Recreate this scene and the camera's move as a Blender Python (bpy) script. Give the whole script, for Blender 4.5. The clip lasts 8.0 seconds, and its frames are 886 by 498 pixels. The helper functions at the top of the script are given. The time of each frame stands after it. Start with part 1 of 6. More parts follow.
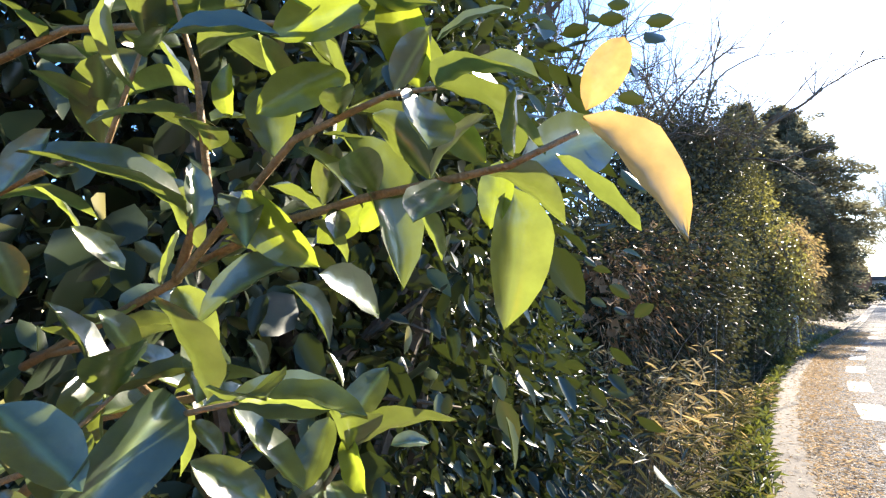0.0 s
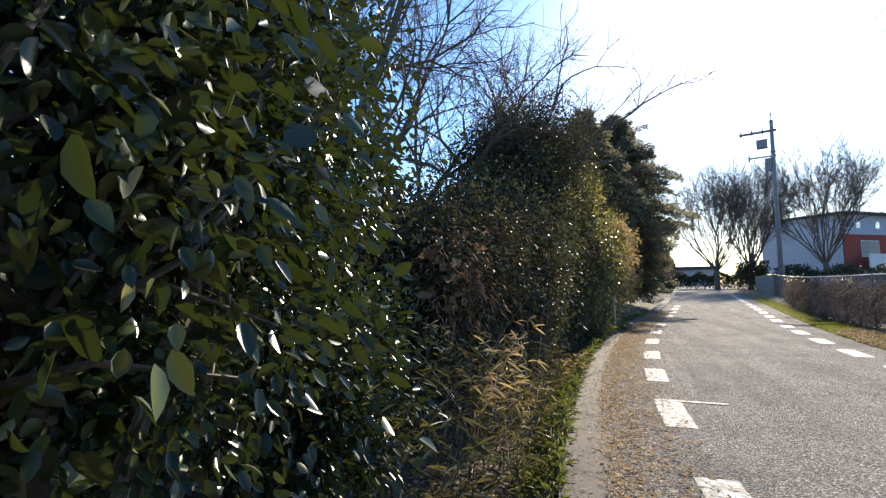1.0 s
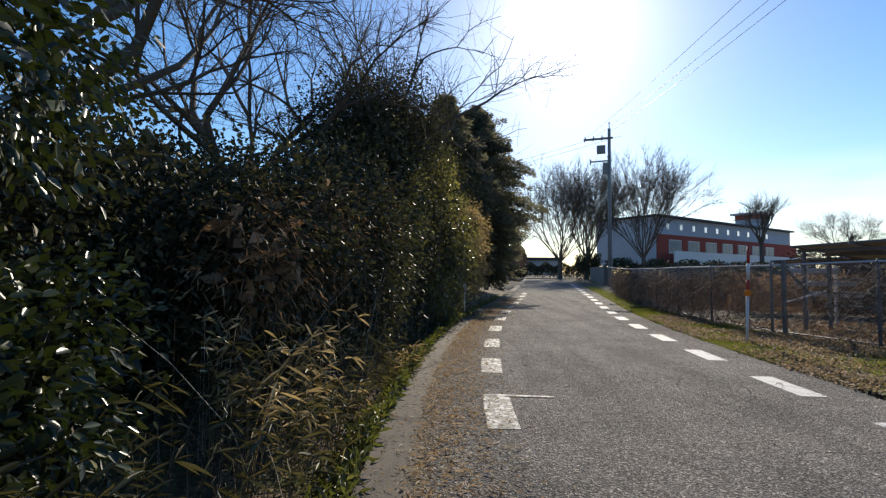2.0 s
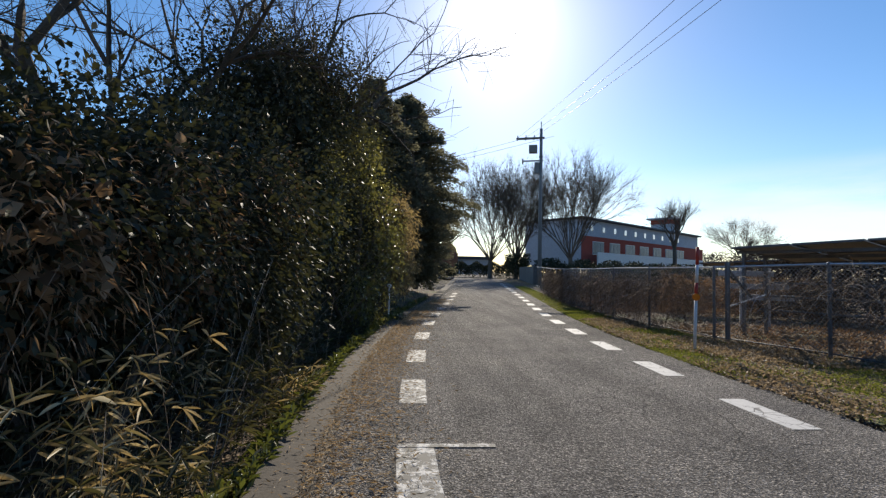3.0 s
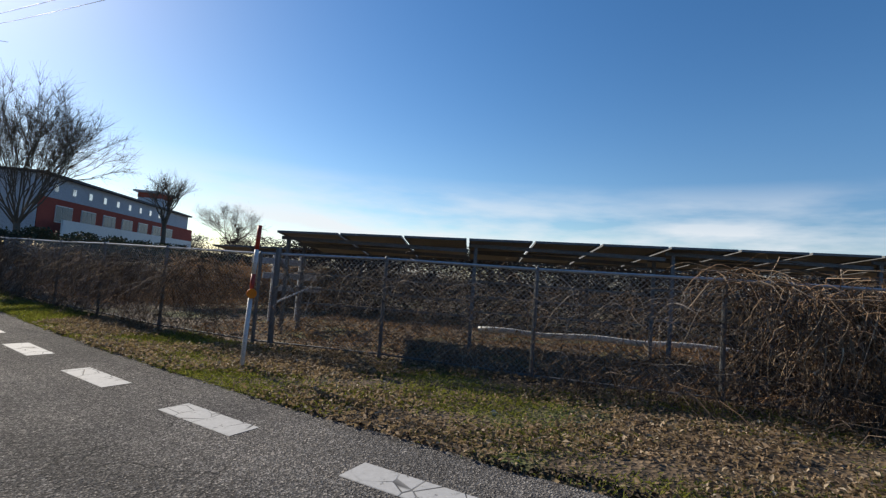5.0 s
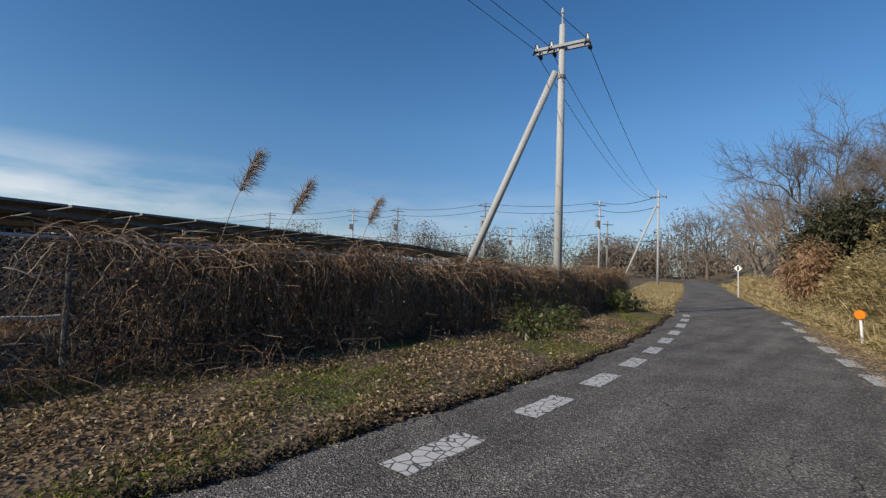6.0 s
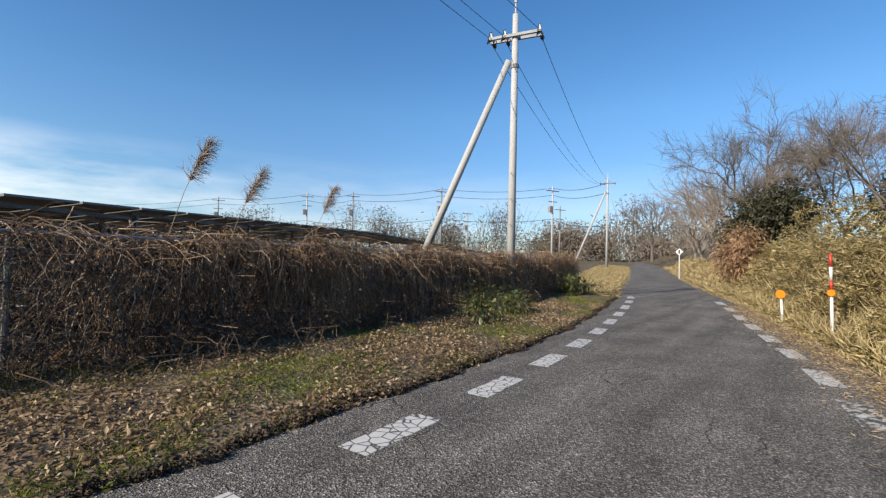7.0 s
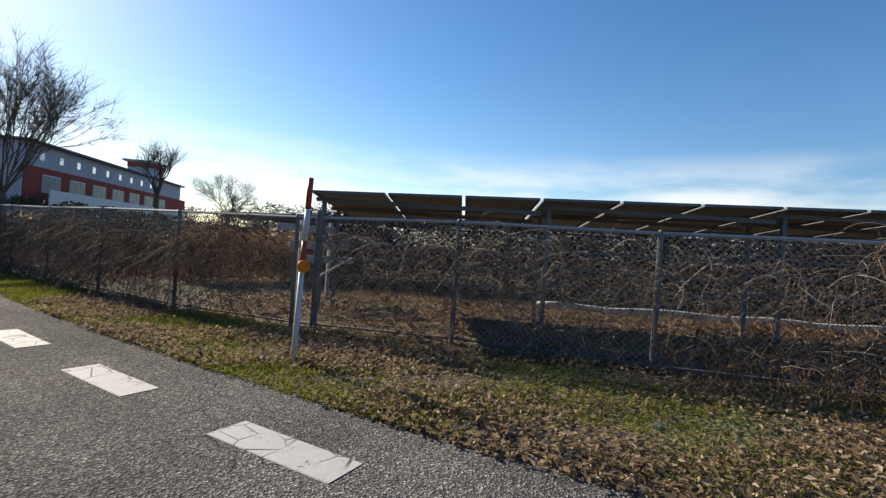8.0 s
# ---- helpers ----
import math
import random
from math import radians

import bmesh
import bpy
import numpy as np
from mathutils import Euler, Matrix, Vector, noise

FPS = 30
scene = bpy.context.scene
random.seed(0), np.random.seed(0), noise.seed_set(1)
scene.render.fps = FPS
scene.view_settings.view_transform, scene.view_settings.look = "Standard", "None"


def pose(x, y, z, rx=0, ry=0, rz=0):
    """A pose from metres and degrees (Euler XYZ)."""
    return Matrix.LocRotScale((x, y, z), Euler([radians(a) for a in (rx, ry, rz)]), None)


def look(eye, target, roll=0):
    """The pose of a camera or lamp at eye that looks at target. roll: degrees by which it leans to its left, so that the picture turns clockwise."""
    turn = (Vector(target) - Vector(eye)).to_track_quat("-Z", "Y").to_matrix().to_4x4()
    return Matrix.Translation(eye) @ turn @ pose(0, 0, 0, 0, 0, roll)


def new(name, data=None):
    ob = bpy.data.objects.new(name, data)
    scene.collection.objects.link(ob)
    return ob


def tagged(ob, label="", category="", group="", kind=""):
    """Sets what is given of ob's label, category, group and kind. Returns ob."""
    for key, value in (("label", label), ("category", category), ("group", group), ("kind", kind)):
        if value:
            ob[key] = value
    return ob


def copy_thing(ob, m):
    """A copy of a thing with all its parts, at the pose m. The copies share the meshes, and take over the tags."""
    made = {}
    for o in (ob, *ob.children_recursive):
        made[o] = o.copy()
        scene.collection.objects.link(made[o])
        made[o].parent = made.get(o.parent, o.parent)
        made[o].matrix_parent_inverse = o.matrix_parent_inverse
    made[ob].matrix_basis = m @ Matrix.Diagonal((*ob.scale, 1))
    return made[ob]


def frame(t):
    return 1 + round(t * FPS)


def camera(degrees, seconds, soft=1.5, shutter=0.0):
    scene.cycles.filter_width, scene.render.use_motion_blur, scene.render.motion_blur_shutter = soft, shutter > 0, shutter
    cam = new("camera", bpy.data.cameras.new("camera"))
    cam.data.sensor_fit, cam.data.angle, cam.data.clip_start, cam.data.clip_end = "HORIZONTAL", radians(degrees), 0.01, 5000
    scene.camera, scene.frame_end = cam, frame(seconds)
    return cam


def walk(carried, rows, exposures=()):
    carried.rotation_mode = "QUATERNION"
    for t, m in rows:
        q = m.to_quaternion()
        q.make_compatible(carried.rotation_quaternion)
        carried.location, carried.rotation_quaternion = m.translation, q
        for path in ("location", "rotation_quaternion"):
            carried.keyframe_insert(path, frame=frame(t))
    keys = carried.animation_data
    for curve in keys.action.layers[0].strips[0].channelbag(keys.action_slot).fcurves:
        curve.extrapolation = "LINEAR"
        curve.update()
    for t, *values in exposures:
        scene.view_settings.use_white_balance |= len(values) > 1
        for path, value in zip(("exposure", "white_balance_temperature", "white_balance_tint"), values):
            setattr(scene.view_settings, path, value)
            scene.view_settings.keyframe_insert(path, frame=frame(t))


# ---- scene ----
cam = camera(86.9, 8.0, soft=1.3)
METRES, EYE, TILT, LEAN, TURN = 8.1, 1.5, 0.0, 0.0, 36.2
PATH = [
    (0, (0.1, 0.0, 1.425), (-1.086, 1.593, 1.664), -1.19),
    (0.5, (0.111, 0.003, 1.4), (-0.874, 1.731, 1.61), -0.68),
    (1, (0.327, 0.19, 1.354), (-0.384, 2.053, 1.512), -0.6),
    (1.5, (0.526, 0.554, 1.335), (0.112, 2.507, 1.457), 0.2),
    (1.7, (0.563, 0.766, 1.329), (0.263, 2.741, 1.437), 0.3),
    (2.8, (0.68, 2.332, 1.339), (0.745, 4.329, 1.432), 1.4),
    (3, (0.709, 2.65, 1.341), (0.835, 4.644, 1.436), 1.3),
    (3.5, (0.854, 3.443, 1.351), (1.156, 5.418, 1.442), 1.7),
    (4, (0.982, 4.246, 1.385), (1.514, 6.172, 1.472), 2.0),
    (4.5, (1.243, 5.012, 1.362), (2.321, 6.693, 1.468), 3.0),
    (4.7, (1.355, 5.299, 1.383), (2.717, 6.76, 1.497), 3.7),
    (5.8, (1.933, 6.07, 1.354), (3.644, 5.043, 1.476), 3.1),
    (6, (1.903, 6.152, 1.351), (3.285, 4.71, 1.465), 2.0),
    (6.5, (1.73, 6.25, 1.39), (2.626, 4.465, 1.486), 0.1),
    (7, (1.767, 6.275, 1.395), (3.01, 4.709, 1.451), 1.4),
    (7.3, (1.858, 6.482, 1.359), (3.613, 5.525, 1.42), 2.5),
    (7.6, (1.975, 6.768, 1.316), (3.971, 6.65, 1.355), 3.8),
    (7.8, (2.092, 7.0, 1.295), (4.039, 7.459, 1.312), 4.0),
    (8, (2.218, 7.239, 1.265), (3.991, 8.164, 1.261), 4.0),
]
walk(cam, [(t, look(eye, target, roll)) for t, eye, target, roll in PATH],
     exposures=[(0.0, 2.25, 6900, 12), (0.6, 1.85, 6900, 12), (1.0, 1.25, 6900, 11), (1.5, 0.55, 6900, 10), (3.5, 0.2, 6850, 10), (4.7, 0.1, 6850, 10), (5.8, -0.15, 6800, 10), (6.0, -0.12, 6800, 10), (6.5, 0.2, 7000, 10), (7.0, 0.44, 6950, 10), (8.0, 0.35, 7150, 10)])

# ---- light ----
SUN_DIR = Vector((0.155, 0.86, 0.486)).normalized()
world = bpy.data.worlds.new("sky")
scene.world = world
world.use_nodes = True
wn, wl = world.node_tree.nodes, world.node_tree.links
wn.clear()
w_out = wn.new("ShaderNodeOutputWorld")
w_bg = wn.new("ShaderNodeBackground")
w_sky = wn.new("ShaderNodeTexSky")
w_sky.sky_type = "NISHITA"
w_sky.sun_disc = False
w_sky.sun_elevation = math.asin(SUN_DIR.z)
w_sky.sun_rotation = math.atan2(SUN_DIR.x, SUN_DIR.y)
w_sky.air_density, w_sky.dust_density, w_sky.ozone_density = 1.0, 0.25, 2.5
w_bg.inputs["Strength"].default_value = 0.133
# low bands of thin white cloud near the horizon
w_tc = wn.new("ShaderNodeTexCoord")
w_sep = wn.new("ShaderNodeSeparateXYZ")
wl.new(w_tc.outputs["Generated"], w_sep.inputs[0])
w_map = wn.new("ShaderNodeMapping")
w_map.inputs["Scale"].default_value = (2.2, 2.2, 11.0)
wl.new(w_tc.outputs["Generated"], w_map.inputs[0])
w_noise = wn.new("ShaderNodeTexNoise")
w_noise.inputs["Scale"].default_value = 1.3
w_noise.inputs["Detail"].default_value = 6.0
w_noise.inputs["Roughness"].default_value = 0.55
wl.new(w_map.outputs[0], w_noise.inputs["Vector"])
w_ramp = wn.new("ShaderNodeValToRGB")
w_ramp.color_ramp.elements[0].position, w_ramp.color_ramp.elements[1].position = 0.36, 0.56
wl.new(w_noise.outputs["Fac"], w_ramp.inputs[0])
w_band = wn.new("ShaderNodeValToRGB")
cr = w_band.color_ramp
cr.elements[0].position, cr.elements[0].color = 0.0, (0.75, 0.75, 0.75, 1)
cr.elements[1].position, cr.elements[1].color = 0.21, (0, 0, 0, 1)
e = cr.elements.new(0.10)
e.color = (0.9, 0.9, 0.9, 1)
wl.new(w_sep.outputs["Z"], w_band.inputs[0])
w_mul = wn.new("ShaderNodeMath")
w_mul.operation = "MULTIPLY"
# the clouds lie mostly over the field side
w_side = wn.new("ShaderNodeMapRange")
w_side.inputs["From Min"].default_value, w_side.inputs["From Max"].default_value = 0.0, 0.75
w_side.inputs["To Min"].default_value, w_side.inputs["To Max"].default_value = 0.3, 1.0
wl.new(w_sep.outputs["X"], w_side.inputs["Value"])
w_where = wn.new("ShaderNodeMath")
w_where.operation = "MULTIPLY"
w_back = wn.new("ShaderNodeMapRange")
w_back.inputs["From Min"].default_value, w_back.inputs["From Max"].default_value = -0.5, -0.15
w_back.inputs["To Min"].default_value, w_back.inputs["To Max"].default_value = 0.3, 1.0
wl.new(w_sep.outputs["Y"], w_back.inputs["Value"])
w_part = wn.new("ShaderNodeMath")
w_part.operation = "MULTIPLY"
wl.new(w_ramp.outputs[0], w_part.inputs[0])
wl.new(w_back.outputs[0], w_part.inputs[1])
wl.new(w_part.outputs[0], w_where.inputs[0])
wl.new(w_side.outputs[0], w_where.inputs[1])
wl.new(w_where.outputs[0], w_mul.inputs[0])
wl.new(w_band.outputs[0], w_mul.inputs[1])
w_mix = wn.new("ShaderNodeMix")
w_mix.data_type = "RGBA"
wl.new(w_mul.outputs[0], w_mix.inputs["Factor"])
w_hsv = wn.new("ShaderNodeHueSaturation")
w_hsv.inputs["Hue"].default_value = 0.504
w_hsv.inputs["Saturation"].default_value = 1.29
wl.new(w_sky.outputs[0], w_hsv.inputs["Color"])
# the sky opposite the sun stays a deeper blue down to the horizon
w_low = wn.new("ShaderNodeMapRange")
w_low.inputs["From Min"].default_value, w_low.inputs["From Max"].default_value = 0.3, 0.0
wl.new(w_sep.outputs["Z"], w_low.inputs["Value"])
w_opp = wn.new("ShaderNodeMapRange")
w_opp.inputs["From Min"].default_value, w_opp.inputs["From Max"].default_value = 0.2, -0.6
wl.new(w_sep.outputs["Y"], w_opp.inputs["Value"])
w_deep = wn.new("ShaderNodeMath")
w_deep.operation = "MULTIPLY"
wl.new(w_low.outputs[0], w_deep.inputs[0])
wl.new(w_opp.outputs[0], w_deep.inputs[1])
w_blue = wn.new("ShaderNodeMix")
w_blue.data_type, w_blue.blend_type = "RGBA", "MULTIPLY"
wl.new(w_deep.outputs[0], w_blue.inputs["Factor"])
wl.new(w_hsv.outputs[0], w_blue.inputs["A"])
w_blue.inputs["B"].default_value = (0.42, 0.52, 0.72, 1)
wl.new(w_blue.outputs["Result"], w_mix.inputs["A"])
w_mix.inputs["B"].default_value = (6.3, 6.7, 7.3, 1)
# the bright aureole of thin haze round the sun
w_dot = wn.new("ShaderNodeVectorMath")
w_dot.operation = "DOT_PRODUCT"
wl.new(w_tc.outputs["Generated"], w_dot.inputs[0])
w_dot.inputs[1].default_value = tuple(SUN_DIR)
w_last = w_mix.outputs["Result"]
for power, gain, tint in ((900.0, 22.0, (1.0, 0.99, 0.96)), (110.0, 2.2, (0.95, 1.0, 1.0))):
    w_cl = wn.new("ShaderNodeMath")
    w_cl.operation = "MAXIMUM"
    wl.new(w_dot.outputs["Value"], w_cl.inputs[0])
    w_cl.inputs[1].default_value = 0.0
    w_pow = wn.new("ShaderNodeMath")
    w_pow.operation = "POWER"
    wl.new(w_cl.outputs[0], w_pow.inputs[0])
    w_pow.inputs[1].default_value = power
    w_add = wn.new("ShaderNodeMix")
    w_add.data_type, w_add.blend_type = "RGBA", "ADD"
    w_add.clamp_result = False
    wl.new(w_pow.outputs[0], w_add.inputs["Factor"])
    wl.new(w_last, w_add.inputs["A"])
    w_add.inputs["B"].default_value = tuple(c * gain for c in tint) + (1,)
    w_last = w_add.outputs["Result"]
wl.new(w_last, w_bg.inputs["Color"])
wl.new(w_bg.outputs[0], w_out.inputs[0])

sun_data = bpy.data.lights.new("sun", "SUN")
sun_data.energy, sun_data.angle, sun_data.color = 5.0, radians(0.53), (1.0, 0.92, 0.79)
sun = new("sun", sun_data)
sun.matrix_world = look((0, 0, 50), Vector((0, 0, 50)) - SUN_DIR)

# ---- materials ----
def material(name):
    m = bpy.data.materials.new(name)
    m.use_nodes = True
    nt = m.node_tree
    return m, nt, nt.nodes["Principled BSDF"], nt.nodes["Material Output"]


def node(nt, kind, **values):
    n = nt.nodes.new(kind)
    for k, v in values.items():
        n.inputs[k].default_value = v
    return n


def ramp(nt, source, stops):
    n = nt.nodes.new("ShaderNodeValToRGB")
    while len(n.color_ramp.elements) < len(stops):
        n.color_ramp.elements.new(0.5)
    for el, (p, c) in zip(n.color_ramp.elements, stops):
        el.position, el.color = p, (*c, 1)
    nt.links.new(source, n.inputs[0])
    return n


def mix(nt, fac, a, b, kind="MIX"):
    n = nt.nodes.new("ShaderNodeMix")
    n.data_type, n.blend_type = "RGBA", kind
    for key, v in (("Factor", fac), ("A", a), ("B", b)):
        if isinstance(v, (int, float)):
            n.inputs[key].default_value = v
        elif isinstance(v, tuple):
            n.inputs[key].default_value = (*v, 1)
        else:
            nt.links.new(v, n.inputs[key])
    return n.outputs["Result"]


def coords(nt, scale=(1, 1, 1), space="Object"):
    tc = nt.nodes.new("ShaderNodeTexCoord")
    mp = nt.nodes.new("ShaderNodeMapping")
    mp.inputs["Scale"].default_value = scale
    nt.links.new(tc.outputs[space], mp.inputs[0])
    return mp.outputs[0]


def noise_tex(nt, vec, scale, detail=4.0, rough=0.55):
    n = node(nt, "ShaderNodeTexNoise", Scale=scale, Detail=detail, Roughness=rough)
    nt.links.new(vec, n.inputs["Vector"])
    return n.outputs["Fac"]


def bump(nt, bsdf, height, strength=0.3, distance=0.01):
    b = node(nt, "ShaderNodeBump", Strength=strength, Distance=distance)
    nt.links.new(height, b.inputs["Height"])
    nt.links.new(b.outputs[0], bsdf.inputs["Normal"])


def mottled(name, a, b, scale=4.0, fine=40.0, rough=0.8, metal=0.0, bump_by=0.25, spec=0.5):
    m, nt, bs, _ = material(name)
    v = coords(nt)
    n1, n2 = noise_tex(nt, v, scale), noise_tex(nt, v, fine)
    base = mix(nt, n1, a, b)
    dark = ramp(nt, n2, [(0.3, (0.72, 0.72, 0.72)), (0.7, (1.15, 1.15, 1.15))]).outputs[0]
    nt.links.new(mix(nt, 1.0, base, dark, "MULTIPLY"), bs.inputs["Base Color"])
    bs.inputs["Roughness"].default_value, bs.inputs["Metallic"].default_value = rough, metal
    bs.inputs["Specular IOR Level"].default_value = spec
    bump(nt, bs, n2, bump_by, 0.006)
    return m


def island_foliage(name, stops, rough=0.4, see_through=0.35, through_tint=(0.35, 0.45, 0.05), random_source="Geometry", spec=0.5):
    """Leaves whose colour varies from leaf to leaf and which let light through."""
    m, nt, bs, out = material(name)
    if random_source == "Geometry":
        rnd = nt.nodes.new("ShaderNodeNewGeometry").outputs["Random Per Island"]
    else:
        rnd = nt.nodes.new("ShaderNodeObjectInfo").outputs["Random"]
    col = ramp(nt, rnd, stops).outputs[0]
    big = ramp(nt, noise_tex(nt, coords(nt), 1.7), [(0.3, (0.7, 0.7, 0.7)), (0.7, (1.2, 1.2, 1.2))]).outputs[0]
    col = mix(nt, 1.0, col, big, "MULTIPLY")
    nt.links.new(col, bs.inputs["Base Color"])
    bs.inputs["Roughness"].default_value = rough
    bs.inputs["Specular IOR Level"].default_value = spec
    tr = nt.nodes.new("ShaderNodeBsdfTranslucent")
    nt.links.new(mix(nt, 0.7, col, through_tint), tr.inputs["Color"])
    ms = nt.nodes.new("ShaderNodeMixShader")
    ms.inputs[0].default_value = see_through
    nt.links.new(bs.outputs[0], ms.inputs[1])
    nt.links.new(tr.outputs[0], ms.inputs[2])
    nt.links.new(ms.outputs[0], out.inputs["Surface"])
    return m


def make_asphalt():
    m, nt, bs, _ = material("asphalt")
    v = coords(nt)
    vor = node(nt, "ShaderNodeTexVoronoi", Scale=95.0)
    nt.links.new(v, vor.inputs["Vector"])
    vor2 = node(nt, "ShaderNodeTexVoronoi", Scale=52.0)
    nt.links.new(v, vor2.inputs["Vector"])
    small = ramp(nt, vor.outputs["Color"], [(0.1, (0.062, 0.059, 0.057)), (0.6, (0.146, 0.139, 0.133)), (0.95, (0.39, 0.374, 0.352))]).outputs[0]
    large = ramp(nt, vor2.outputs["Color"], [(0.2, (0.72, 0.72, 0.72)), (0.6, (1.0, 0.99, 0.98)), (0.9, (1.5, 1.47, 1.43))]).outputs[0]
    stone = mix(nt, 1.0, small, large, "MULTIPLY")
    broad = ramp(nt, noise_tex(nt, v, 0.9, 5.0), [(0.3, (0.72, 0.72, 0.73)), (0.7, (1.2, 1.18, 1.15))]).outputs[0]
    streak = ramp(nt, noise_tex(nt, coords(nt, (2.2, 0.18, 1)), 1.0, 3.0), [(0.35, (0.8, 0.8, 0.8)), (0.65, (1.15, 1.15, 1.15))]).outputs[0]
    col = mix(nt, 1.0, mix(nt, 1.0, stone, broad, "MULTIPLY"), streak, "MULTIPLY")
    # wandering cracks, wider apart in the middle of the lane
    warp = node(nt, "ShaderNodeTexNoise", Scale=3.0, Detail=3.0)
    nt.links.new(v, warp.inputs["Vector"])
    add = nt.nodes.new("ShaderNodeVectorMath")
    add.operation = "MULTIPLY_ADD"
    nt.links.new(warp.outputs["Color"], add.inputs[0])
    add.inputs[1].default_value = (0.35, 0.35, 0.0)
    nt.links.new(v, add.inputs[2])
    crack = node(nt, "ShaderNodeTexVoronoi", Scale=1.15)
    crack.feature = "DISTANCE_TO_EDGE"
    nt.links.new(add.outputs[0], crack.inputs["Vector"])
    line = ramp(nt, crack.outputs["Distance"], [(0.002, (0, 0, 0)), (0.007, (1, 1, 1))]).outputs[0]
    some = ramp(nt, noise_tex(nt, v, 0.45, 2.0), [(0.5, (1, 1, 1)), (0.6, (0, 0, 0))]).outputs[0]
    keep = mix(nt, 1.0, line, some, "LIGHTEN")
    col = mix(nt, keep, (0.03, 0.029, 0.028), col)
    nt.links.new(col, bs.inputs["Base Color"])
    bs.inputs["Roughness"].default_value = 0.92
    bs.inputs["Specular IOR Level"].default_value = 0.15
    h = mix(nt, 0.3, mix(nt, 0.5, vor.outputs["Distance"], vor2.outputs["Distance"]), keep)
    bump(nt, bs, h, 1.0, 0.028)
    return m


def make_paint(name, wear, cell=6.5, gap=0.02, share=0.42):
    """Road paint, crazed and worn away in patches to the asphalt beneath."""
    m, nt, bs, _ = material(name)
    v = coords(nt)
    vor = node(nt, "ShaderNodeTexVoronoi", Scale=cell)
    vor.feature = "DISTANCE_TO_EDGE"
    nt.links.new(v, vor.inputs["Vector"])
    craze = ramp(nt, vor.outputs["Distance"], [(gap * 0.5, (0, 0, 0)), (gap * 1.5, (1, 1, 1))]).outputs[0]
    crazed = ramp(nt, noise_tex(nt, v, 1.1, 2.0), [(share, (1, 1, 1)), (share + 0.1, (0, 0, 0))]).outputs[0]
    craze = mix(nt, 1.0, craze, crazed, "LIGHTEN")
    patch = ramp(nt, noise_tex(nt, v, 9.0, 8.0, 0.7), [(wear - 0.05, (0, 0, 0)), (wear + 0.04, (1, 1, 1))]).outputs[0]
    keep = mix(nt, 1.0, craze, patch, "DARKEN")
    white = mix(nt, noise_tex(nt, v, 22.0, 8.0, 0.7), (0.36, 0.355, 0.345), (0.62, 0.615, 0.6))
    nt.links.new(mix(nt, keep, (0.06, 0.06, 0.06), white), bs.inputs["Base Color"])
    bs.inputs["Roughness"].default_value = 0.75
    bump(nt, bs, keep, 0.5, 0.004)
    return m


def make_ground():
    m, nt, bs, _ = material("verge_soil")
    v = coords(nt)
    litter = node(nt, "ShaderNodeTexVoronoi", Scale=24.0)
    nt.links.new(v, litter.inputs["Vector"])
    brown = ramp(nt, litter.outputs["Color"], [(0.1, (0.03, 0.021, 0.013)), (0.5, (0.10, 0.068, 0.04)), (0.9, (0.22, 0.155, 0.095))]).outputs[0]
    green = mix(nt, noise_tex(nt, v, 30.0), (0.03, 0.05, 0.012), (0.12, 0.14, 0.035))
    where = ramp(nt, noise_tex(nt, v, 0.8, 5.0), [(0.52, (0, 0, 0)), (0.68, (1, 1, 1))]).outputs[0]
    nt.links.new(mix(nt, where, brown, green), bs.inputs["Base Color"])
    bs.inputs["Roughness"].default_value = 0.95
    bump(nt, bs, litter.outputs["Distance"], 0.8, 0.03)
    return m


ASPHALT = make_asphalt()
PAINT_FRESH, PAINT_CRAZED, PAINT_WORN = make_paint("road_paint", 0.37, 4.5, 0.018, 0.46), make_paint("road_paint_crazed", 0.34, 8.5, 0.045, 0.3), make_paint("road_paint_worn", 0.52)
SOIL = make_ground()
KERB = mottled("kerb_concrete", (0.04, 0.033, 0.026), (0.115, 0.094, 0.073), 3.0, 45.0, 0.9, 0.0, 0.5)
GALV = mottled("galvanised_steel", (0.14, 0.145, 0.15), (0.25, 0.255, 0.26), 6.0, 50.0, 0.6, 0.4, 0.05)
RAIL = mottled("bright_galvanised_rail", (0.45, 0.46, 0.47), (0.58, 0.59, 0.6), 6.0, 50.0, 0.45, 0.4, 0.05)
WIRE = mottled("grey_wire", (0.32, 0.325, 0.32), (0.48, 0.485, 0.48), 6.0, 50.0, 0.5, 0.25, 0.05)
CONCRETE_POLE = mottled("pole_concrete", (0.36, 0.36, 0.36), (0.48, 0.48, 0.47), 1.5, 40.0, 0.8, 0.0, 0.1)
DARK_POLE = mottled("weathered_pole_concrete", (0.20, 0.19, 0.18), (0.3, 0.29, 0.28), 1.5, 40.0, 0.85, 0.0, 0.1)
BLACK = mottled("black_cable_rubber", (0.012, 0.012, 0.013), (0.03, 0.03, 0.03), 8.0, 60.0, 0.55, 0.0, 0.05)
WHITE = mottled("white_post_paint", (0.66, 0.66, 0.65), (0.8, 0.8, 0.79), 5.0, 60.0, 0.45, 0.0, 0.05)
RED = mottled("red_post_paint", (0.42, 0.035, 0.02), (0.55, 0.06, 0.03), 6.0, 60.0, 0.45, 0.0, 0.05)
ORANGE = mottled("orange_reflector_plastic", (0.78, 0.18, 0.0), (0.88, 0.25, 0.008), 14.0, 120.0, 0.3, 0.0, 0.1)
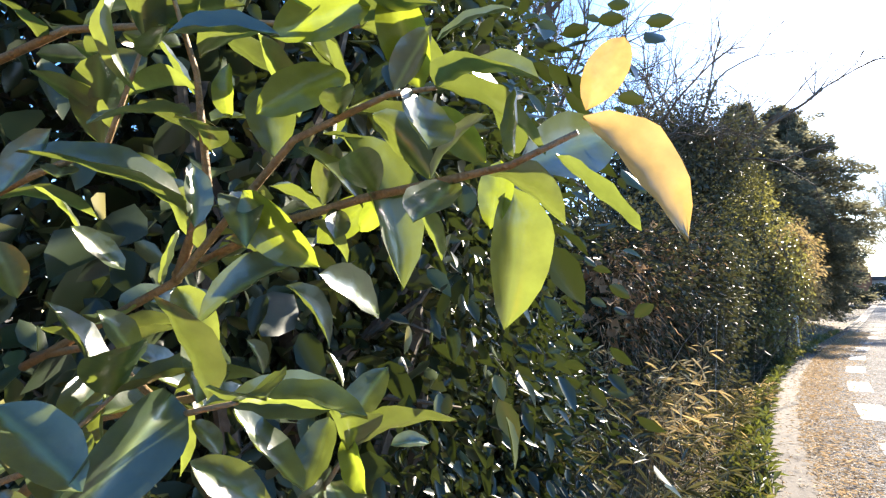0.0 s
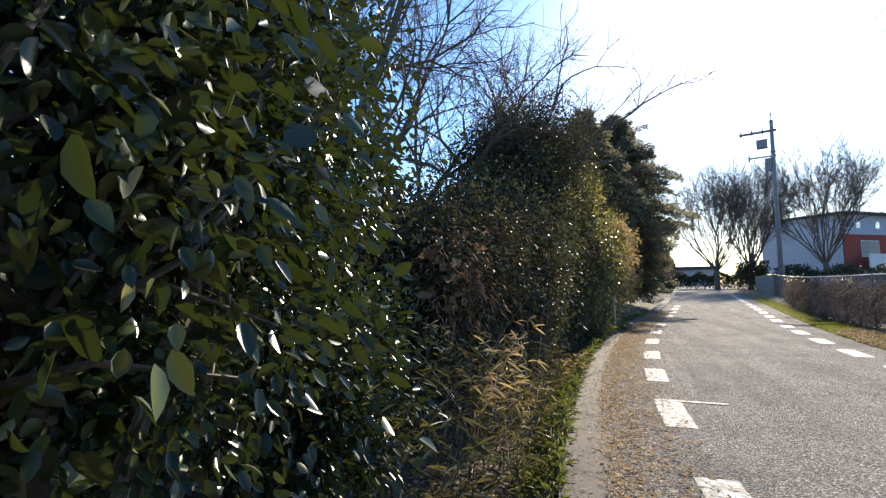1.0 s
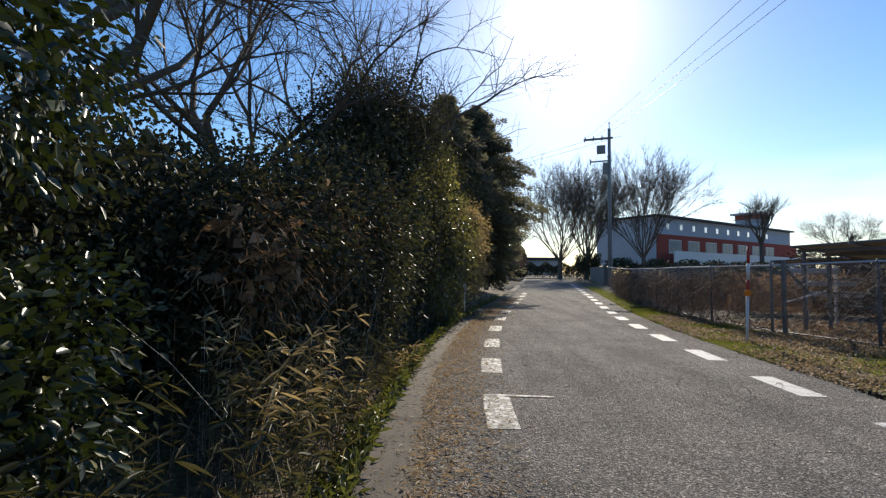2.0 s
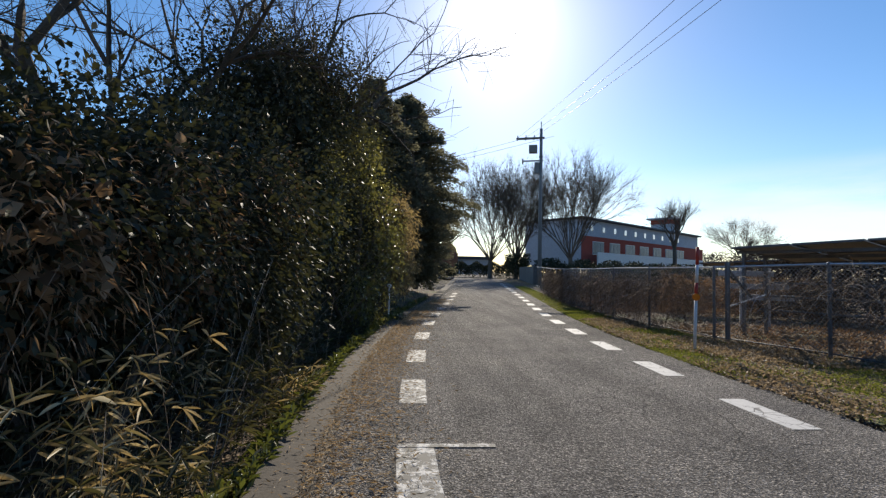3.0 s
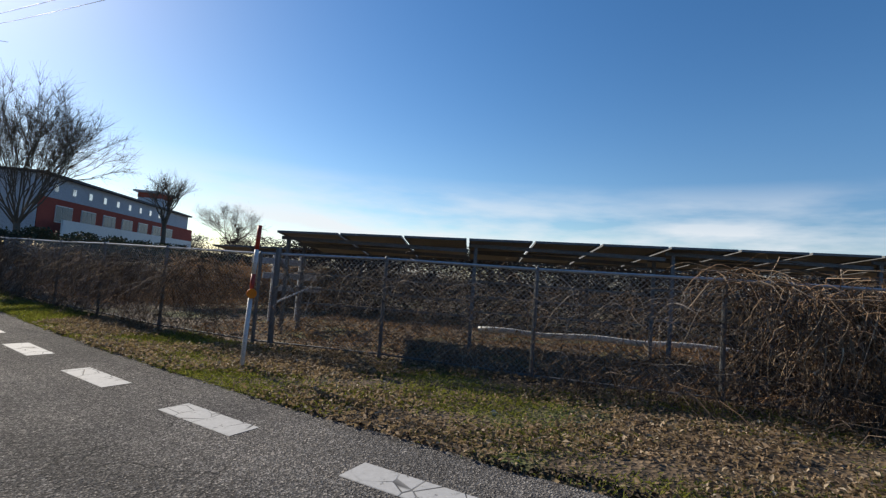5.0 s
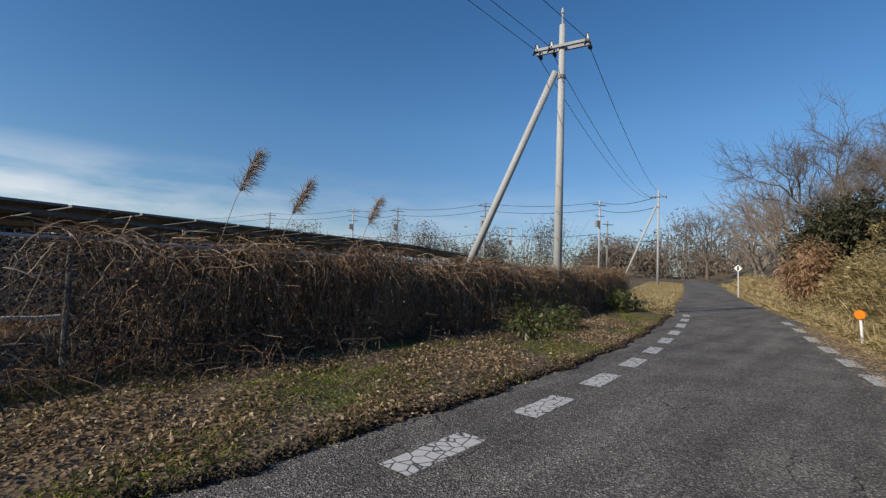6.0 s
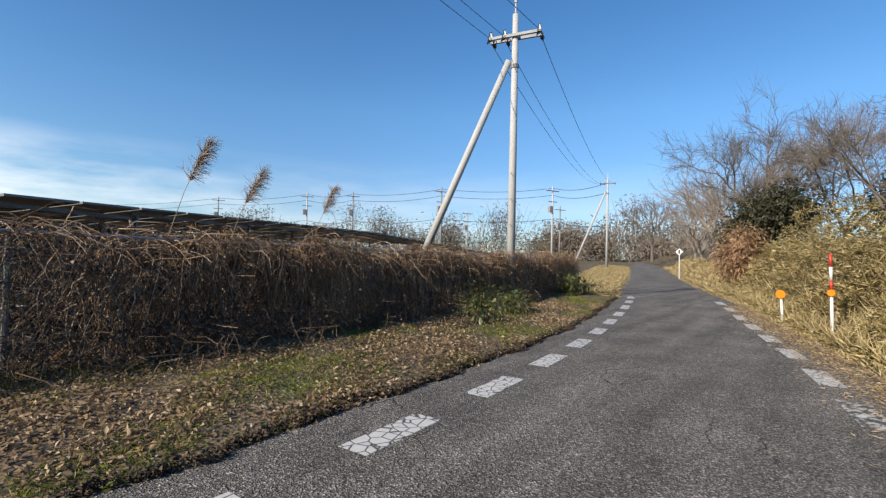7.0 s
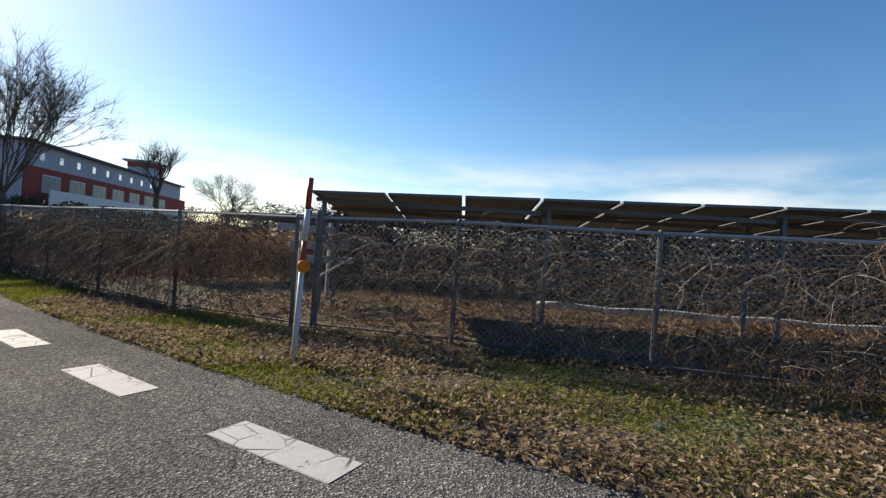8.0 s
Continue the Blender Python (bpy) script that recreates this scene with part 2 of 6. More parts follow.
PANEL_BACK = mottled("solar_backsheet", (0.3, 0.265, 0.215), (0.4, 0.36, 0.3), 1.2, 30.0, 0.6, 0.0, 0.05)
PANEL_GLASS = mottled("solar_cell_glass", (0.008, 0.010, 0.018), (0.013, 0.016, 0.03), 3.0, 40.0, 0.12, 0.0, 0.0)
BARK = mottled("grey_brown_bark", (0.085, 0.066, 0.05), (0.17, 0.14, 0.11), 5.0, 50.0, 0.95, 0.0, 0.6)
BARK_PALE = mottled("pale_bare_twigs", (0.17, 0.135, 0.11), (0.27, 0.225, 0.185), 5.0, 50.0, 0.95, 0.0, 0.4)
TWIG = mottled("reddish_brown_twig", (0.16, 0.09, 0.045), (0.36, 0.24, 0.12), 30.0, 300.0, 0.6, 0.0, 0.5)
GREEN_LEAF = island_foliage("glossy_evergreen_leaf", [(0.0, (0.016, 0.023, 0.013)), (0.6, (0.03, 0.042, 0.02)), (0.9, (0.055, 0.07, 0.026)), (1.0, (0.17, 0.15, 0.05))], 0.3, 0.06, (0.16, 0.22, 0.03), spec=0.35)
DARK_LEAF = island_foliage("dark_evergreen_leaf", [(0.0, (0.03, 0.032, 0.02)), (0.6, (0.052, 0.053, 0.031)), (0.93, (0.085, 0.08, 0.045)), (1.0, (0.17, 0.13, 0.075))], 0.55, 0.12, (0.18, 0.18, 0.06), spec=0.2)
# ivy green with sunlight put into its lighter stops and through tint
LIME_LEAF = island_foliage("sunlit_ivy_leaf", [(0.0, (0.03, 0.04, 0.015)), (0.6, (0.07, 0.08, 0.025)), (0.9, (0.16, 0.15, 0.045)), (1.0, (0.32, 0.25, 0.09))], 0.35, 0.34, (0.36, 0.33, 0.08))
WEED_LEAF = island_foliage("ditch_weed_leaf", [(0.0, (0.035, 0.05, 0.016)), (0.6, (0.08, 0.105, 0.028)), (0.9, (0.17, 0.165, 0.05)), (1.0, (0.34, 0.27, 0.11))], 0.45, 0.25, (0.24, 0.26, 0.04))
TAN_LEAF = island_foliage("dry_bamboo_grass_leaf", [(0.0, (0.3, 0.22, 0.1)), (0.4, (0.54, 0.41, 0.2)), (0.8, (0.72, 0.58, 0.33)), (0.9, (0.8, 0.68, 0.42)), (1.0, (0.3, 0.28, 0.1))], 0.6, 0.3, (0.6, 0.42, 0.16))
TAN_SUN = island_foliage("withered_tan_leaf", [(0.0, (0.13, 0.09, 0.045)), (0.6, (0.3, 0.21, 0.1)), (1.0, (0.52, 0.4, 0.21))], 0.6, 0.4, (0.5, 0.36, 0.14))
HILL_LEAF = island_foliage("tan_bamboo_grass_leaf", [(0.0, (0.17, 0.135, 0.05)), (0.3, (0.37, 0.29, 0.12)), (0.6, (0.56, 0.44, 0.2)), (0.85, (0.68, 0.55, 0.29)), (1.0, (0.78, 0.68, 0.44))], 0.65, 0.3, (0.5, 0.38, 0.14))
SASA_LEAF = island_foliage("mixed_bamboo_grass_leaf", [(0.0, (0.024, 0.031, 0.013)), (0.5, (0.047, 0.055, 0.022)), (0.85, (0.085, 0.082, 0.04)), (0.96, (0.2, 0.16, 0.08)), (1.0, (0.52, 0.36, 0.08))], 0.55, 0.15, (0.3, 0.26, 0.08))
VINE = island_foliage("dry_brown_vine", [(0.0, (0.14, 0.08, 0.042)), (0.5, (0.4, 0.235, 0.125)), (0.85, (0.6, 0.4, 0.24)), (1.0, (0.7, 0.53, 0.37))], 0.8, 0.35, (0.3, 0.18, 0.08))
# dead vine brown, darkened further so that it also reads as shade
VINE_DARK = island_foliage("shade_dark_vine", [(0.0, (0.035, 0.025, 0.019)), (0.5, (0.1, 0.071, 0.052)), (0.85, (0.22, 0.16, 0.115)), (1.0, (0.4, 0.32, 0.25))], 0.8, 0.2, (0.3, 0.2, 0.12))
# weed brown darkened in its colour to stand in for the panels' shade
SHADED_WEED = island_foliage("shaded_brown_weed", [(0.0, (0.02, 0.015, 0.011)), (0.6, (0.06, 0.043, 0.031)), (0.9, (0.13, 0.095, 0.068)), (1.0, (0.3, 0.24, 0.18))], 0.85, 0.08, (0.12, 0.08, 0.05))
VINE_HEDGE = island_foliage("dry_russet_creeper", [(0.0, (0.06, 0.039, 0.026)), (0.45, (0.27, 0.165, 0.095)), (0.8, (0.5, 0.33, 0.2)), (1.0, (0.68, 0.54, 0.38))], 0.8, 0.25, (0.3, 0.18, 0.08))
# stalk brown lightened in its colour to look sunlit
VINE_STALK = island_foliage("sunlit_brown_stalk", [(0.0, (0.2, 0.13, 0.08)), (0.5, (0.42, 0.29, 0.18)), (1.0, (0.7, 0.56, 0.4))], 0.8, 0.2, (0.4, 0.26, 0.14))
# grey dead wood; the palest stop is raised to paint highlights on strands
VINE_PALE = island_foliage("grey_dead_vine", [(0.0, (0.09, 0.065, 0.045)), (0.6, (0.28, 0.225, 0.17)), (1.0, (0.6, 0.53, 0.45))], 0.8, 0.05, (0.3, 0.2, 0.1))
DEAD_LEAF = island_foliage("fallen_leaf", [(0.0, (0.08, 0.052, 0.032)), (0.5, (0.26, 0.175, 0.1)), (0.85, (0.42, 0.3, 0.185)), (1.0, (0.64, 0.53, 0.39))], 0.7, 0.3, (0.5, 0.38, 0.22))
GRASS = island_foliage("short_grass_blade", [(0.0, (0.06, 0.09, 0.02)), (0.5, (0.17, 0.21, 0.04)), (0.8, (0.33, 0.31, 0.09)), (1.0, (0.42, 0.33, 0.15))], 0.6, 0.35, (0.35, 0.38, 0.05))


def make_near_leaf(name, stops, through_col, rib_col, thin=(0.05, 0.1, 0.28, 0.4)):
    """A large glossy leaf: pale midrib, side veins, yellowish rim, light shining through."""
    m, nt, bs, out = material(name)
    rnd = nt.nodes.new("ShaderNodeObjectInfo").outputs["Random"]
    col = ramp(nt, rnd, stops).outputs[0]
    uv = nt.nodes.new("ShaderNodeTexCoord")
    sep = nt.nodes.new("ShaderNodeSeparateXYZ")
    nt.links.new(uv.outputs["Object"], sep.inputs[0])
    ab = nt.nodes.new("ShaderNodeMath")
    ab.operation = "ABSOLUTE"
    nt.links.new(sep.outputs["X"], ab.inputs[0])
    rib = ramp(nt, ab.outputs[0], [(0.0006, (1, 1, 1)), (0.0016, (0, 0, 0))]).outputs[0]
    mott = ramp(nt, noise_tex(nt, uv.outputs["Object"], 60.0, 5.0), [(0.3, (0.8, 0.8, 0.8)), (0.7, (1.15, 1.15, 1.15))]).outputs[0]
    col = mix(nt, 1.0, col, mott, "MULTIPLY")
    col = mix(nt, rib, col, rib_col)
    nt.links.new(col, bs.inputs["Base Color"])
    bs.inputs["Roughness"].default_value = 0.27
    bs.inputs["Specular IOR Level"].default_value = 1.0
    wave = node(nt, "ShaderNodeTexNoise", Scale=90.0, Detail=4.0)
    nt.links.new(uv.outputs["Object"], wave.inputs["Vector"])
    bump(nt, bs, wave.outputs["Fac"], 0.25, 0.002)
    tr = nt.nodes.new("ShaderNodeBsdfTranslucent")
    nt.links.new(mix(nt, 1.0, mott, through_col, "MULTIPLY"), tr.inputs["Color"])
    ms = nt.nodes.new("ShaderNodeMixShader")
    nt.links.new(ramp(nt, rnd, [(p, (a, a, a)) for p, a in zip((0.0, 0.55, 0.75, 1.0), thin)]).outputs[0], ms.inputs[0])
    nt.links.new(bs.outputs[0], ms.inputs[1])
    nt.links.new(tr.outputs[0], ms.inputs[2])
    nt.links.new(ms.outputs[0], out.inputs["Surface"])
    return m


NEAR_LEAF = make_near_leaf("large_glossy_leaf", [(0.0, (0.03, 0.048, 0.024)), (0.7, (0.045, 0.068, 0.03)), (1.0, (0.07, 0.095, 0.035))], (0.27, 0.33, 0.05), (0.15, 0.2, 0.07), (0.14, 0.24, 0.34, 0.46))
NEAR_LEAF.node_tree.nodes["Principled BSDF"].inputs["Coat Weight"].default_value = 0.6
NEAR_LEAF.node_tree.nodes["Principled BSDF"].inputs["Coat Roughness"].default_value = 0.35
# lit copy of the near leaf: backlight put into a limier, clearer colour
LIT_LEAF = make_near_leaf("backlit_lime_leaf", [(0.0, (0.07, 0.1, 0.022)), (1.0, (0.11, 0.14, 0.03))], (0.3, 0.37, 0.03), (0.25, 0.3, 0.06), (0.4, 0.45, 0.55, 0.6))
YOUNG_LEAF = make_near_leaf("young_yellow_leaf", [(0.0, (0.3, 0.22, 0.06)), (1.0, (0.42, 0.29, 0.1))], (0.46, 0.3, 0.08), (0.4, 0.26, 0.08), (0.35, 0.4, 0.45, 0.5))

# ---- mesh tools ----
class Shape:
    """Collects vertices and faces of one mesh."""
    def __init__(self):
        self.v, self.f = [], []

    def box(self, lo, hi, m=None):
        n = len(self.v)
        pts = [Vector((x, y, z)) for x in (lo[0], hi[0]) for y in (lo[1], hi[1]) for z in (lo[2], hi[2])]
        self.v += [tuple(m @ p) if m else tuple(p) for p in pts]
        self.f += [tuple(n + i for i in q) for q in ((0, 1, 3, 2), (4, 6, 7, 5), (0, 4, 5, 1), (2, 3, 7, 6), (0, 2, 6, 4), (1, 5, 7, 3))]
        return self

    def tube(self, pts, radii, sides=6, cap=True):
        pts = [Vector(p) for p in pts]
        if isinstance(radii, (int, float)):
            radii = [radii] * len(pts)
        start = len(self.v)
        for i, p in enumerate(pts):
            d = (pts[min(i + 1, len(pts) - 1)] - pts[max(i - 1, 0)]).normalized()
            a = d.orthogonal().normalized() if abs(d.z) > 0.99 else d.cross(Vector((0, 0, 1))).normalized()
            b = d.cross(a)
            for k in range(sides):
                an = 2 * math.pi * k / sides
                self.v.append(tuple(p + (a * math.cos(an) + b * math.sin(an)) * radii[i]))
        for i in range(len(pts) - 1):
            for k in range(sides):
                q, r = start + i * sides, start + (i + 1) * sides
                k2 = (k + 1) % sides
                self.f.append((q + k, q + k2, r + k2, r + k))
        if cap:
            self.f.append(tuple(start + k for k in range(sides))[::-1])
            self.f.append(tuple(start + (len(pts) - 1) * sides + k for k in range(sides)))
        return self

    def disc(self, centre, normal, radius, depth, sides=24):
        c, n = Vector(centre), Vector(normal).normalized()
        return self.tube([c - n * depth, c - n * depth * 0.4, c + n * depth * 0.6, c + n * depth], [radius * 0.96, radius, radius, radius * 0.93], sides)


def link_shape(name, shape, mat, parent=None, label="", smooth=False):
    me = bpy.data.meshes.new(name)
    me.from_pydata(shape.v, [], shape.f)
    if smooth:
        me.polygons.foreach_set("use_smooth", [True] * len(me.polygons))
    me.materials.append(mat)
    ob = new(name, me)
    ob.parent = parent
    if label:
        tagged(ob, label)
    return ob


def thing(name, label, category, at=(0, 0, 0), group="", rz=0.0, kind=""):
    ob = new(name)
    ob.empty_display_size = 0.2
    ob.matrix_world = pose(*at, 0, 0, rz)
    return tagged(ob, label, category, group, kind)


def link_arrays(name, verts, faces, mat, parent=None, label=""):
    """Mesh from numpy arrays; faces all have the same number of corners."""
    me = bpy.data.meshes.new(name)
    nf, k = faces.shape
    me.vertices.add(len(verts))
    me.vertices.foreach_set("co", verts.astype(np.float32).ravel())
    me.loops.add(nf * k)
    me.loops.foreach_set("vertex_index", faces.astype(np.int32).ravel())
    me.polygons.add(nf)
    me.polygons.foreach_set("loop_start", np.arange(0, nf * k, k, dtype=np.int32))
    me.polygons.foreach_set("loop_total", np.full(nf, k, dtype=np.int32))
    me.update(calc_edges=True)
    me.materials.append(mat)
    ob = new(name, me)
    ob.parent = parent
    if label:
        tagged(ob, label)
    return ob


def unit(a):
    return a / np.maximum(np.linalg.norm(a, axis=1, keepdims=True), 1e-9)


def leaf_arrays(base, way, length, width, rng, fold=0.25, droop=0.25, fine=0):
    """Folded leaves of two halves about the midrib; fine: 0 plain, 1 rounder, 2 roundest outline."""
    n = len(base)
    way = unit(way)
    side = unit(np.cross(way, unit(rng.normal(size=(n, 3)) + np.array((0, 0, 0.6)))))
    up = np.cross(side, way)
    L, W = np.reshape(length, (-1, 1)) * np.ones((n, 1)), np.reshape(width, (-1, 1)) * np.ones((n, 1))
    d = droop * L
    down = np.array((0, 0, 1.0)) * d
    tip = base + way * L - down
    a, b, c = base + way * L * 0.2 - down * 0.04, base + way * L * 0.5 - down * 0.25, base + way * L * 0.8 - down * 0.62
    lift = up * W * fold
    if fine == 0:
        pts = np.stack([base, b + side * W * 0.5 + lift, tip, b - side * W * 0.5 + lift], axis=1)
        idx = np.arange(n)[:, None] * 4
        return pts.reshape(-1, 3), np.concatenate([idx + np.array([[0, 1, 2]]), idx + np.array([[0, 2, 3]])])
    if fine == 1:
        e1, e2 = base + way * L * 0.3 - down * 0.08, base + way * L * 0.68 - down * 0.45
        pts = np.stack([base, e1 + side * W * 0.48 + lift, e2 + side * W * 0.42 + lift, tip, e2 - side * W * 0.42 + lift, e1 - side * W * 0.48 + lift], axis=1)
        idx = np.arange(n)[:, None] * 6
        return pts.reshape(-1, 3), np.concatenate([idx + np.array([[0, 1, 2, 3]]), idx + np.array([[0, 3, 4, 5]])])
    pts = np.stack([base, a + side * W * 0.36 + lift * 0.7, b + side * W * 0.5 + lift, c + side * W * 0.3 + lift * 0.6, tip,
                    c - side * W * 0.3 + lift * 0.6, b - side * W * 0.5 + lift, a - side * W * 0.36 + lift * 0.7], axis=1)
    idx = np.arange(n)[:, None] * 8
    faces = np.concatenate([idx + np.array([[0, 1, 2, 3, 4]]), idx + np.array([[0, 4, 5, 6, 7]])])
    return pts.reshape(-1, 3), faces


def strand_arrays(paths, radius):
    """Thin three-sided strands; paths: (n, k, 3)."""
    n, k, _ = paths.shape
    d = np.gradient(paths, axis=1)
    d /= np.maximum(np.linalg.norm(d, axis=2, keepdims=True), 1e-9)
    a = np.cross(d, np.array((0.31, 0.52, 0.79)))
    a /= np.maximum(np.linalg.norm(a, axis=2, keepdims=True), 1e-9)
    b = np.cross(d, a)
    r = np.reshape(radius, (-1, 1, 1)) * np.ones((n, k, 1))
    taper = np.linspace(1.0, 0.45, k).reshape(1, k, 1)
    rings = [paths + (a * math.cos(t) + b * math.sin(t)) * r * taper for t in (0, 2.094, 4.189)]
    pts = np.stack(rings, axis=2).reshape(-1, 3)
    idx = np.arange(n)[:, None, None] * (k * 3) + np.arange(k - 1)[None, :, None] * 3
    quads = []
    for s in range(3):
        t = (s + 1) % 3
        quads.append(np.concatenate([idx + s, idx + t, idx + 3 + t, idx + 3 + s], axis=2).reshape(-1, 4))
    return pts, np.concatenate(quads)


# ---- plan of the road ----
ROAD_Y = [-150, -98, -75, -55.6, -40, -31, -22, -16, -12.5, -8, -4, -1.85, 0, 1.6, 3, 5, 7, 9, 11.5, 15, 18.7, 25, 32, 45, 60, 75]
ROAD_X = [48, 31.1, 24.0, 18.2, 13.6, 11.0, 8.55, 6.9, 5.75, 4.7, 3.8, 3.38, 3.07, 2.87, 2.72, 2.56, 2.48, 2.52, 2.62, 2.93, 3.4, 4.35, 5.3, 6.9, 8.7, 10.5]


def smooth_table(xs, ys, step=0.25, width=1.5):
    grid = np.arange(xs[0], xs[-1] + step, step)
    v = np.interp(grid, xs, ys)
    k = np.exp(-0.5 * (np.arange(-12, 13) * step / width) ** 2)
    pad = np.concatenate([v[0] + (np.arange(-12, 0)) * (v[1] - v[0]), v, v[-1] + np.arange(1, 13) * (v[-1] - v[-2])])
    return grid, np.convolve(pad, k / k.sum(), "valid")


ROAD_GRID, ROAD_CURVE = smooth_table(ROAD_Y, ROAD_X)


def centre_x(y):
    return np.interp(y, ROAD_GRID, ROAD_CURVE)


def slope_x(y):
    return (centre_x(y + 0.3) - centre_x(y - 0.3)) / 0.6


def narrow(y):
    """The lane draws in a little toward its bending end."""
    return np.interp(y, [-14.0, -9.0, -3.0, 3.0], [0.835, 0.86, 0.925, 1.0])


def beside(y, d, z=0.0):
    """A place d metres to the fence side of the road's middle, at y on the middle line."""
    s = float(slope_x(y))
    d = d * float(narrow(y))
    n = math.hypot(1, s)
    return Vector((float(centre_x(y)) + d / n, y - d * s / n, z))


def rise(y):
    """The road's long rise at both ends."""
    y = np.asarray(y, dtype=float)
    f = np.clip((y - 16) / 44, 0, 1.6)
    back = np.interp(y, [-150, -98.6, -55.6, -31, -13.3, -10, -8.2, -5], [3.4, 2.3, 1.15, 0.34, 0.19, 0.11, 0.05, 0.0])
    return 0.55 * f * f * (3 - 2 * np.minimum(f, 1)) + back


def ground_z(x, y):
    """Height of the soil: verge up to the fence, a shallow ditch and then a wooded bank on the other side."""
    x, y = np.asarray(x, dtype=float), np.asarray(y, dtype=float)
    s = slope_x(y)
    d = (x - centre_x(y)) / np.sqrt(1 + s * s) / narrow(y)
    right = (0.012 + 0.033 * np.clip((6.5 - y) / 2.5, 0, 1)) * np.clip((d - 2.47) / 0.08, 0, 1) + 0.097 * np.clip((d - 2.6) / 2.3, 0, 1)
    bank = np.clip((-d - 3.2) / 5.0, 0, 1.4)
    hill = 0.8 + 0.9 * np.clip((-4 - y) / 8, 0, 1)
    left = -0.36 * np.clip((-d - 2.74) / 0.3, 0, 1) + hill * bank * bank * (3 - 2 * np.minimum(bank, 1)) * 0.9
    rough = 0.03 * np.sin(x * 3.1 + y * 1.7) * np.sin(y * 2.3 - x * 1.1) + 0.022 * np.sin(x * 7.3 - y * 4.1) * np.sin(y * 6.7 + x * 2.9)
    out = np.clip((np.abs(d - 0.1) - 2.8) / 0.6, 0, 1)
    under = np.where((d > -2.74) & (d < 2.44), -0.06, 0.0)
    return rise(y) + right + left + rough * out * (0.55 + 0.45 * np.clip((6.5 - y) / 3.0, 0, 1)) + under


def axis_steps(lo, hi, near_lo, near_hi, fine, grow=1.22):
    mid = list(np.arange(near_lo, near_hi + 1e-6, fine))
    s, v = fine, near_hi
    while v < hi:
        s *= grow
        v += s
        mid.append(min(v, hi))
    s, v = fine, near_lo
    low = []
    while v > lo:
        s *= grow
        v -= s
        low.append(max(v, lo))
    return np.array(low[::-1] + mid)


def build_ground():
    xs, ys = axis_steps(-2500, 2500, -9, 16, 0.16), axis_steps(-2500, 2500, -26, 34, 0.2)
    X, Y = np.meshgrid(xs, ys, indexing="ij")
    Z = ground_z(X, np.clip(Y, -140, 74))
    n, k = X.shape
    i = (np.arange(n - 1)[:, None] * k + np.arange(k - 1)[None, :]).ravel()
    faces = np.stack([i, i + k, i + k + 1, i + 1], axis=1)
    ob = link_arrays("ground", np.stack([X, Y, Z], axis=2).reshape(-1, 3), faces, SOIL)
    tagged(ob, "brown leaf-littered soil with patches of short grass", "ground", kind="structure")


def strip(name, d0, d1, z0, z1, y0, y1, mat, label, category, depth=0.0, step=0.4, wobble=0.0):
    """A strip along the road from offset d0 to d1, with sides going down by depth."""
    ys = np.arange(y0, y1 + 1e-6, step)
    rng = np.random.default_rng(5)
    v, f = [], []
    for y in ys:
        w = rng.uniform(-wobble, wobble)
        z = float(rise(y))
        rows = [beside(y, d0, z + z0 - depth), beside(y, d0, z + z0), beside(y, d1 + w, z + z1), beside(y, d1 + w, z + z1 - depth)]
        v += [tuple(p) for p in rows]
    for i in range(len(ys) - 1):
        a = i * 4
        for k in range(3):
            f.append((a + k, a + k + 4, a + k + 5, a + k + 1)[::-1])
    s = Shape()
    s.v, s.f = v, f
    ob = link_shape(name, s, mat)
    return tagged(ob, label, category, kind="structure")


build_ground()
strip("road", -2.4, 2.46, 0.0, 0.0, -140, 74, ASPHALT, "worn grey asphalt lane with cracks and coarse aggregate", "road", 0.1, 0.4, 0.03)
strip("kerb", -2.8, -2.4, 0.03, 0.022, -60, 60, KERB, "low weathered concrete edging along the lane", "kerb", 0.3, 0.4)


def dash(y0, length, d, mat, label, group):
    v, f = [], []
    n = 5
    for i in range(n + 1):
        y = y0 + length * i / n
        z = float(rise(y)) + 0.005
        for dd, zz in ((-0.145, -0.004), (-0.14, 0), (0.14, 0), (0.145, -0.004)):
            v.append(tuple(beside(y, d + dd, z + zz)))
    for i in range(n):
        a = i * 4
        for k in range(3):
            f.append((a + k, a + k + 4, a + k + 5, a + k + 1)[::-1])
    s = Shape()
    s.v, s.f = v, f
    ob = link_shape("road_dash", s, mat)
    tagged(ob, label, "road marking", group)


FENCE_SIDE_DASHES = [6.64, 8.85, 10.97, 13.1, 15.25, 17.4, 19.6, 21.8, 24, 26.2, 28.5, 30.8, 33, 35.2, 37.5, 40, 42.3, 4.72, 2.84, 0.98, -0.85, -2.68, -4.5, -6.33, -8.16, -9.99, -11.82, -13.65]
BANK_SIDE_DASHES = [7.44, 9.5, 11.75, 14.1, 16.4, 18.7, 21, 23.3, 25.7, 28, 5.3, 3.1, 1.6, -0.2, -1.9, -3.75, -5.5, -7.3, -9.1, -11, -13]
for y0 in FENCE_SIDE_DASHES:
    dash(y0, 1.04 if y0 > 5 else 0.99, 1.745, PAINT_FRESH if y0 > 6 else PAINT_CRAZED, "cracked white dash painted along the lane edge", "white edge dashes")
for y0 in BANK_SIDE_DASHES:
    dash(y0, 1.02, -1.77, PAINT_WORN if y0 > 3 or -1 < y0 < 1 else PAINT_CRAZED, "worn white dash painted beside the kerb", "white edge dashes")


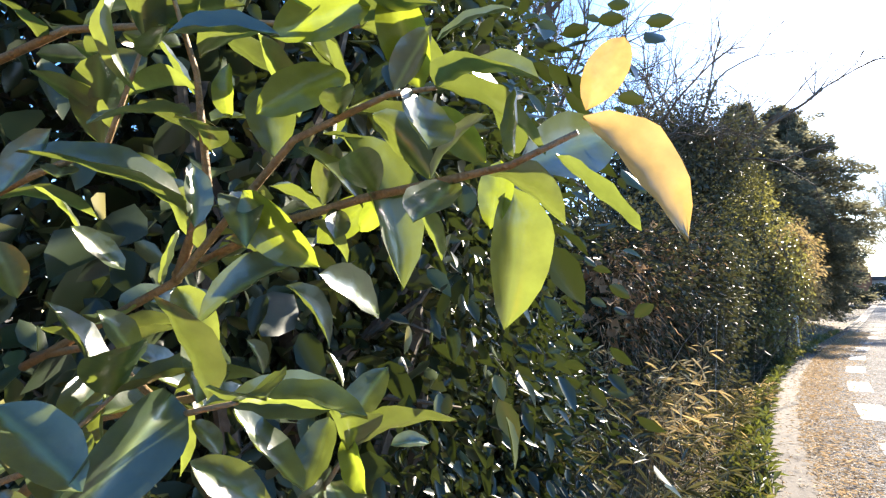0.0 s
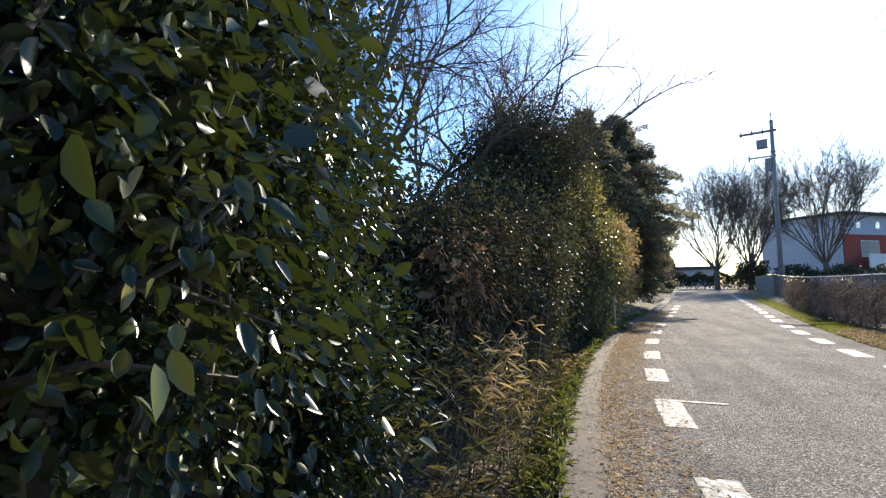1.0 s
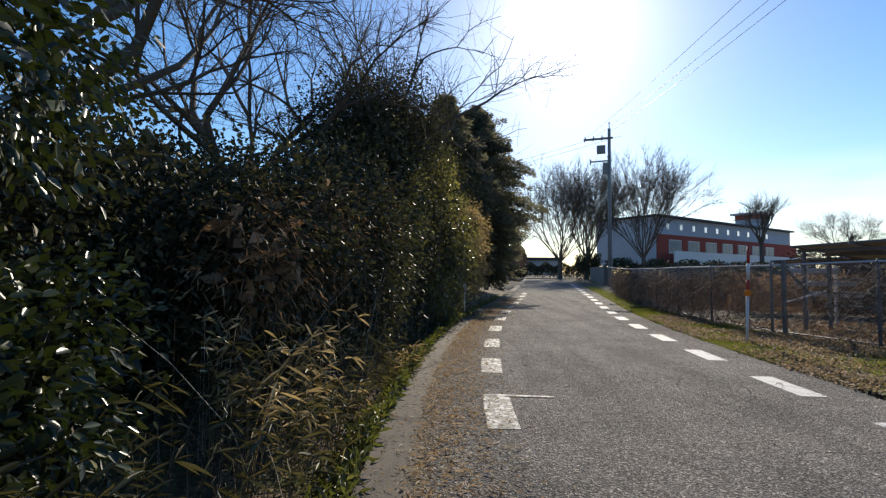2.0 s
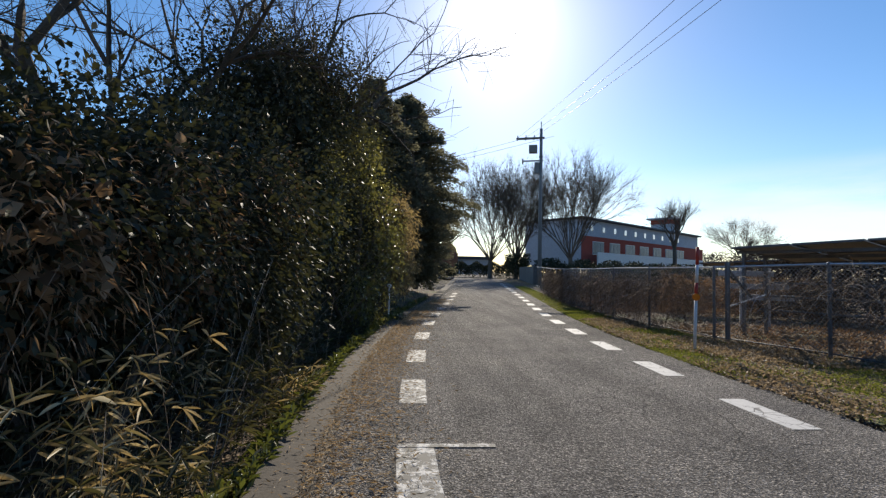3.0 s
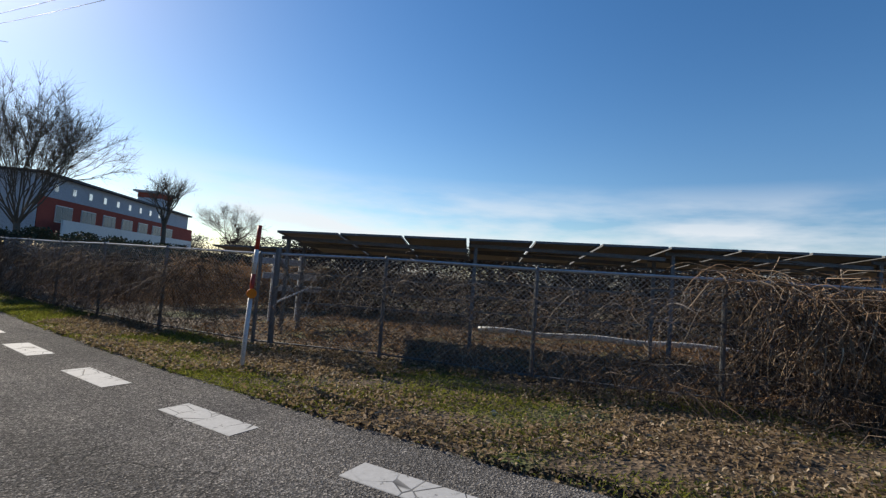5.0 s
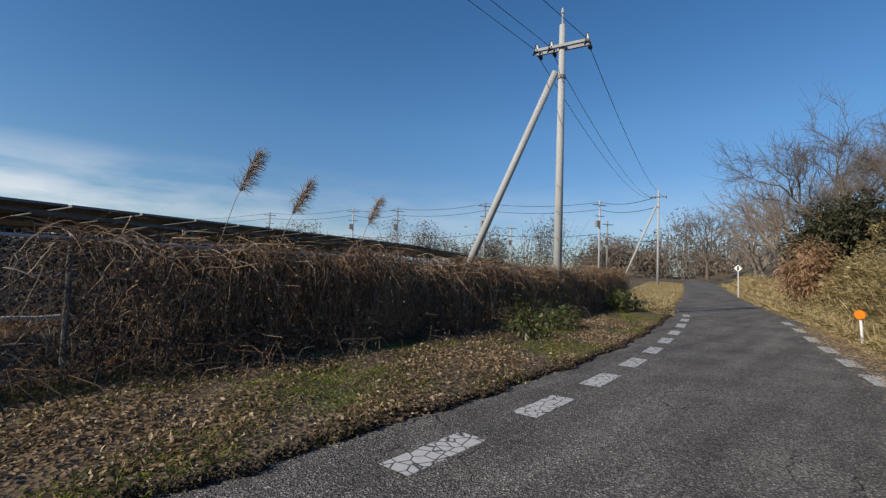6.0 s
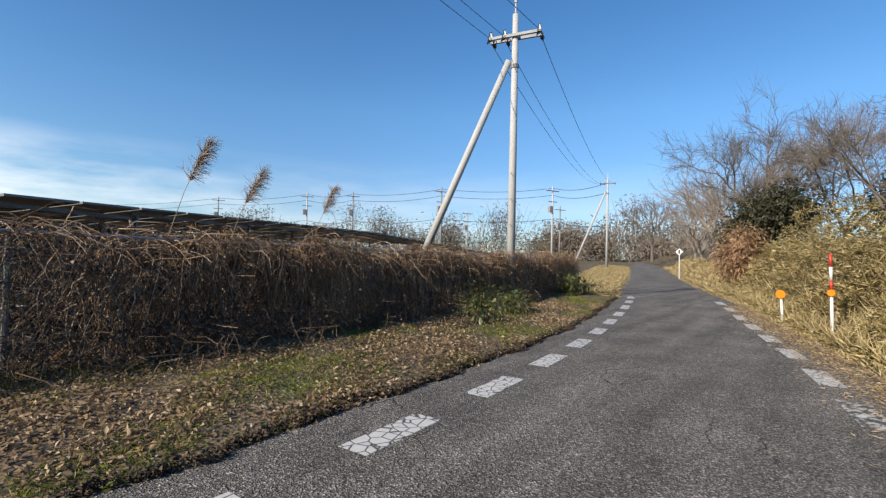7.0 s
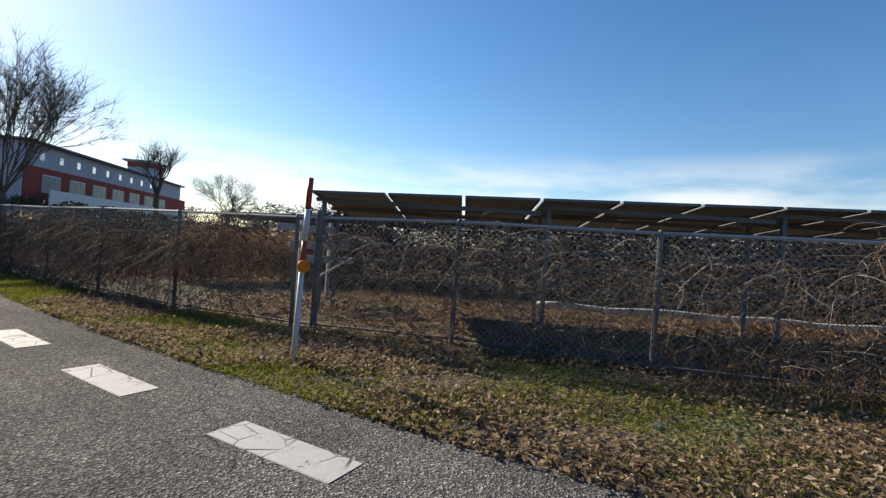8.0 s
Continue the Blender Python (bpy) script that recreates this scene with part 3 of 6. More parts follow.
# ---- fence along the solar field ----
FENCE = [(26, -75), (19.5, -52), (16.2, -40), (14.2, -30), (12.2, -21), (10.6, -13), (9.7, -7), (9.1, -2), (8.6, 2), (8.17, 5.27), (7.7, 7.5), (7.35, 9.72), (6.9, 11.6), (6.65, 14), (6.75, 17), (7.2, 22), (8.1, 27.5), (10.6, 40)]
FY, FX = smooth_table([p[1] for p in FENCE], [p[0] for p in FENCE], 0.25, 0.6)


def fence_x(y):
    return np.interp(y, FY, FX)


def fence_posts():
    """Places of posts about 2.2 m apart along the fence line."""
    ys = np.arange(-15.5, 40, 0.02)
    xs = fence_x(ys)
    run = np.concatenate([[0], np.cumsum(np.hypot(np.diff(xs), np.diff(ys)))])
    at0 = np.interp(7.5, ys, run)
    marks = np.arange(at0 % 2.24, run[-1], 2.24)
    return [(float(np.interp(r, run, xs)), float(np.interp(r, run, ys))) for r in marks]


POSTS = fence_posts()


def build_fence_bay(a, b, with_net):
    """A post, top and bottom rails and the chain-link of one bay."""
    za, zb = float(ground_z(*a)), float(ground_z(*b))
    bay = thing("fence_bay", "galvanised chain-link fence bay tangled with dead vines", "fence", (a[0], a[1], za), "fence bays along the solar field")
    d = Vector((b[0] - a[0], b[1] - a[1], zb - za))
    top = 1.5
    link_shape("post", Shape().tube([(0, 0, -0.15), (0, 0, top)], 0.03, 8).tube([(0, 0, top), (0, 0, top + 0.025)], [0.034, 0.012], 8), GALV, bay)
    link_shape("top_rail", Shape().tube([(0, 0, top - 0.015), tuple(d + Vector((0, 0, top - 0.015)))], 0.021, 6), RAIL, bay)
    link_shape("bottom_rail", Shape().tube([(0, 0, 0.07), tuple(d + Vector((0, 0, 0.07)))], 0.014, 5), GALV, bay)
    if with_net:
        s = Shape()
        L, flat = d.length, Vector((d.x, d.y, 0)).normalized()
        H0, H1, pitch = 0.08, top - 0.02, 0.075
        for lean in (1, -1):
            u = -(H1 - H0)
            while u < L:
                lo, hi = max(u, 0.0), min(u + H1 - H0, L)
                if hi > lo:
                    z_lo = H0 + lo - u if lean > 0 else H1 - (lo - u)
                    z_hi = H0 + hi - u if lean > 0 else H1 - (hi - u)
                    s.tube([flat * lo + Vector((0, 0, z_lo)), flat * hi + Vector((0, 0, z_hi))], 0.0027, 3, False)
                u += pitch
        link_shape("chain_link", s, WIRE, bay)


for a, b in zip(POSTS[:-1], POSTS[1:]):
    build_fence_bay(a, b, -2 < a[1] < 22)


def vine_thing(name, label, y0, y1, count, height, thick, mat, seed, radius, out=0.0, top_bias=0.4, parent_thing=None):
    """A mat of dead climbing stems hanging on the fence between y0 and y1."""
    rng = np.random.default_rng(seed)
    n, k = count, 5
    y = rng.uniform(y0, y1, n)
    clump = 0.5 + 0.5 * np.sin(y * 2.1 + seed) * np.sin(y * 0.73 + 1.3)
    h = height * (0.8 + 0.2 * clump + 0.07 * np.sin(y * 5.3 + seed) * np.sin(y * 3.1))
    start_z = np.where(rng.random(n) < top_bias, h * rng.uniform(0.75, 1.05, n), h * rng.uniform(0.05, 1.0, n))
    off = -np.abs(rng.normal(0, thick, n)) * (0.55 + 0.6 * clump) - out + rng.uniform(0, 0.12, n)
    p = np.zeros((n, k, 3))
    p[:, 0] = np.stack([fence_x(y) + off, y, ground_z(fence_x(y) + off, y) + start_z], axis=1)
    way = unit(rng.normal(size=(n, 3)) * np.array((0.35, 0.75, 0.8)) + np.array((-0.1, 0, -0.45)))
    seg = rng.uniform(0.075, 0.27, n)[:, None]
    for i in range(1, k):
        way = unit(way + rng.normal(size=(n, 3)) * 0.42 + np.array((-0.05, 0, -0.32)))
        p[:, i] = p[:, i - 1] + way * seg
    p[:, :, 2] = np.minimum(p[:, :, 2], (p[:, 0, 2] + 0.06 + 0.1 * rng.random(n))[:, None])
    floor = ground_z(p[:, :, 0], p[:, :, 1]) + 0.01
    p[:, :, 2] = np.maximum(p[:, :, 2], floor)
    v, f = strand_arrays(p, rng.uniform(0.5, 1.5, n) * radius)
    own = parent_thing or thing(name, label, "vines", (0, 0, 0), kind="stuff")
    link_arrays("stems", v, f, mat, own)
    m = int(n * 0.45)
    pick = rng.integers(0, n, m)
    base = p[pick, rng.integers(1, k, m)]
    v, f = leaf_arrays(base, rng.normal(size=(m, 3)) + np.array((-0.2, 0, -0.8)), rng.uniform(0.025, 0.07, m), rng.uniform(0.012, 0.04, m), rng, 0.4, 0.3)
    link_arrays("withered_leaves", v, f, mat, own)
    return own


def canes(label, y0, y1, count, height, length, mat, seed, radius, reach=0.3, low=0.55):
    """Long arching bramble canes that rise off the fence, bend over and hang, some curling back."""
    rng = np.random.default_rng(seed)
    n, k = count, 10
    y = rng.uniform(y0, y1, n)
    h = height * (0.93 + 0.07 * np.sin(y * 2.7 + seed))
    x = fence_x(y) - rng.uniform(-0.04, 0.1, n)
    p = np.zeros((n, k, 3))
    p[:, 0] = np.stack([x, y, ground_z(x, y) + h * rng.uniform(low, 1.0, n)], axis=1)
    way = unit(np.stack([-np.abs(rng.normal(0, reach, n)), rng.normal(0, 0.8, n), rng.uniform(-0.2, 0.75, n)], axis=1))
    curl = rng.normal(0, 0.22, (n, 3)) * np.array((0.4, 1.0, 0.5))
    seg = (length * rng.uniform(0.4, 1.25, n) / (k - 1))[:, None]
    for i in range(1, k):
        way = unit(way + curl + rng.normal(size=(n, 3)) * 0.14 + np.array((-0.02, 0, -0.27)))
        p[:, i] = p[:, i - 1] + way * seg
    p[:, :, 2] = np.minimum(p[:, :, 2], (ground_z(x, y) + h + 0.16)[:, None])
    p[:, :, 2] = np.maximum(p[:, :, 2], ground_z(p[:, :, 0], p[:, :, 1]) + 0.012)
    own = thing("bramble_canes", label, "brambles", (0, 0, 0), kind="stuff")
    v, f = strand_arrays(p, rng.uniform(0.55, 1.5, n) * radius)
    link_arrays("canes", v, f, mat, own)
    # short side shoots
    m = count * 2
    pick, at = rng.integers(0, n, m), rng.integers(1, k, m)
    q = np.zeros((m, 4, 3))
    q[:, 0] = p[pick, at]
    way = unit(rng.normal(size=(m, 3)) * np.array((0.6, 1, 0.8)))
    step = rng.uniform(0.02, 0.07, m)[:, None]
    for i in range(1, 4):
        way = unit(way + rng.normal(size=(m, 3)) * 0.25 + np.array((0, 0, -0.15)))
        q[:, i] = q[:, i - 1] + way * step
    v, f = strand_arrays(q, rng.uniform(0.5, 1.0, m) * radius * 0.55)
    link_arrays("side_shoots", v, f, mat, own)


def hanging_stalks(label, y0, y1, count, mat, seed, radius, top=1.4):
    """Dead stalks that stand and hang side by side in front of the fence, in uneven bundles."""
    rng = np.random.default_rng(seed)
    n, k = count, 7
    bundle = rng.uniform(y0, y1, max(4, n // 14))
    y = bundle[rng.integers(0, len(bundle), n)] + rng.normal(0, 0.09, n)
    off = rng.uniform(0.02, 0.42, n)
    x = fence_x(y) - off
    g = ground_z(x, y)
    hi = top * rng.uniform(0.55, 1.0, n) * (1.05 - 0.35 * off)
    lo = hi * np.where(rng.random(n) < 0.55, 0.0, rng.uniform(0.1, 0.6, n))
    p = np.zeros((n, k, 3))
    drift, bow = rng.normal(0, 0.26, (n, 2)) * np.array((0.5, 1.0)), rng.normal(0, 0.13, (n, 2)) * np.array((0.6, 1.0))
    for i in range(k):
        u = i / (k - 1)
        xy = np.stack([x, y], axis=1) + drift * u + bow * math.sin(u * 3.1) + rng.normal(0, 0.012, (n, 2))
        p[:, i, :2] = xy
        p[:, i, 2] = g + hi + (lo - hi) * u
    own = thing("dead_stalks", label, "dead stalks", (0, 0, 0), kind="stuff")
    v, f = strand_arrays(p, rng.uniform(0.5, 1.6, n) * radius)
    link_arrays("stalks", v, f, mat, own)
    m = n
    base = p[rng.integers(0, n, m), rng.integers(0, k, m)]
    L = rng.uniform(0.03, 0.09, m)
    v, f = leaf_arrays(base, rng.normal(size=(m, 3)) + np.array((-0.2, 0, -0.9)), L, L * rng.uniform(0.2, 0.6, m), rng, 0.5, 0.3)
    link_arrays("withered_leaves", v, f, mat, own)


vine_thing("dead_vines", "thick mat of brown dead vines over the fence", -15.8, 4.6, 4600, 1.66, 0.13, VINE_HEDGE, 11, 0.0055, 0.0, 0.65)
# inner layer whose dark colour paints the shaded gaps of the mat
vine_thing("dead_vines", "tangle of dead creeper deep in the fence, coloured dark as shade", -15.5, 5.4, 2400, 1.5, 0.1, VINE_DARK, 12, 0.006, -0.05, 0.3)
hanging_stalks("dry brown stalks hanging side by side down the fence", -15.5, 4.9, 2000, VINE_HEDGE, 17, 0.0056, 1.56)
# pale layer: sunlight on the stalks is painted into their colour
hanging_stalks("thin pale dead stalks standing before the fence", -12.0, 5.4, 1100, VINE_STALK, 18, 0.005, 1.45)
canes("russet creeper arching over the fence top", -15.5, 5.6, 1500, 1.66, 0.62, VINE_HEDGE, 19, 0.0055, 0.34, 0.8)
canes("pale dead canes looped over the fence top", -8.0, 5.8, 260, 1.66, 0.8, VINE_PALE, 20, 0.0048, 0.5, 0.75)
vine_thing("dead_vines", "thin dead creeper on the open fence", 5.0, 11.6, 750, 1.45, 0.05, VINE_DARK, 13, 0.0032, -0.04)
canes("pale bramble canes tangled through the open fence", 5.0, 11.2, 230, 1.46, 0.8, VINE_PALE, 14, 0.0046, 0.15, 0.25)
canes("brown bramble canes tangled through the open fence", 4.6, 11.6, 240, 1.44, 0.6, VINE_HEDGE, 24, 0.003, 0.12, 0.1)
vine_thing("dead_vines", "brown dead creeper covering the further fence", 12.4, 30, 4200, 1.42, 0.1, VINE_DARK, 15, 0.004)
canes("grey-brown canes on the further fence", 11.8, 24, 700, 1.42, 0.6, VINE_HEDGE, 25, 0.0036, 0.15, 0.1)
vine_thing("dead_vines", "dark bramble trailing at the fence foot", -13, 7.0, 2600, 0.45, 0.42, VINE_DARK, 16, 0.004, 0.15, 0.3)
vine_thing("dead_vines", "brown dead stems lying at the fence foot", -9, 6.0, 900, 0.3, 0.5, VINE_HEDGE, 35, 0.0035, 0.2, 0.3)


# ---- solar field ----
ARRAY_START, ARRAY_WAY = Vector((7.55, 12.32, 2.0)), Vector((0.42, -0.907, 0.0)).normalized()
ARRAY_AWAY = Vector((-ARRAY_WAY.y, ARRAY_WAY.x, 0))
PANEL_W, PANEL_D, PANEL_TILT = 1.16, 1.35, radians(5)


def build_panel():
    """A panel with its back to the lane: cells above, pale back below, aluminium frame, two rails."""
    p = thing("solar_panel", "tilted solar panel seen from its grey underside", "solar panel", (0, 0, 0), "solar panels in the front row")
    w, d, t = PANEL_W - 0.05, PANEL_D, 0.035
    link_shape("cells", Shape().box((0.03, 0.03, -0.004), (w - 0.03, d - 0.03, 0.0)), PANEL_GLASS, p, "dark glass cells")
    link_shape("backsheet", Shape().box((0.03, 0.03, -0.012), (w - 0.03, d - 0.03, -0.006)), PANEL_BACK, p, "pale grey backsheet")
    s = Shape()
    for lo, hi in (((0, 0, -t), (w, 0.03, 0.004)), ((0, d - 0.03, -t), (w, d, 0.004)), ((0, 0.03, -t), (0.03, d - 0.03, 0.004)), ((w - 0.03, 0.03, -t), (w, d - 0.03, 0.004))):
        s.box(lo, hi)
    link_shape("frame", s, GALV, p, "aluminium frame")
    return p


def array_pose(i, row):
    at = ARRAY_START + ARRAY_WAY * (PANEL_W * i) + ARRAY_AWAY * (6.0 * row)
    at.z = 2.0 + 0.032 * min(PANEL_W * i, 22) * 0.9
    x, z0 = (ARRAY_WAY + Vector((0, 0, 0.0288 if PANEL_W * i < 22 else 0))).normalized(), Vector((0, 0, 1))
    y = (ARRAY_AWAY * math.cos(PANEL_TILT) - z0 * math.sin(PANEL_TILT)).normalized()
    m = Matrix((x, y, x.cross(y))).transposed().to_4x4()
    return Matrix.Translation(at) @ m


panel = build_panel()
panel.matrix_basis = array_pose(0, 0)
for i in range(1, 62):
    copy_thing(panel, array_pose(i, 0))

# extra tier added behind the front panels to shade the ground below
for tier in (1,):
    for i in range(0, 26):
        tagged(copy_thing(panel, array_pose(i, 0) @ Matrix.Translation((0, (PANEL_D + 0.02) * tier, 0))), "added solar panel lower down the front row, shading the ground", group="solar panels in the front row")


def build_rack():
    """Posts and rails under three panels."""
    r = thing("panel_rack", "galvanised steel rack standing under the solar panels", "rack", (0, 0, 0), "solar racks")
    L = PANEL_W * 3
    for y in (0.25, 1.1):
        z = -y * math.sin(PANEL_TILT) - 0.05
        link_shape("upright", Shape().box((0.1, y - 0.03, -2.15), (0.16, y + 0.03, z - 0.06)), GALV, r)
        link_shape("purlin", Shape().box((0, y - 0.025, z - 0.065), (L, y + 0.025, z)), GALV, r)
    for z in (-0.75, -1.05, -1.35):
        link_shape("cross_rail", Shape().box((0, 1.12, z - 0.018), (L, 1.15, z + 0.018)), GALV, r)
    return r


def rack_pose(i):
    at = ARRAY_START + ARRAY_WAY * (PANEL_W * 3 * i)
    at.z = 2.0 + 0.032 * min(PANEL_W * 3 * i, 22) * 0.9
    return Matrix.Translation(at) @ Matrix((ARRAY_WAY, ARRAY_AWAY, Vector((0, 0, 1)))).transposed().to_4x4()


rack = build_rack()
rack.matrix_basis = rack_pose(0)
for i in range(1, 14):
    copy_thing(rack, rack_pose(i))
for i in range(-4, 26):
    tagged(copy_thing(panel, array_pose(i, 1)), "tilted solar panel standing behind the front row", group="solar panels in the second row")
for i in range(-1, 8):
    tagged(copy_thing(rack, Matrix.Translation(ARRAY_AWAY * 6.0) @ rack_pose(i)), "galvanised steel rack standing under the second panel row", group="solar racks in the second row")

# ---- poles and cables ----
def sagging(a, b, sag, n=14):
    a, b = Vector(a), Vector(b)
    return [a.lerp(b, i / n) - Vector((0, 0, sag * 4 * (i / n) * (1 - i / n))) for i in range(n + 1)]


def build_pole(at, height, arm_way, mat, label, radius=0.14, arm=0.85, transformer=False, brace=None, small=False):
    """A concrete utility pole with crossarm, insulators and, where it has them, transformer or prop."""
    p = thing("utility_pole", label, "utility pole", at, "utility poles")
    link_shape("shaft", Shape().tube([(0, 0, -0.3), (0, 0, height * 0.5), (0, 0, height)], [radius, radius * 0.85, radius * 0.68], 6 if small else 14), mat, p, smooth=True)
    w = Vector((arm_way[0], arm_way[1], 0)).normalized()
    n = Vector((-w.y, w.x, 0))
    m = Matrix((w, n, Vector((0, 0, 1)))).transposed().to_4x4()
    z = height - 0.75
    lo_k, hi_k = (-0.25, 1.8) if transformer else (-1.0, 1.0)
    link_shape("crossarm", Shape().box((lo_k * arm, 0.10, z - 0.05), (hi_k * arm, 0.18, z + 0.04), m).box((lo_k * arm, -0.18, z - 0.05), (hi_k * arm, -0.10, z + 0.04), m), GALV if not transformer else mat, p)
    for k in ((0.5, 1.1, 1.7) if transformer else (-0.92, 0.38, 0.92) if not small else (-0.9, 0.9)):
        q = w * arm * k
        link_shape("insulator", Shape().tube([q + Vector((0, 0, z + 0.04)), q + Vector((0, 0, z + 0.1)), q + Vector((0, 0, z + 0.16)), q + Vector((0, 0, z + 0.26))], [0.03, 0.055, 0.03, 0.045], 8), WHITE if not transformer else BLACK, p)
        if not small:
            link_shape("strain_clamp", Shape().tube([q + Vector((0, 0, z)), q + n * 0.25 + Vector((0, 0, z - 0.12)), q + n * 0.45 + Vector((0, 0, z - 0.3))], [0.03, 0.05, 0.02], 7), BLACK, p)
    if not small:
        link_shape("top_pin", Shape().tube([(0, 0, height), (0, 0, height + 0.55)], 0.03, 6).tube([(0, 0, height + 0.4), (0, 0, height + 0.58)], [0.06, 0.03], 7), mat, p)
        for i in range(7):
            a = 2.1 + i * 0.42
            q = n * (0.14 if i % 2 else -0.14)
            link_shape("step_bolt", Shape().tube([q, q * 1.9], 0.011, 5), GALV, p).location = (0, 0, a)
        link_shape("clamp_band", Shape().tube([(0, 0, height * 0.81), (0, 0, height * 0.81 + 0.12)], radius * 0.95, 12), GALV, p)
        for k in () if transformer else (-0.92, 0.38, 0.92):
            q = w * arm * k
            loop = [q + n * c + Vector((0, 0, z + h)) for c, h in ((-0.42, -0.1), (-0.2, 0.2), (0.0, 0.3), (0.2, 0.18), (0.42, -0.25))]
            link_shape("jumper", Shape().tube(loop, 0.014, 5, False), BLACK, p, "black jumper loop")
            link_shape("strain_insulator", Shape().tube([q - n * 0.12 + Vector((0, 0, z)), q - n * 0.34 + Vector((0, 0, z - 0.02)), q - n * 0.5 + Vector((0, 0, z - 0.03))], [0.03, 0.075, 0.02], 8), BLACK, p)
    if small:
        link_shape("transformer", Shape().box((0.1, -0.3, z - 3.6), (0.75, 0.3, z - 2.6), m), DARK_POLE, p, "grey box hung on the shaft")
        link_shape("lower_arm", Shape().box((-0.9, -0.06, z - 1.9), (0.9, 0.06, z - 1.78), m), GALV, p)
    if transformer:
        link_shape("transformer", Shape().box((0.3, -0.25, z - 1.2), (0.95, 0.25, z - 0.6), m), mat, p, "dark metal box hung below the crossarm")
        link_shape("lower_arm", Shape().box((-0.2, -0.05, z - 1.9), (1.5, 0.05, z - 1.8), m).tube([tuple(w * 1.45 + Vector((0, 0, z - 2.1))), tuple(w * 1.45 + Vector((0, 0, z - 1.65)))], 0.06, 7), mat, p)
        link_shape("switch_box", Shape().box((0.12, -0.16, z - 2.9), (0.5, 0.16, z - 2.0), m), mat, p, "grey steel switch box")
    if brace:
        s = Vector((0, 0, height * 0.84))
        link_shape("prop", Shape().tube([tuple(Vector(brace) - Vector(at)), tuple(s + (Vector(brace) - Vector(at)).normalized() * 0.2)], [radius * 0.95, radius * 0.75], 12), mat, p, "slanting concrete prop", True)
    return p


BP = Vector((9.57, -7.15, 0.15))
build_pole(BP, 9.55, (0.99, 0.25), CONCRETE_POLE, "pale concrete utility pole with a slanting prop beside the lane", 0.145, 0.9, brace=(13.4, -6.2, 0.1))
UP = Vector((10.75, 39.3, 0.6))
build_pole(UP, 12.4, (-0.95, 0.3), DARK_POLE, "weathered utility pole carrying a transformer beside the lane", 0.17, 1.1, transformer=True)
FP = Vector((21.6, -50.9, 1.5))
build_pole(FP, 10.8, (0.95, 0.3), CONCRETE_POLE, "far concrete utility pole with a prop beside the lane", 0.15, 0.9, brace=(25.4, -50, 1.4))
FAR_POLES = [(36, -66), (53, -57.5), (72, -53.7), (80.6, -49.3), (104, -43), (150, -32), (62, -78), (94, -84), (41, -80), (130, -60), (175, -18)]
for i, (x, y) in enumerate(FAR_POLES):
    build_pole((x, y, 1.0), 13.5 if i < 5 else 12.0, (0.4, 0.9), DARK_POLE if i % 3 else CONCRETE_POLE, "distant concrete utility pole beyond the solar field", 0.19, 1.3, small=True)


def cable(pts, label, radius=0.012):
    s = Shape().tube([tuple(q) for q in pts], radius, 4, False)
    tagged(link_shape("power_cable", s, BLACK), label, "cable", "overhead cables")


bw = Vector((0.99, 0.25, 0)).normalized()
uw = Vector((-0.95, 0.3, 0)).normalized()
for k, uk in ((-0.85, 1.85), (0.35, 1.2), (0.85, 0.55)):
    a = BP + bw * k + Vector((0, 0, 8.85))
    cable(sagging(a, UP + uw * uk + Vector((0, 0, 11.75)), 0.5, 24), "black power cable strung high above the lane")
    cable(sagging(a - Vector((0, 0, 0.12)), FP + bw * k + Vector((0, 0, 10.0)), 1.3, 20), "black power cable strung high above the verge")
for k in (-1.0, 1.0):
    cable(sagging(UP + uw * k + Vector((0, 0, 11.75)), (-22, 75, 13.0 + k * 0.2), 0.8), "black power cable above the far trees")
ring = [FP + Vector((0, 0, 10.1))] + [Vector((x, y, 14.2)) for x, y in FAR_POLES[:6]]
for a, b in zip(ring[:-1], ring[1:]):
    for dz in (0, -1.2, -5.2):
        cable(sagging(a + Vector((0, 0, dz)), b + Vector((0, 0, dz)), 0.6, 8), "far power cable beyond the solar field", 0.034)

# ---- posts beside the lane ----
def marker_post(at, height, stripes, label, disc=None, lean=(0, 0), disc_way=(0, -1, 0)):
    p = thing("marker_post", label, "marker post", at, "marker posts along the lane")
    top = Vector((lean[0], lean[1], height))
    cuts = [0.0] + [s[0] for s in stripes]
    mats = [s[1] for s in stripes]
    for a, b, mm in zip(cuts[:-1], cuts[1:], mats):
        link_shape("band" if mm is RED else "shaft", Shape().tube([tuple(top * a - Vector((0, 0, 0.2 if a == 0 else 0))), tuple(top * b)], 0.028, 12), mm, p, smooth=True)
    if disc:
        z, r, off = disc
        c = top * (z / height) + Vector(disc_way).normalized() * off
        link_shape("reflector", Shape().disc(tuple(c), disc_way, r, 0.02), ORANGE, p, "round orange reflector")
        link_shape("clip", Shape().tube([tuple(top * (z / height - 0.03)), tuple(top * (z / height + 0.03))], 0.034, 12), BLACK, p)
    return p


marker_post((5.67, 10.63, 0.02), 1.85, [(0.50, WHITE), (0.66, RED), (0.83, WHITE), (1.0, RED)], "red and white snow marker post with an orange reflector", (0.97, 0.062, 0.045), (0.05, -0.03), (-0.5, -0.86, 0))
marker_post((1.47, -5.85, 0.0), 1.75, [(0.58, WHITE), (0.7, RED), (0.85, WHITE), (1.0, RED)], "red and white snow marker post beside the dry grass", (0.97, 0.07, 0.045), (0.04, 0.0), (0.1, 1, 0))
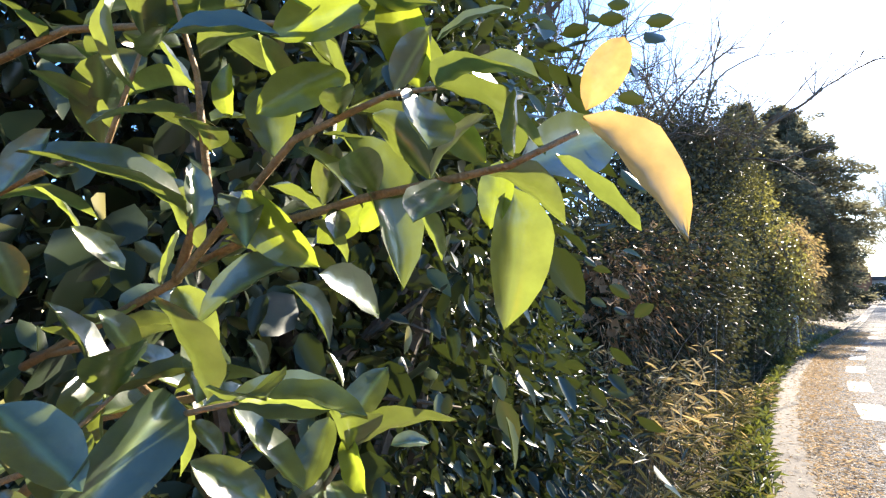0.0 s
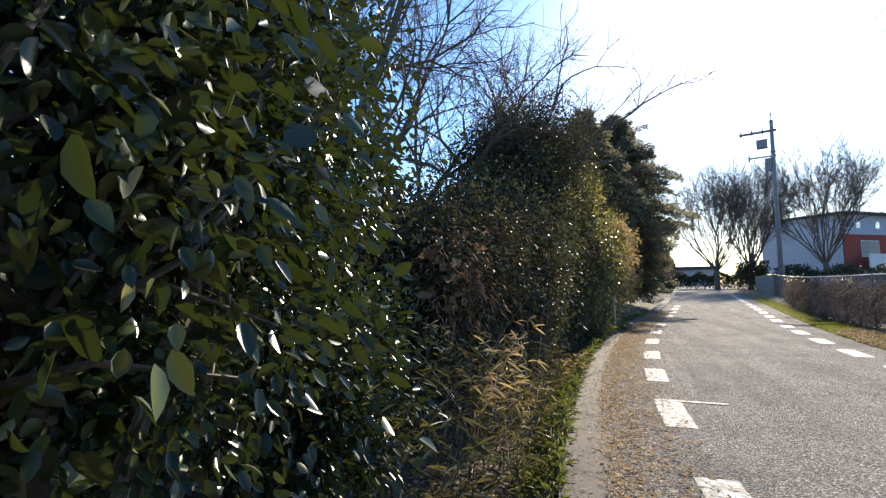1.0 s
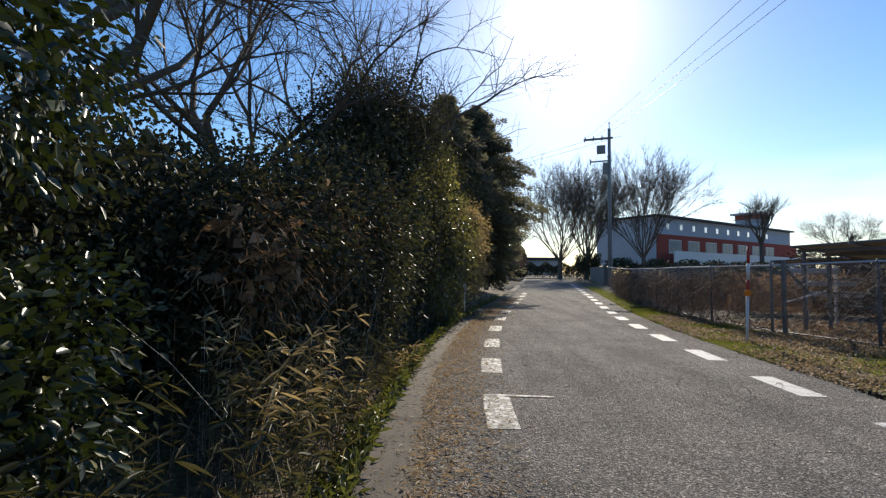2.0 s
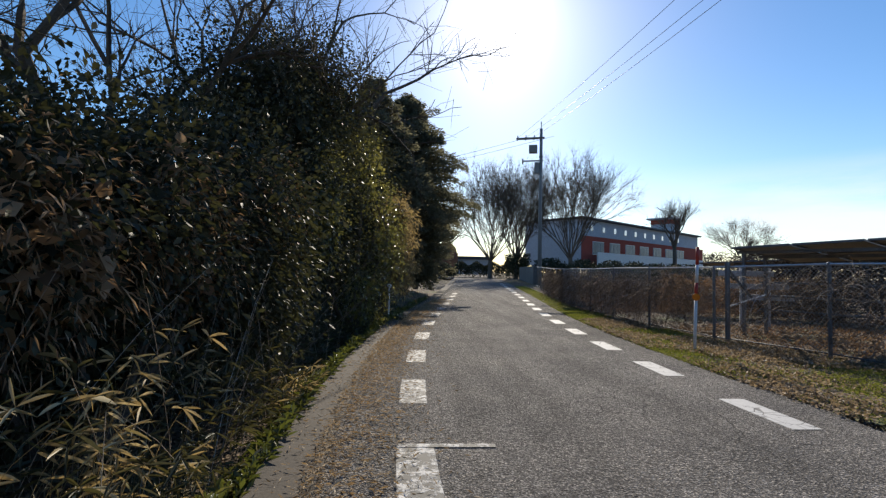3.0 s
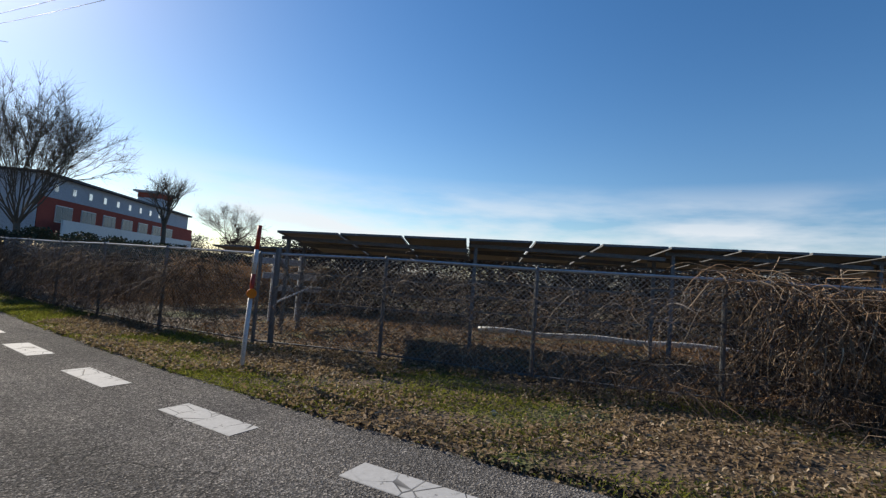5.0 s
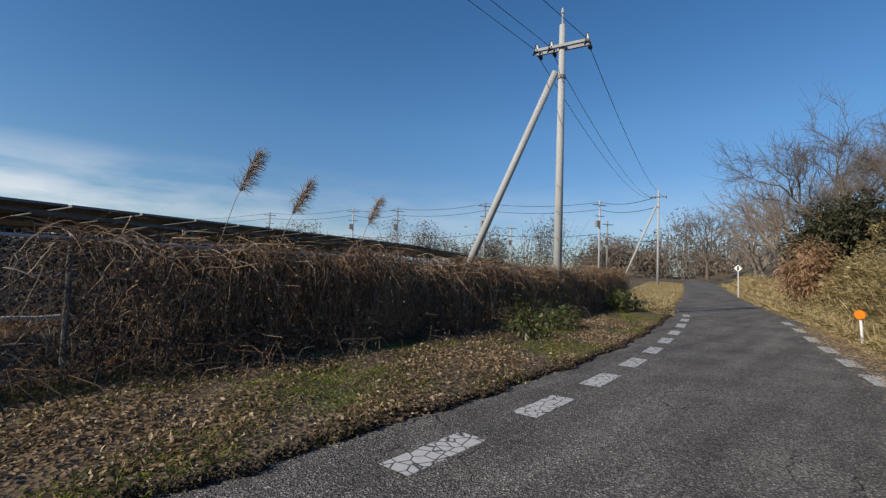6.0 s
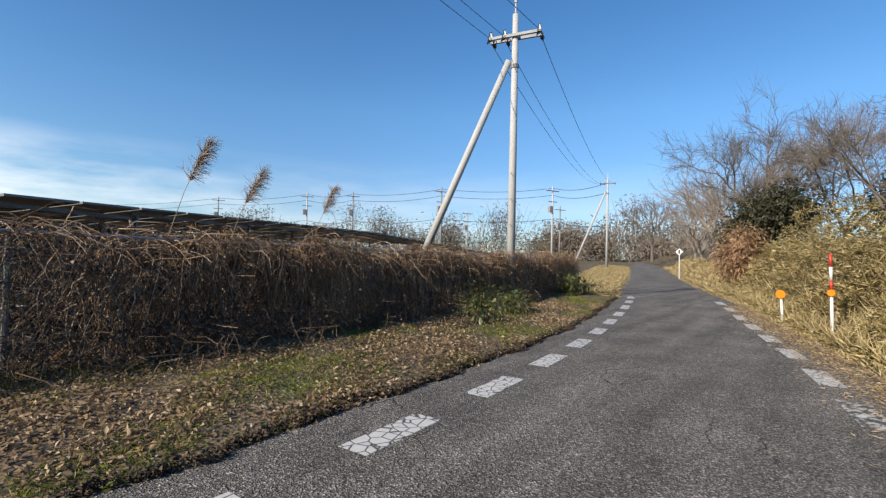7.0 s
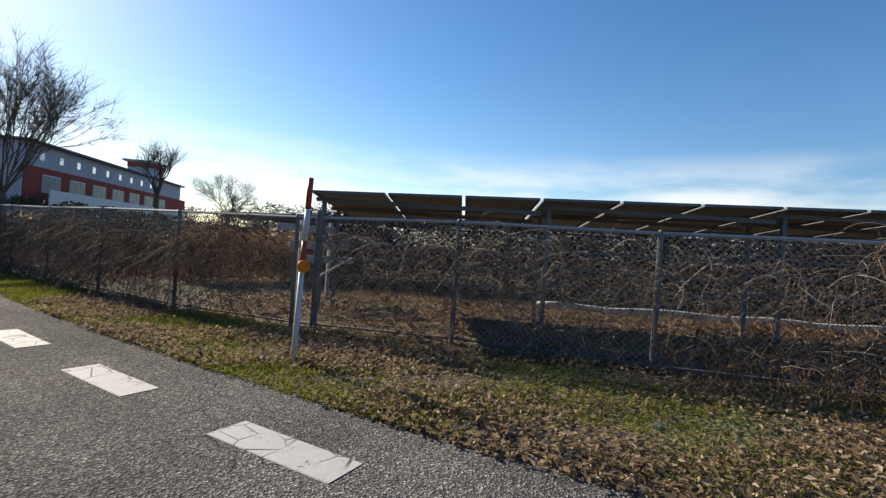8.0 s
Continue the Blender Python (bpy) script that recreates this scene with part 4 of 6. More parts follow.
marker_post((2.36, -8.07, 0.0), 0.85, [(1.0, WHITE)], "white delineator post with a small orange reflector", (0.8, 0.105, 0.045), (0.05, 0.0), (0.1, 1, 0))
marker_post((0.17, -0.81, -0.2), 0.95, [(1.0, WHITE)], "leaning white post with a large orange reflector disc", (0.80, 0.165, 0.05), (0.14, 0.03), (0.2, 1, 0.05))


def delineator(at, height, label):
    p = thing("delineator", label, "delineator", at, "marker posts along the lane")
    link_shape("shaft", Shape().tube([(0, 0, -0.15), (0, 0, height - 0.1)], 0.022, 10), WHITE, p)
    link_shape("reflector", Shape().disc((0, 0, height - 0.04), (0.1, -1, 0), 0.06, 0.018, 16), WHITE, p, "small round pale reflector")


delineator((0.08, 15.5, 0.0), 0.95, "slim white delineator with a round reflector on the kerb")


def diamond_sign(at, height):
    p = thing("road_sign", "small white diamond sign on a thin pole", "road sign", at)
    link_shape("pole", Shape().tube([(0, 0, -0.2), (0, 0, height)], 0.035, 10), WHITE, p)
    m = Matrix.Translation((0, 0.05, height - 0.1)) @ pose(0, 0, 0, 0, 45, 0)
    link_shape("plate", Shape().box((-0.2, -0.012, -0.2), (0.2, 0.012, 0.2), m), WHITE, p)
    link_shape("mark", Shape().box((-0.06, 0.014, -0.16), (0.06, 0.02, 0.16), Matrix.Translation((0, 0.05, height - 0.1))), BLACK, p)


diamond_sign((10.35, -35.5, 0.5), 2.3)


# ---- gate bay and boards behind the fence ----
def gate_braces():
    g = thing("gate_brace", "slanting galvanised brace and rail of the field gate", "gate", (6.93, 11.55, 0.15), "")
    link_shape("upright", Shape().tube([(0, 0, -0.1), (0, 0, 1.5)], 0.045, 10), GALV, g)
    link_shape("brace", Shape().tube([(0.02, 0.02, 1.36), (0.75, 0.25, 0.72)], 0.03, 8), GALV, g)
    link_shape("rod", Shape().tube([(0.02, 0, 0.62), (0.95, 0.2, 0.86)], 0.016, 7), WHITE, g, "pale slanting rod")


gate_braces()


def board_stack():
    b = thing("board_stand", "grey boards fixed one above another behind the gate", "board stand", (8.4, 13.75, 0.1))
    for z, x0, x1 in ((1.29, -0.15, 1.0), (0.98, 0.1, 1.3), (0.72, 0.3, 1.42)):
        link_shape("board", Shape().box((x0, 0, z), (x1, 0.025, z + 0.13), pose(0, 0, 0, 4, 0, -25)), GREY_BOARD, b)
    for x in (0.32, 0.9):
        link_shape("post", Shape().box((x, 0.03, -0.1), (x + 0.06, 0.08, 1.5), pose(0, 0, 0, 0, 0, -25)), GREY_BOARD, b)


GREY_BOARD = mottled("grey_board", (0.42, 0.43, 0.46), (0.54, 0.55, 0.58), 4.0, 30.0, 0.7)
board_stack()


# ---- trees and shrubs ----
def grow(shape, at, way, length, radius, depth, rng, spread, tips, rise_by=0.12, sides=6, keep=3):
    """Recursive limbs: each bends, tapers and forks."""
    k = 3
    pts, p, w = [at], at.copy(), way.copy()
    for i in range(k):
        w = (w + Vector(rng.normal(0, 0.13, 3)) + Vector((0, 0, rise_by * 0.35))).normalized()
        p = p + w * (length / k)
        pts.append(p.copy())
    shape.tube(pts, [radius, radius * 0.88, radius * 0.77, radius * 0.66], max(3, sides), False)
    if depth <= 2:
        tips.append((p, w))
        tips.append((pts[2], (w + Vector(rng.normal(0, 0.5, 3))).normalized()))
    if depth == 0:
        return
    n = keep if rng.random() < 0.6 else keep - 1
    turn = rng.uniform(0, 6.28)
    for i in range(max(2, n)):
        side = w.orthogonal().normalized()
        side.rotate(Matrix.Rotation(turn + i * 6.28 / max(2, n) + rng.uniform(-0.4, 0.4), 3, w))
        d = (w + side * spread * rng.uniform(0.6, 1.25)).normalized()
        d = (d + Vector((0, 0, rise_by))).normalized()
        start = pts[-1] if i == 0 else pts[int(rng.integers(1, 4))]
        grow(shape, start.copy(), d, length * rng.uniform(0.58, 0.92), radius * 0.62, depth - 1, rng, spread, tips, rise_by, sides - 1, keep)


def bare_tree(name, at, height, seed, label, spread=0.5, depth=6, mat=None, rise_by=0.12, trunk=0.22, group="bare trees", radius=0.02, keep=3, scale_xy=1.0, twigs=1, twig_r=0.0006):
    rng = np.random.default_rng(seed)
    t = thing(name, label, "tree", at, group)
    s, tips = Shape(), []
    th = height * trunk
    r0 = height * radius
    s.tube([(0, 0, -0.3), (0.03, 0, th * 0.5), (0, 0.02, th)], [r0 * 1.25, r0, r0 * 0.9], 9, False)
    link_shape("trunk", s, mat or BARK, t, smooth=True)
    s = Shape()
    n = 4 if keep > 2 else 3
    for i in range(n):
        a = i * 6.28 / n + rng.uniform(-0.4, 0.4)
        d = Vector((math.cos(a) * spread * 1.1, math.sin(a) * spread * 1.1, 1.0)).normalized()
        grow(s, Vector((0, 0.02, th * rng.uniform(0.8, 1.0))), d, height * 0.24, r0 * 0.62, depth - 1, rng, spread, tips, rise_by, 6, keep)
    top = max(v[2] for v in s.v)
    k = (height - th * 0.8) / (top - th * 0.8)
    s.v = [(x * (0.5 + 0.5 * k) * scale_xy, y * (0.5 + 0.5 * k) * scale_xy, th * 0.8 + (z - th * 0.8) * k) for x, y, z in s.v]
    crown = link_shape("crown", s, mat or BARK, t)
    # fine twigs at the ends of the limbs
    if twigs:
        p0 = np.array([[q.x * (0.5 + 0.5 * k) * scale_xy, q.y * (0.5 + 0.5 * k) * scale_xy, th * 0.8 + (q.z - th * 0.8) * k] for q, _ in tips for _ in range(twigs)])
        w0 = np.array([tuple(w) for _, w in tips for _ in range(twigs)])
        n = len(p0)
        path = np.zeros((n, 3, 3))
        back = rng.uniform(0.0, 0.1, n)[:, None] * height
        path[:, 0] = p0 - w0 * back
        way = unit(w0 + rng.normal(size=(n, 3)) * spread * 0.75)
        seg = (height * rng.uniform(0.025, 0.065, n))[:, None]
        for i in range(1, 3):
            way = unit(way + rng.normal(size=(n, 3)) * 0.16 + np.array((0, 0, rise_by * 0.5)))
            path[:, i] = path[:, i - 1] + way * seg
        v, f = strand_arrays(path, np.full(n, height * twig_r))
        link_arrays("twig_sprays", v, f, mat or BARK, crown)
    return t


def crown_arrays(blobs, clumps, per, leaf, rng, clump_r=0.28, core=0.35, way_down=0.25, inner=1.0, fine=1):
    """Clumps of leaves over a few lobes, uneven and with gaps."""
    bases, ways = [], []
    vols = np.array([b[3] * b[4] + b[4] * b[5] + b[3] * b[5] for b in blobs])
    for b, share in zip(blobs, vols / vols.sum()):
        n = max(3, int(clumps * share))
        d = unit(rng.normal(size=(n, 3)))
        r = np.where(rng.random(n) < core, rng.uniform(0.25, 0.85, n), rng.uniform(0.78, 1.24, n))
        c = np.array(b[:3]) + d * np.array(b[3:6]) * r[:, None]
        sz = clump_r * rng.uniform(0.55, 1.3, n)
        off = rng.normal(size=(n, per, 3)) * sz[:, None, None] * 0.6
        bases.append((c[:, None, :] + off).reshape(-1, 3))
        ways.append((unit(off.reshape(-1, 3)) * 0.8 + np.repeat(d, per, axis=0) * 0.6 + rng.normal(size=(n * per, 3)) * 0.5 + np.array((0, 0, -way_down))))
    base, way = np.concatenate(bases), np.concatenate(ways)
    keep = base[:, 2] > ground_z(base[:, 0], base[:, 1]) + 0.03
    base, way = base[keep], way[keep]
    L = leaf[0] * rng.uniform(0.65, 1.2, len(base))
    v, f = leaf_arrays(base, way, L, L * leaf[1], rng, 0.22, leaf[2], fine)
    # larger, darker inner sprays that close the crown
    parts_v, parts_f = [v], [f]
    for b in blobs:
        n = int(170 * (b[3] * b[4] + b[4] * b[5] + b[3] * b[5]) * inner)
        d = unit(rng.normal(size=(n, 3)))
        c = np.array(b[:3]) + d * np.array(b[3:6]) * (rng.uniform(0.1, 0.86, n) ** 0.6)[:, None]
        c = c[c[:, 2] > ground_z(c[:, 0], c[:, 1]) + 0.05]
        if len(c):
            ll = leaf[0] * rng.uniform(1.6, 2.6, len(c))
            v2, f2 = leaf_arrays(c, rng.normal(size=(len(c), 3)), ll, ll * 0.62, rng, 0.1, 0.2, fine)
            parts_f.append(f2 + sum(len(q) for q in parts_v))
            parts_v.append(v2)
    return np.concatenate(parts_v), np.concatenate(parts_f)


def leafy(name, label, category, base_at, blobs, clumps, per, leaf, mat, seed, stems=5, group="", clump_r=0.28, core=0.35, bark=None, fine=0):
    """A shrub or tree: stems that fork into the lobes, and a crown of single leaves."""
    rng = np.random.default_rng(seed)
    t = thing(name, label, category, (0, 0, 0), group)
    s = Shape()
    b0 = Vector(base_at)
    for i in range(stems):
        b = blobs[i % len(blobs)]
        foot = b0 + Vector((rng.uniform(-0.25, 0.25), rng.uniform(-0.25, 0.25), -0.25))
        end = Vector(b[:3]) + Vector([rng.uniform(-0.5, 0.5) * b[3 + j] for j in range(3)])
        mid = foot.lerp(end, 0.5) + Vector(rng.normal(0, 0.12, 3))
        r = 0.012 + 0.014 * (end - foot).length
        s.tube([foot, foot.lerp(mid, 0.5) + Vector(rng.normal(0, 0.04, 3)), mid, end], [r, r * 0.85, r * 0.7, r * 0.3], 7, False)
        for k in range(7):
            tip = Vector(b[:3]) + Vector([float(q) for q in unit(rng.normal(size=(1, 3)))[0] * np.array(b[3:6]) * 0.95])
            st = mid.lerp(end, rng.uniform(0.1, 0.9))
            s.tube([st, st.lerp(tip, 0.5) + Vector(rng.normal(0, 0.1, 3)), tip], [r * 0.4, r * 0.28, 0.004], 4, False)
    link_shape("trunk", s, bark or BARK, t)
    v, f = crown_arrays(blobs, clumps, per, leaf, rng, clump_r, core, fine=fine)
    link_arrays("crown", v, f, mat, t)
    return t


BIG = (0.075, 0.55, 0.12)
MID = (0.065, 0.5, 0.15)
FAR = (0.12, 0.5, 0.2)
leafy("evergreen_shrub", "tall glossy evergreen shrub leaning over the kerb", "shrub", (-1.3, 1.2, 0.1),
      [(-1.15, 0.9, 1.9, 0.7, 1.1, 1.2), (-1.38, 1.75, 2.4, 0.55, 0.7, 1.1), (-1.6, 1.0, 0.9, 0.6, 0.9, 0.75), (-1.5, 0.3, 3.0, 0.9, 1.3, 0.9), (-1.68, 2.75, 2.7, 0.55, 0.75, 1.1)], 1250, 24, (0.062, 0.55, 0.15), GREEN_LEAF, 21, 9, "hedge shrubs", 0.2, 0.3, fine=2)
leafy("evergreen_shrub", "dark evergreen shrub behind the bamboo grass", "shrub", (-2.6, 3.6, 0.2),
      [(-2.9, 3.2, 1.8, 0.9, 1.2, 1.4), (-2.7, 4.8, 1.6, 0.9, 1.3, 1.2), (-2.8, 2.0, 2.3, 0.9, 1.2, 1.5)], 1200, 28, MID, DARK_LEAF, 22, 7, "hedge shrubs", 0.24, 0.4)
leafy("evergreen_shrub", "low glossy shrub growing out of the ditch", "shrub", (-0.9, 3.0, -0.2),
      [(-1.3, 2.4, 0.7, 0.45, 0.6, 0.6), (-1.6, 3.1, 0.85, 0.45, 0.6, 0.6)], 300, 22, MID, GREEN_LEAF, 23, 5, "hedge shrubs", 0.16, 0.4, fine=2)
leafy("evergreen_tree", "dark broad-leaved evergreen tree leaning toward the lane", "tree", (-2.6, 7.5, 0.3),
      [(-2.2, 6.4, 1.6, 1.1, 1.4, 1.0), (-1.9, 8.4, 1.9, 1.2, 1.5, 1.2), (-1.7, 8.4, 1.1, 0.9, 1.6, 0.9)], 1700, 28, (0.085, 0.5, 0.15), DARK_LEAF, 24, 9, "roadside evergreens", 0.3, 0.35)
leafy("evergreen_tree", "dark evergreen tree with ivy on its sunlit side", "tree", (-2.2, 12.0, 0.3),
      [(-2.2, 11.2, 3.2, 1.4, 1.7, 2.2), (-1.95, 13.2, 4.3, 1.4, 1.8, 1.9), (-1.75, 13.0, 2.0, 1.2, 1.7, 1.7), (-2.1, 13.2, 5.1, 1.5, 1.7, 1.3), (-1.5, 16.8, 4.3, 1.3, 1.6, 1.6)], 2400, 28, (0.09, 0.5, 0.15), DARK_LEAF, 25, 9, "roadside evergreens", 0.32, 0.35)
leafy("dry_bush", "brown withered creeper hanging over the roadside evergreens", "bush", (-1.7, 6.3, 0.2),
      [(-1.4, 7.2, 1.7, 0.32, 0.9, 0.85), (-1.6, 5.7, 1.45, 0.32, 0.8, 0.65), (-1.25, 9.2, 2.0, 0.3, 0.8, 0.8)], 230, 20, (0.1, 0.13, 0.5), VINE, 33, 6, "", 0.22, 0.3)
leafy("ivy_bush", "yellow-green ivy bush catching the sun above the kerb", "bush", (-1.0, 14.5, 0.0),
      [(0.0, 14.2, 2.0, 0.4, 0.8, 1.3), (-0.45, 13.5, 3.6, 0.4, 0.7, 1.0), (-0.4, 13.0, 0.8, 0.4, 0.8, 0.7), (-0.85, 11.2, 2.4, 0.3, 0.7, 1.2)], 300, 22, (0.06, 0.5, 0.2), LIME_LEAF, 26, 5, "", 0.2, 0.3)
leafy("dry_bush", "tan withered bush beside the delineator", "bush", (-0.5, 17.5, 0.0),
      [(0.3, 17.0, 1.7, 0.45, 0.8, 1.1), (0.2, 16.6, 2.9, 0.45, 0.7, 0.7)], 240, 18, (0.1, 0.25, 0.5), TAN_SUN, 27, 5, "", 0.2, 0.3)
def conifer(label, at, height, radius, seed, boughs=260, low=0.07, blunt=0.75):
    """A dark cypress: tapered trunk, whorls of drooping boughs and feathery sprays with gaps between."""
    rng = np.random.default_rng(seed)
    t = thing("cypress_tree", label, "tree", at, "roadside evergreens")
    link_shape("trunk", Shape().tube([(0, 0, -0.3), (0.05, 0, height * 0.5), (0, 0.04, height * 0.97)], [0.19, 0.12, 0.015], 9, False), BARK, t, smooth=True)
    limbs, bases, ways = Shape(), [], []
    for i in range(boughs):
        q = low + (1.0 - low) * (i + rng.random()) / boughs
        a = i * 2.4 + rng.uniform(-0.5, 0.5)
        lump = 0.86 + 0.17 * math.sin(a * 2 + q * 9 + seed) + 0.12 * math.sin(a * 5 - q * 23)
        reach = radius * min(1.0, 0.36 + q * 2.4) * (1 - q ** 2.6) ** blunt * lump * rng.uniform(0.72, 1.18) + 0.12
        way = Vector((math.cos(a), math.sin(a), 0.0))
        tip_z = rng.uniform(-0.18, 0.28) * reach
        pts = [way * (reach * u) + Vector((0, 0, height * q * 0.97 + tip_z * u + 0.12 * reach * math.sin(u * 3.1))) for u in (0, 0.35, 0.7, 1.0)]
        limbs.tube(pts, [0.03, 0.02, 0.012, 0.004], 4, False)
        n = int(70 + 70 * reach)
        u = 0.25 + 0.78 * rng.random(n) ** 0.7
        p = np.array([tuple(v) for v in pts])
        c = np.stack([np.interp(u, (0, 0.35, 0.7, 1.0), p[:, k]) for k in range(3)], axis=1)
        side = np.array((-way.y, way.x, 0.0))
        fan = rng.normal(size=n)
        c += side * (fan * 0.16 * reach * (1.15 - u))[:, None] + rng.normal(size=(n, 3)) * np.array((0.05, 0.05, 0.09))
        bases.append(c)
        ways.append(np.array(tuple(way)) * 0.8 + side * (fan * 0.5)[:, None] + rng.normal(size=(n, 3)) * 0.4 + np.array((0, 0, 0.1)))
    link_shape("framework", limbs, BARK, t)
    base, way = np.concatenate(bases), np.concatenate(ways)
    L = rng.uniform(0.09, 0.24, len(base))
    v, f = leaf_arrays(base, way, L, L * rng.uniform(0.2, 0.42, len(base)), rng, 0.2, 0.12)
    crown = link_arrays("crown", v, f, CYPRESS, t)
    n = 2600
    q = rng.uniform(low, 0.9, n)
    a = rng.uniform(0, 6.28, n)
    r = radius * 0.6 * np.minimum(1.0, 0.36 + q * 2.4) * (1 - q ** 2.6) ** blunt * np.sqrt(rng.random(n))
    v, f = leaf_arrays(np.stack([np.cos(a) * r, np.sin(a) * r, q * height], axis=1), rng.normal(size=(n, 3)), rng.uniform(0.25, 0.5, n), rng.uniform(0.1, 0.22, n), rng, 0.1, 0.2)
    link_arrays("inner_foliage", v, f, CYPRESS, crown)


CYPRESS = island_foliage("cypress_foliage", [(0.0, (0.07, 0.07, 0.05)), (0.6, (0.11, 0.108, 0.072)), (0.93, (0.15, 0.135, 0.085)), (1.0, (0.24, 0.2, 0.13))], 0.6, 0.42, (0.3, 0.28, 0.16), spec=0.3)
conifer("tall dark cypress with feathery boughs overhanging the lane", (0.2, 28.0, 0.3), 10.8, 3.7, 28, 460, 0.03)
conifer("dark cypress standing behind the roadside evergreens", (-1.1, 22.0, 0.2), 9.3, 2.3, 34, 280, 0.03)
conifer("dark cypress further along the lane", (0.9, 34.0, 0.4), 9.0, 2.6, 29, 230, 0.03)

leafy("evergreen_tree", "dark evergreen tree standing back on the wooded bank", "tree", (-4.5, 6.5, 0.6),
      [(-4.6, 5.2, 1.7, 1.5, 2.0, 1.3), (-4.4, 8.2, 1.9, 1.5, 2.0, 1.5), (-4.6, 11.2, 2.0, 1.5, 2.0, 1.7), (-3.6, 9.8, 1.2, 1.0, 2.0, 1.2), (-3.0, 6.2, 0.9, 0.9, 1.6, 1.0)], 1300, 24, FAR, DARK_LEAF, 30, 9, "roadside evergreens", 0.34, 0.35)
leafy("evergreen_tree", "dark evergreen undergrowth on the wooded bank", "tree", (-2.6, 16.5, 0.5),
      [(-2.4, 16.0, 2.2, 1.2, 1.9, 2.0), (-1.6, 18.4, 1.8, 1.2, 1.6, 1.7), (-1.9, 17.2, 4.2, 1.3, 1.6, 1.5)], 1100, 24, FAR, DARK_LEAF, 31, 7, "roadside evergreens", 0.34, 0.35)
leafy("evergreen_tree", "tall evergreen behind the hedge shrubs", "tree", (-3.6, 1.2, 0.5),
      [(-3.2, 0.6, 1.9, 1.1, 2.0, 1.7), (-3.4, -1.6, 2.2, 1.1, 1.6, 1.8)], 800, 24, (0.09, 0.5, 0.15), DARK_LEAF, 32, 6, "roadside evergreens", 0.3, 0.35)

# bare trees over the bank
bare_tree("bare_tree", (-4.2, 5.0, 0.6), 8.0, 41, "leafless tree with long grey branches over the hedge", 0.62, 6, BARK, 0.05, 0.22)
bare_tree("bare_tree", (-4.0, 9.6, 0.6), 9.0, 42, "leafless tree with long grey branches over the hedge", 0.62, 6, BARK, 0.05, 0.25)
bare_tree("bare_tree", (-2.6, 15.0, 0.5), 9.6, 43, "leafless tree rising behind the roadside evergreens", 0.55, 6, BARK, 0.06, 0.3)


def blade_field(name, label, category, area, count, size, mat, seed, lean=(0, 0, 0), high=None, kind="stuff", fine=0, wild=1.0, fan=1):
    """Arching grass blades; area(rng, n) gives x, y; high gives the height above the soil they start at."""
    rng = np.random.default_rng(seed)
    x, y = area(rng, count // fan)
    z = ground_z(x, y) + (high(rng, x, y) if high else 0)
    base = np.repeat(np.stack([x, y, z], axis=1), fan, axis=0)
    if fan > 1:
        base = base + rng.normal(0, 0.035, base.shape)
        x = base[:, 0]
    way = rng.normal(size=(len(x), 3)) * np.array((0.6, 0.6, 0.35)) * wild + np.array((0, 0, 0.85)) + np.array(lean)
    L = size[0] * rng.uniform(0.5, 1.4, len(x))
    v, f = leaf_arrays(base, way, L, L * size[1], rng, 0.3, size[2], fine)
    ob = link_arrays(name, v, f, mat)
    return tagged(ob, label, category, kind=kind)


def along_left(y0, y1, d0, d1):
    def area(rng, n):
        y = rng.uniform(y0, y1, n)
        return centre_x(y) - rng.uniform(d0, d1, n) * narrow(y), y
    return area


def mound(h, d_edge, d_full, lumps=0.25):
    """Blades fill a mound that rises away from the kerb."""
    def high(rng, x, y):
        d = (centre_x(y) - x) / narrow(y)
        top = h * np.clip((d - d_edge) / (d_full - d_edge), 0.08, 1.0) * (0.85 + lumps * (np.sin(y * 1.7) * np.sin(x * 1.3 + y * 0.4) + 0.5 * np.sin(y * 4.3 + x * 3.7)))
        return top * np.sqrt(rng.random(len(x))) * 0.95
    return high


def straw_clumps(rng, n):
    """A dozen loose clumps on the bank side."""
    cy = rng.uniform(3.4, 8.5, 14)
    cd = rng.uniform(2.95, 4.2, 14)
    i = rng.integers(0, 14, n)
    y = cy[i] + rng.normal(0, 0.16, n)
    return centre_x(y) - np.maximum(cd[i] + rng.normal(0, 0.14, n), 2.8), y


